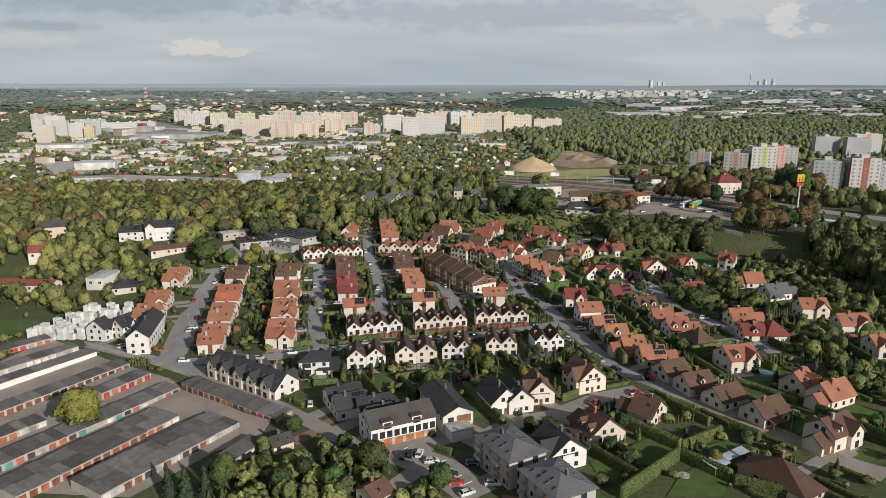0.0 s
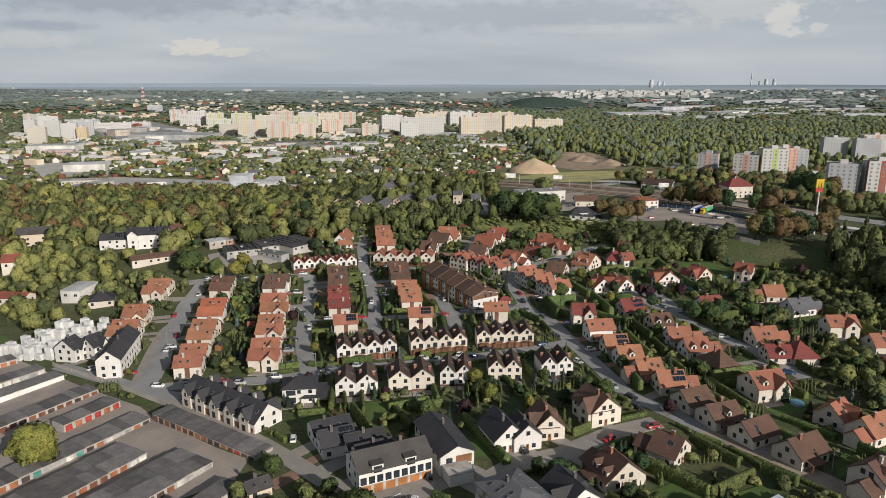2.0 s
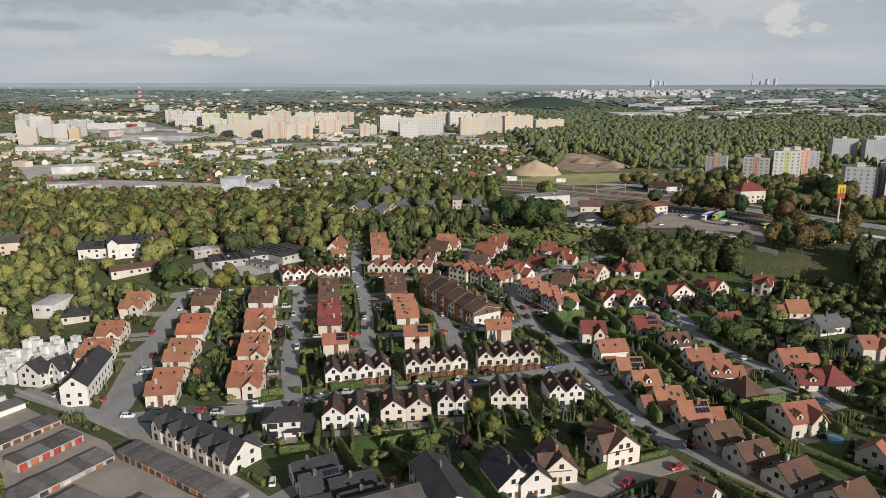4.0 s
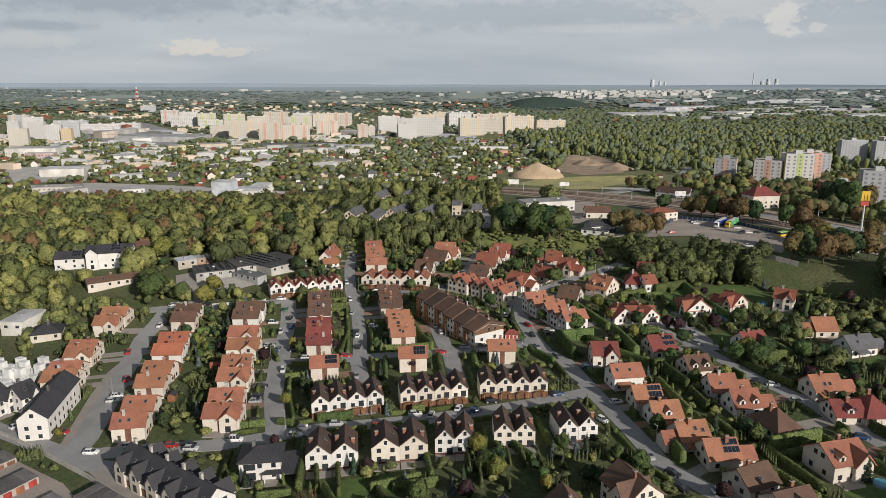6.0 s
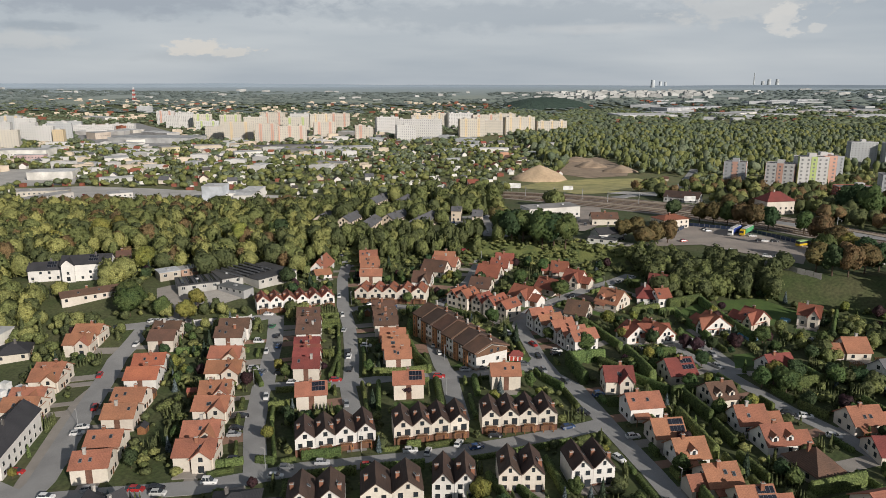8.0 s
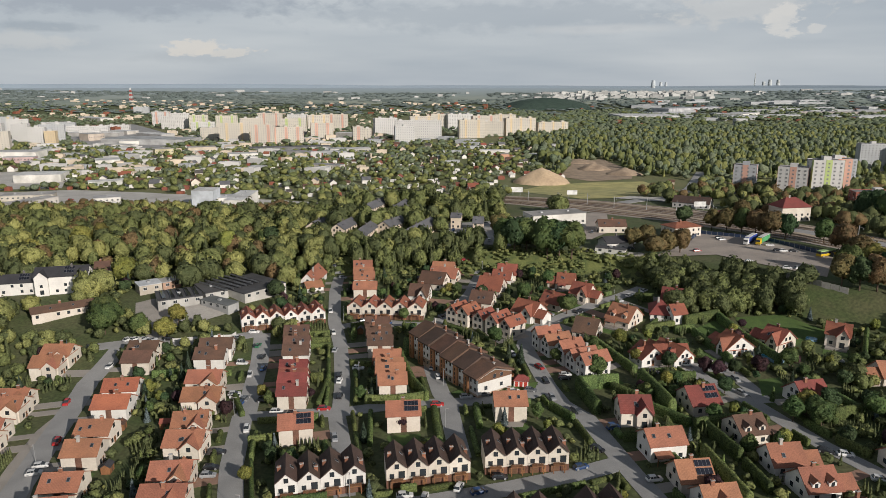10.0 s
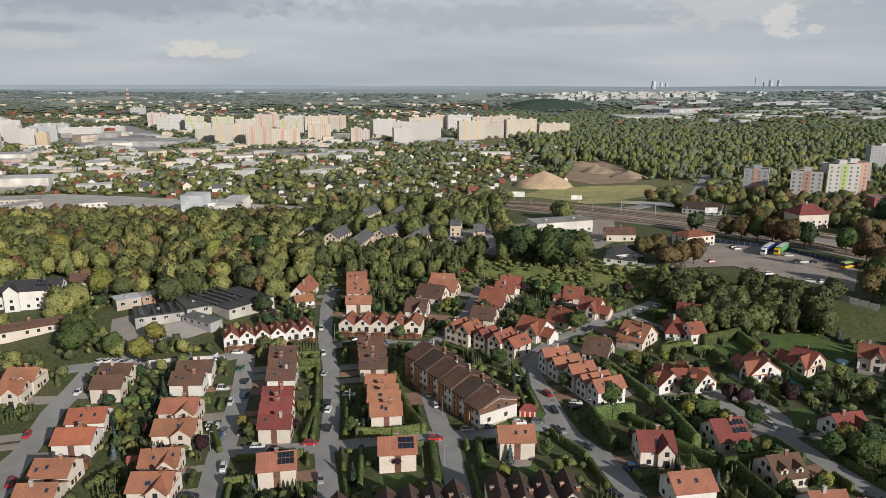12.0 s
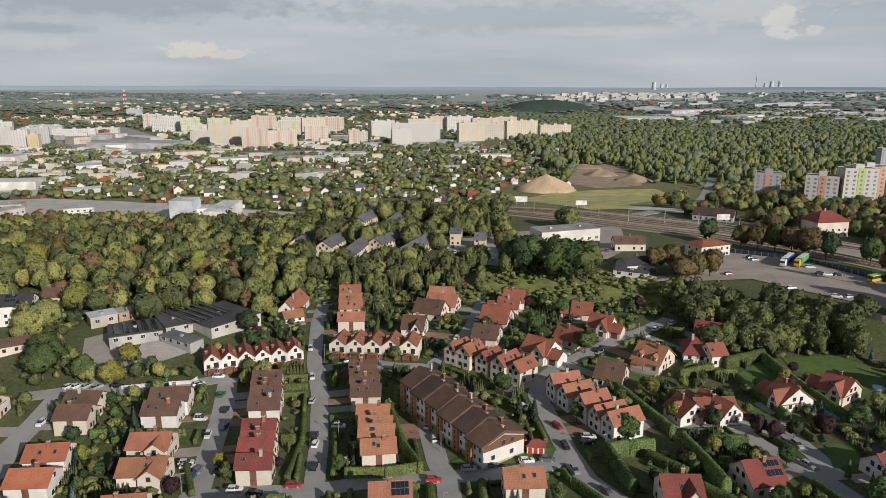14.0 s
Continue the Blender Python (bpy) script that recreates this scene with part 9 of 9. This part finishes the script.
wood("wood", "trees between the streets of the town", "dggoopp",
     scatter(2900, -760, 480, 1020, 1250, lambda x, y: patch(x, y, 60, 2) > -0.5 and abs(x) < 0.7 * y, 3, 8.5, 16, (0.9, 1.5)), 0, 1, 0.09, 0.0)
wood("wood", "broad green wood behind the sand heaps", "gggofpp",
     scatter(4400, 60, 1150, 860, 1220, lambda x, y: x > 130 + (y - 880) * 0.02 and x < 0.72 * y, 7, 17, 16, (0.5, 0.85)), 0, 2, 0.1, 0.2)
wood("wood", "green wood behind the nearer trees", "ggfofpp",
     scatter(3700, 60, 1150, 1220, 1520, lambda x, y: x > 137 and x < 0.72 * y, 7, 16, 17, (0.6, 1.0)), 0, 1, 0.1, 0.0)
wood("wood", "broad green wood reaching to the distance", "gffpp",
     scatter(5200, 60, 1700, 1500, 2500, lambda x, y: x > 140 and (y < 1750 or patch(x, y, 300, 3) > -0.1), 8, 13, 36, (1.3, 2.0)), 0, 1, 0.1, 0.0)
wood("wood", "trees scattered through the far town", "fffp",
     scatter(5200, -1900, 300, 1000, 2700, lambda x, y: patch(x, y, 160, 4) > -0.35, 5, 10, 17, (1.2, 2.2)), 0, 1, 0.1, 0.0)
wood("wood", "haze-pale distant woods below the hills", "b",
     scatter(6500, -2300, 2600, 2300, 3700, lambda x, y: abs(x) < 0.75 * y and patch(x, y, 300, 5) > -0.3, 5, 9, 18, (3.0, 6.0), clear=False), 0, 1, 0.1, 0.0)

# ---- far town ----
def far_town(name, label, n, x0, x1, y0, y1, material, size, seed, keep=lambda x, y: True):
    """Buildings too far to pick apart: slabs and towers of several sizes."""
    r = random.Random(seed)
    bm = bmesh.new()
    k = 0
    while k < n:
        x, y = r.uniform(x0, x1), r.uniform(y0, y1)
        if abs(x) > 0.72 * y or not keep(x, y):
            continue
        k += 1
        w, d, h = (r.uniform(*s) for s in size)
        box(bm, -w / 2, -d / 2, -5, w / 2, d / 2, h, 0, pose(x, y, ground(x, y), 0, 0, r.uniform(-25, 25)))
        box(bm, -w / 6, -d / 4, h, w / 6, d / 4, h * 1.08, 0, pose(x, y, ground(x, y)))
    me = mesh_of(bm, [material], name)
    return tagged(new(name, me), label, "buildings", kind="stuff")


far_town("distant_buildings", "small pale houses of the far town", 300, -1500, 500, 1400, 2900, WALL["beige"], ((8, 18), (8, 14), (5, 8)), 31, lambda x, y: patch(x, y, 250, 11) > 0.0 and x < 150)
far_town("distant_buildings", "reddish roofs of the far town", 140, -1500, 2400, 1500, 2900, ROOF["terracotta"], ((8, 18), (8, 14), (6, 9)), 32, lambda x, y: patch(x, y, 250, 12) > 0.05)
# white render, dimmed in its base colour to stand for distance haze
far_town("distant_buildings", "pale apartment slabs on the horizon", 150, 350, 1750, 3000, 3600, mat("haze-dimmed distant render", (0.47, 0.47, 0.46), 0.9, 0.1, 0.05), ((14, 45), (12, 20), (9, 17)), 33, lambda x, y: 0.13 * y < x < 0.38 * y)
far_town("distant_buildings", "scattered pale blocks on the horizon", 60, -2600, 2900, 2900, 3900, MATS["haze-dimmed distant render"], ((14, 40), (12, 20), (7, 13)), 34, lambda x, y: patch(x, y, 400, 13) > 0.0)
far_town("distant_buildings", "pale industrial estate in the distance", 48, 600, 1900, 1950, 2900, BLK["grey"], ((30, 120), (25, 60), (6, 10)), 35, lambda x, y: 0.28 * y < x < 0.6 * y)


far_town("allotment_huts", "small pale allotment huts among fruit trees", 230, -420, 120, 690, 1120, WALL["white"], ((2.5, 6), (2.5, 5), (2.2, 3.4)), 51, lambda x, y: free(x, y, 3))
far_town("allotment_huts", "small brown allotment huts among fruit trees", 110, -420, 120, 690, 1120, ROOF["terracotta"], ((3, 7), (3, 6), (2.4, 4)), 52, lambda x, y: free(x, y, 3))


far_town("town_buildings", "pale flat-roofed workshops and small blocks between trees", 75, -760, -120, 870, 1380, BLK["white"], ((9, 30), (8, 16), (4, 9)), 53, lambda x, y: free(x, y, 9))
far_town("town_buildings", "beige and grey workshops between trees", 60, -760, -60, 870, 1380, WALL["beige"], ((8, 24), (8, 14), (4, 8)), 54, lambda x, y: free(x, y, 9))
far_town("town_buildings", "grey flat-roofed sheds and shops between trees", 45, -760, 60, 900, 1380, BLK["grey"], ((10, 34), (8, 18), (3, 6)), 55, lambda x, y: free(x, y, 9))


def at_bearing(px, dist):
    """A far place by its share of the view's half width."""
    return px * dist, dist


# concrete with the sky-blue of haze put into its base colour
M_HAZY = mat("haze-toned concrete far away", (0.50, 0.535, 0.565), 0.9, 0.3, 0.04)


def chimney_stack(x, y, h, r):
    o = tagged(new("power_station_chimney"), "slim haze-pale power station chimney on the horizon", "chimney")
    o.matrix_world = pose(x, y, ground(x, y))
    bm = bmesh.new()
    bmesh.ops.create_cone(bm, cap_ends=True, segments=12, radius1=r * 0.8, radius2=r * 0.45, depth=h + 20, matrix=pose(0, 0, h / 2 - 10))
    part("stack", bm, M_HAZY, o)


def cooling_tower(x, y, h, r):
    o = tagged(new("cooling_tower"), "haze-pale waisted concrete cooling tower on the horizon", "cooling tower", "cooling towers")
    o.matrix_world = pose(x, y, ground(x, y))
    bm = bmesh.new()
    rows = []
    for i in range(10):
        u = i / 9
        q = r * (1 - 0.62 * u + 0.24 * u * u)
        rows.append([bm.verts.new((q * math.cos(a * 0.3927), q * math.sin(a * 0.3927), -15 + (h + 15) * u)) for a in range(16)])
    for a, b in zip(rows, rows[1:]):
        for i in range(16):
            bm.faces.new((a[i], a[(i + 1) % 16], b[(i + 1) % 16], b[i]))
    part("shell", bm, M_HAZY, o, "concrete shell in a haze-blue tone")


for bx, h in ((0.4335, 92), ):
    chimney_stack(*at_bearing(bx, 4700), h, 6)
for bx, h, r in ((0.446, 40, 15), (0.4545, 52, 17), (0.466, 52, 17), (0.2935, 50, 19), (0.304, 40, 14), (0.311, 38, 12)):
    cooling_tower(*at_bearing(bx, 4700), h, r)


def lattice_mast(x, y, h):
    """A red and white lattice mast."""
    o = tagged(new("lattice_mast"), "red and white lattice radio mast beyond the town", "mast")
    o.matrix_world = pose(x, y, ground(x, y))
    n = 7
    for i in range(n):
        bm = bmesh.new()
        z0, z1 = h * i / n, h * (i + 1) / n
        w0, w1 = 5 * (1 - i / n) + 1.2, 5 * (1 - (i + 1) / n) + 1.2
        for sx in (-1, 1):
            for sy in (-1, 1):
                slab(bm, [(sx * w0, sy * w0, z0), (sx * w0 + 0.9, sy * w0, z0), (sx * w1 + 0.9, sy * w1, z1), (sx * w1, sy * w1, z1)], 0.9)
        for k in range(3):
            zz = z0 + (z1 - z0) * k / 3
            box(bm, -w0, -w0, zz, w0, -w0 + 0.8, zz + 0.9)
        tagged(part("section", bm, M_RUST if i % 2 else M_WHITE, o), kind="stuff")


lattice_mast(-1185, 2815, 54)

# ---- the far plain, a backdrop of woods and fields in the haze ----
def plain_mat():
    """Woods and fields, with blue haze mixed into the base colour by distance."""
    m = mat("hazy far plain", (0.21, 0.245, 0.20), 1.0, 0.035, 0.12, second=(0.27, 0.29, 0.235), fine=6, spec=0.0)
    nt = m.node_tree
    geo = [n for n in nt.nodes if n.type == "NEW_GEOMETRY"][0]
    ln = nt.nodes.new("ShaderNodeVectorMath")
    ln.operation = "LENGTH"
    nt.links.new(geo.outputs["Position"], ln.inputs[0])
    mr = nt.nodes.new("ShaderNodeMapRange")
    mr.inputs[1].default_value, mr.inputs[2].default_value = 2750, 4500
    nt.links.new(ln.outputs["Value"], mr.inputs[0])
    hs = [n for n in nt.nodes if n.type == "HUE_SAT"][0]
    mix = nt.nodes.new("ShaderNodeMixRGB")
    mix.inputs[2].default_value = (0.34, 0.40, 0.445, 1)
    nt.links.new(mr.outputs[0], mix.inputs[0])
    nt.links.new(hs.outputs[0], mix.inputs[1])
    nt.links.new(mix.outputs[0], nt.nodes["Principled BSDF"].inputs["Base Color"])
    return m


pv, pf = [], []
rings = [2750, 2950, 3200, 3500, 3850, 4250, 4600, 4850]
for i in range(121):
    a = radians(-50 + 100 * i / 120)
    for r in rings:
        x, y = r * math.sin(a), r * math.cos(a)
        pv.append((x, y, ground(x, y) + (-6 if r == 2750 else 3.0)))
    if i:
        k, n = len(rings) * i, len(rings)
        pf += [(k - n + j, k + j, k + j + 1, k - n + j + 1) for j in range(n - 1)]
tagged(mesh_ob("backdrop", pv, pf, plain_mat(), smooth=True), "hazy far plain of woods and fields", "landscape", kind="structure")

# ---- a wooded hill before the far town ----
kv, kf = [], []
for j in range(17):
    v_ = j / 16
    for i in range(49):
        u_ = i / 48
        x, y = 225 + 330 * u_, 2560 + 330 * v_
        rise = 34 * max(0.0, 1 - (2 * u_ - 1.05) ** 2) ** 0.8 * math.sin(math.pi * v_) ** 0.7
        kv.append((x, y, ground(x, y) - 3 + rise + 2.5 * noise.noise(Vector((x / 16, y / 16, 2)))))
kf = [(j * 49 + i, j * 49 + i + 1, (j + 1) * 49 + i + 1, (j + 1) * 49 + i) for j in range(16) for i in range(48)]
tagged(mesh_ob("hill", kv, kf, leaf_mat("hill woods", (0.085, 0.125, 0.085), (0.065, 0.10, 0.07), 0, 0, 0.5, 2.0), smooth=True), "dark green wooded hill before the far town", "hill", kind="structure")

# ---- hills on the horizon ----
# the haze before the hills is put into their flat blue-grey colour
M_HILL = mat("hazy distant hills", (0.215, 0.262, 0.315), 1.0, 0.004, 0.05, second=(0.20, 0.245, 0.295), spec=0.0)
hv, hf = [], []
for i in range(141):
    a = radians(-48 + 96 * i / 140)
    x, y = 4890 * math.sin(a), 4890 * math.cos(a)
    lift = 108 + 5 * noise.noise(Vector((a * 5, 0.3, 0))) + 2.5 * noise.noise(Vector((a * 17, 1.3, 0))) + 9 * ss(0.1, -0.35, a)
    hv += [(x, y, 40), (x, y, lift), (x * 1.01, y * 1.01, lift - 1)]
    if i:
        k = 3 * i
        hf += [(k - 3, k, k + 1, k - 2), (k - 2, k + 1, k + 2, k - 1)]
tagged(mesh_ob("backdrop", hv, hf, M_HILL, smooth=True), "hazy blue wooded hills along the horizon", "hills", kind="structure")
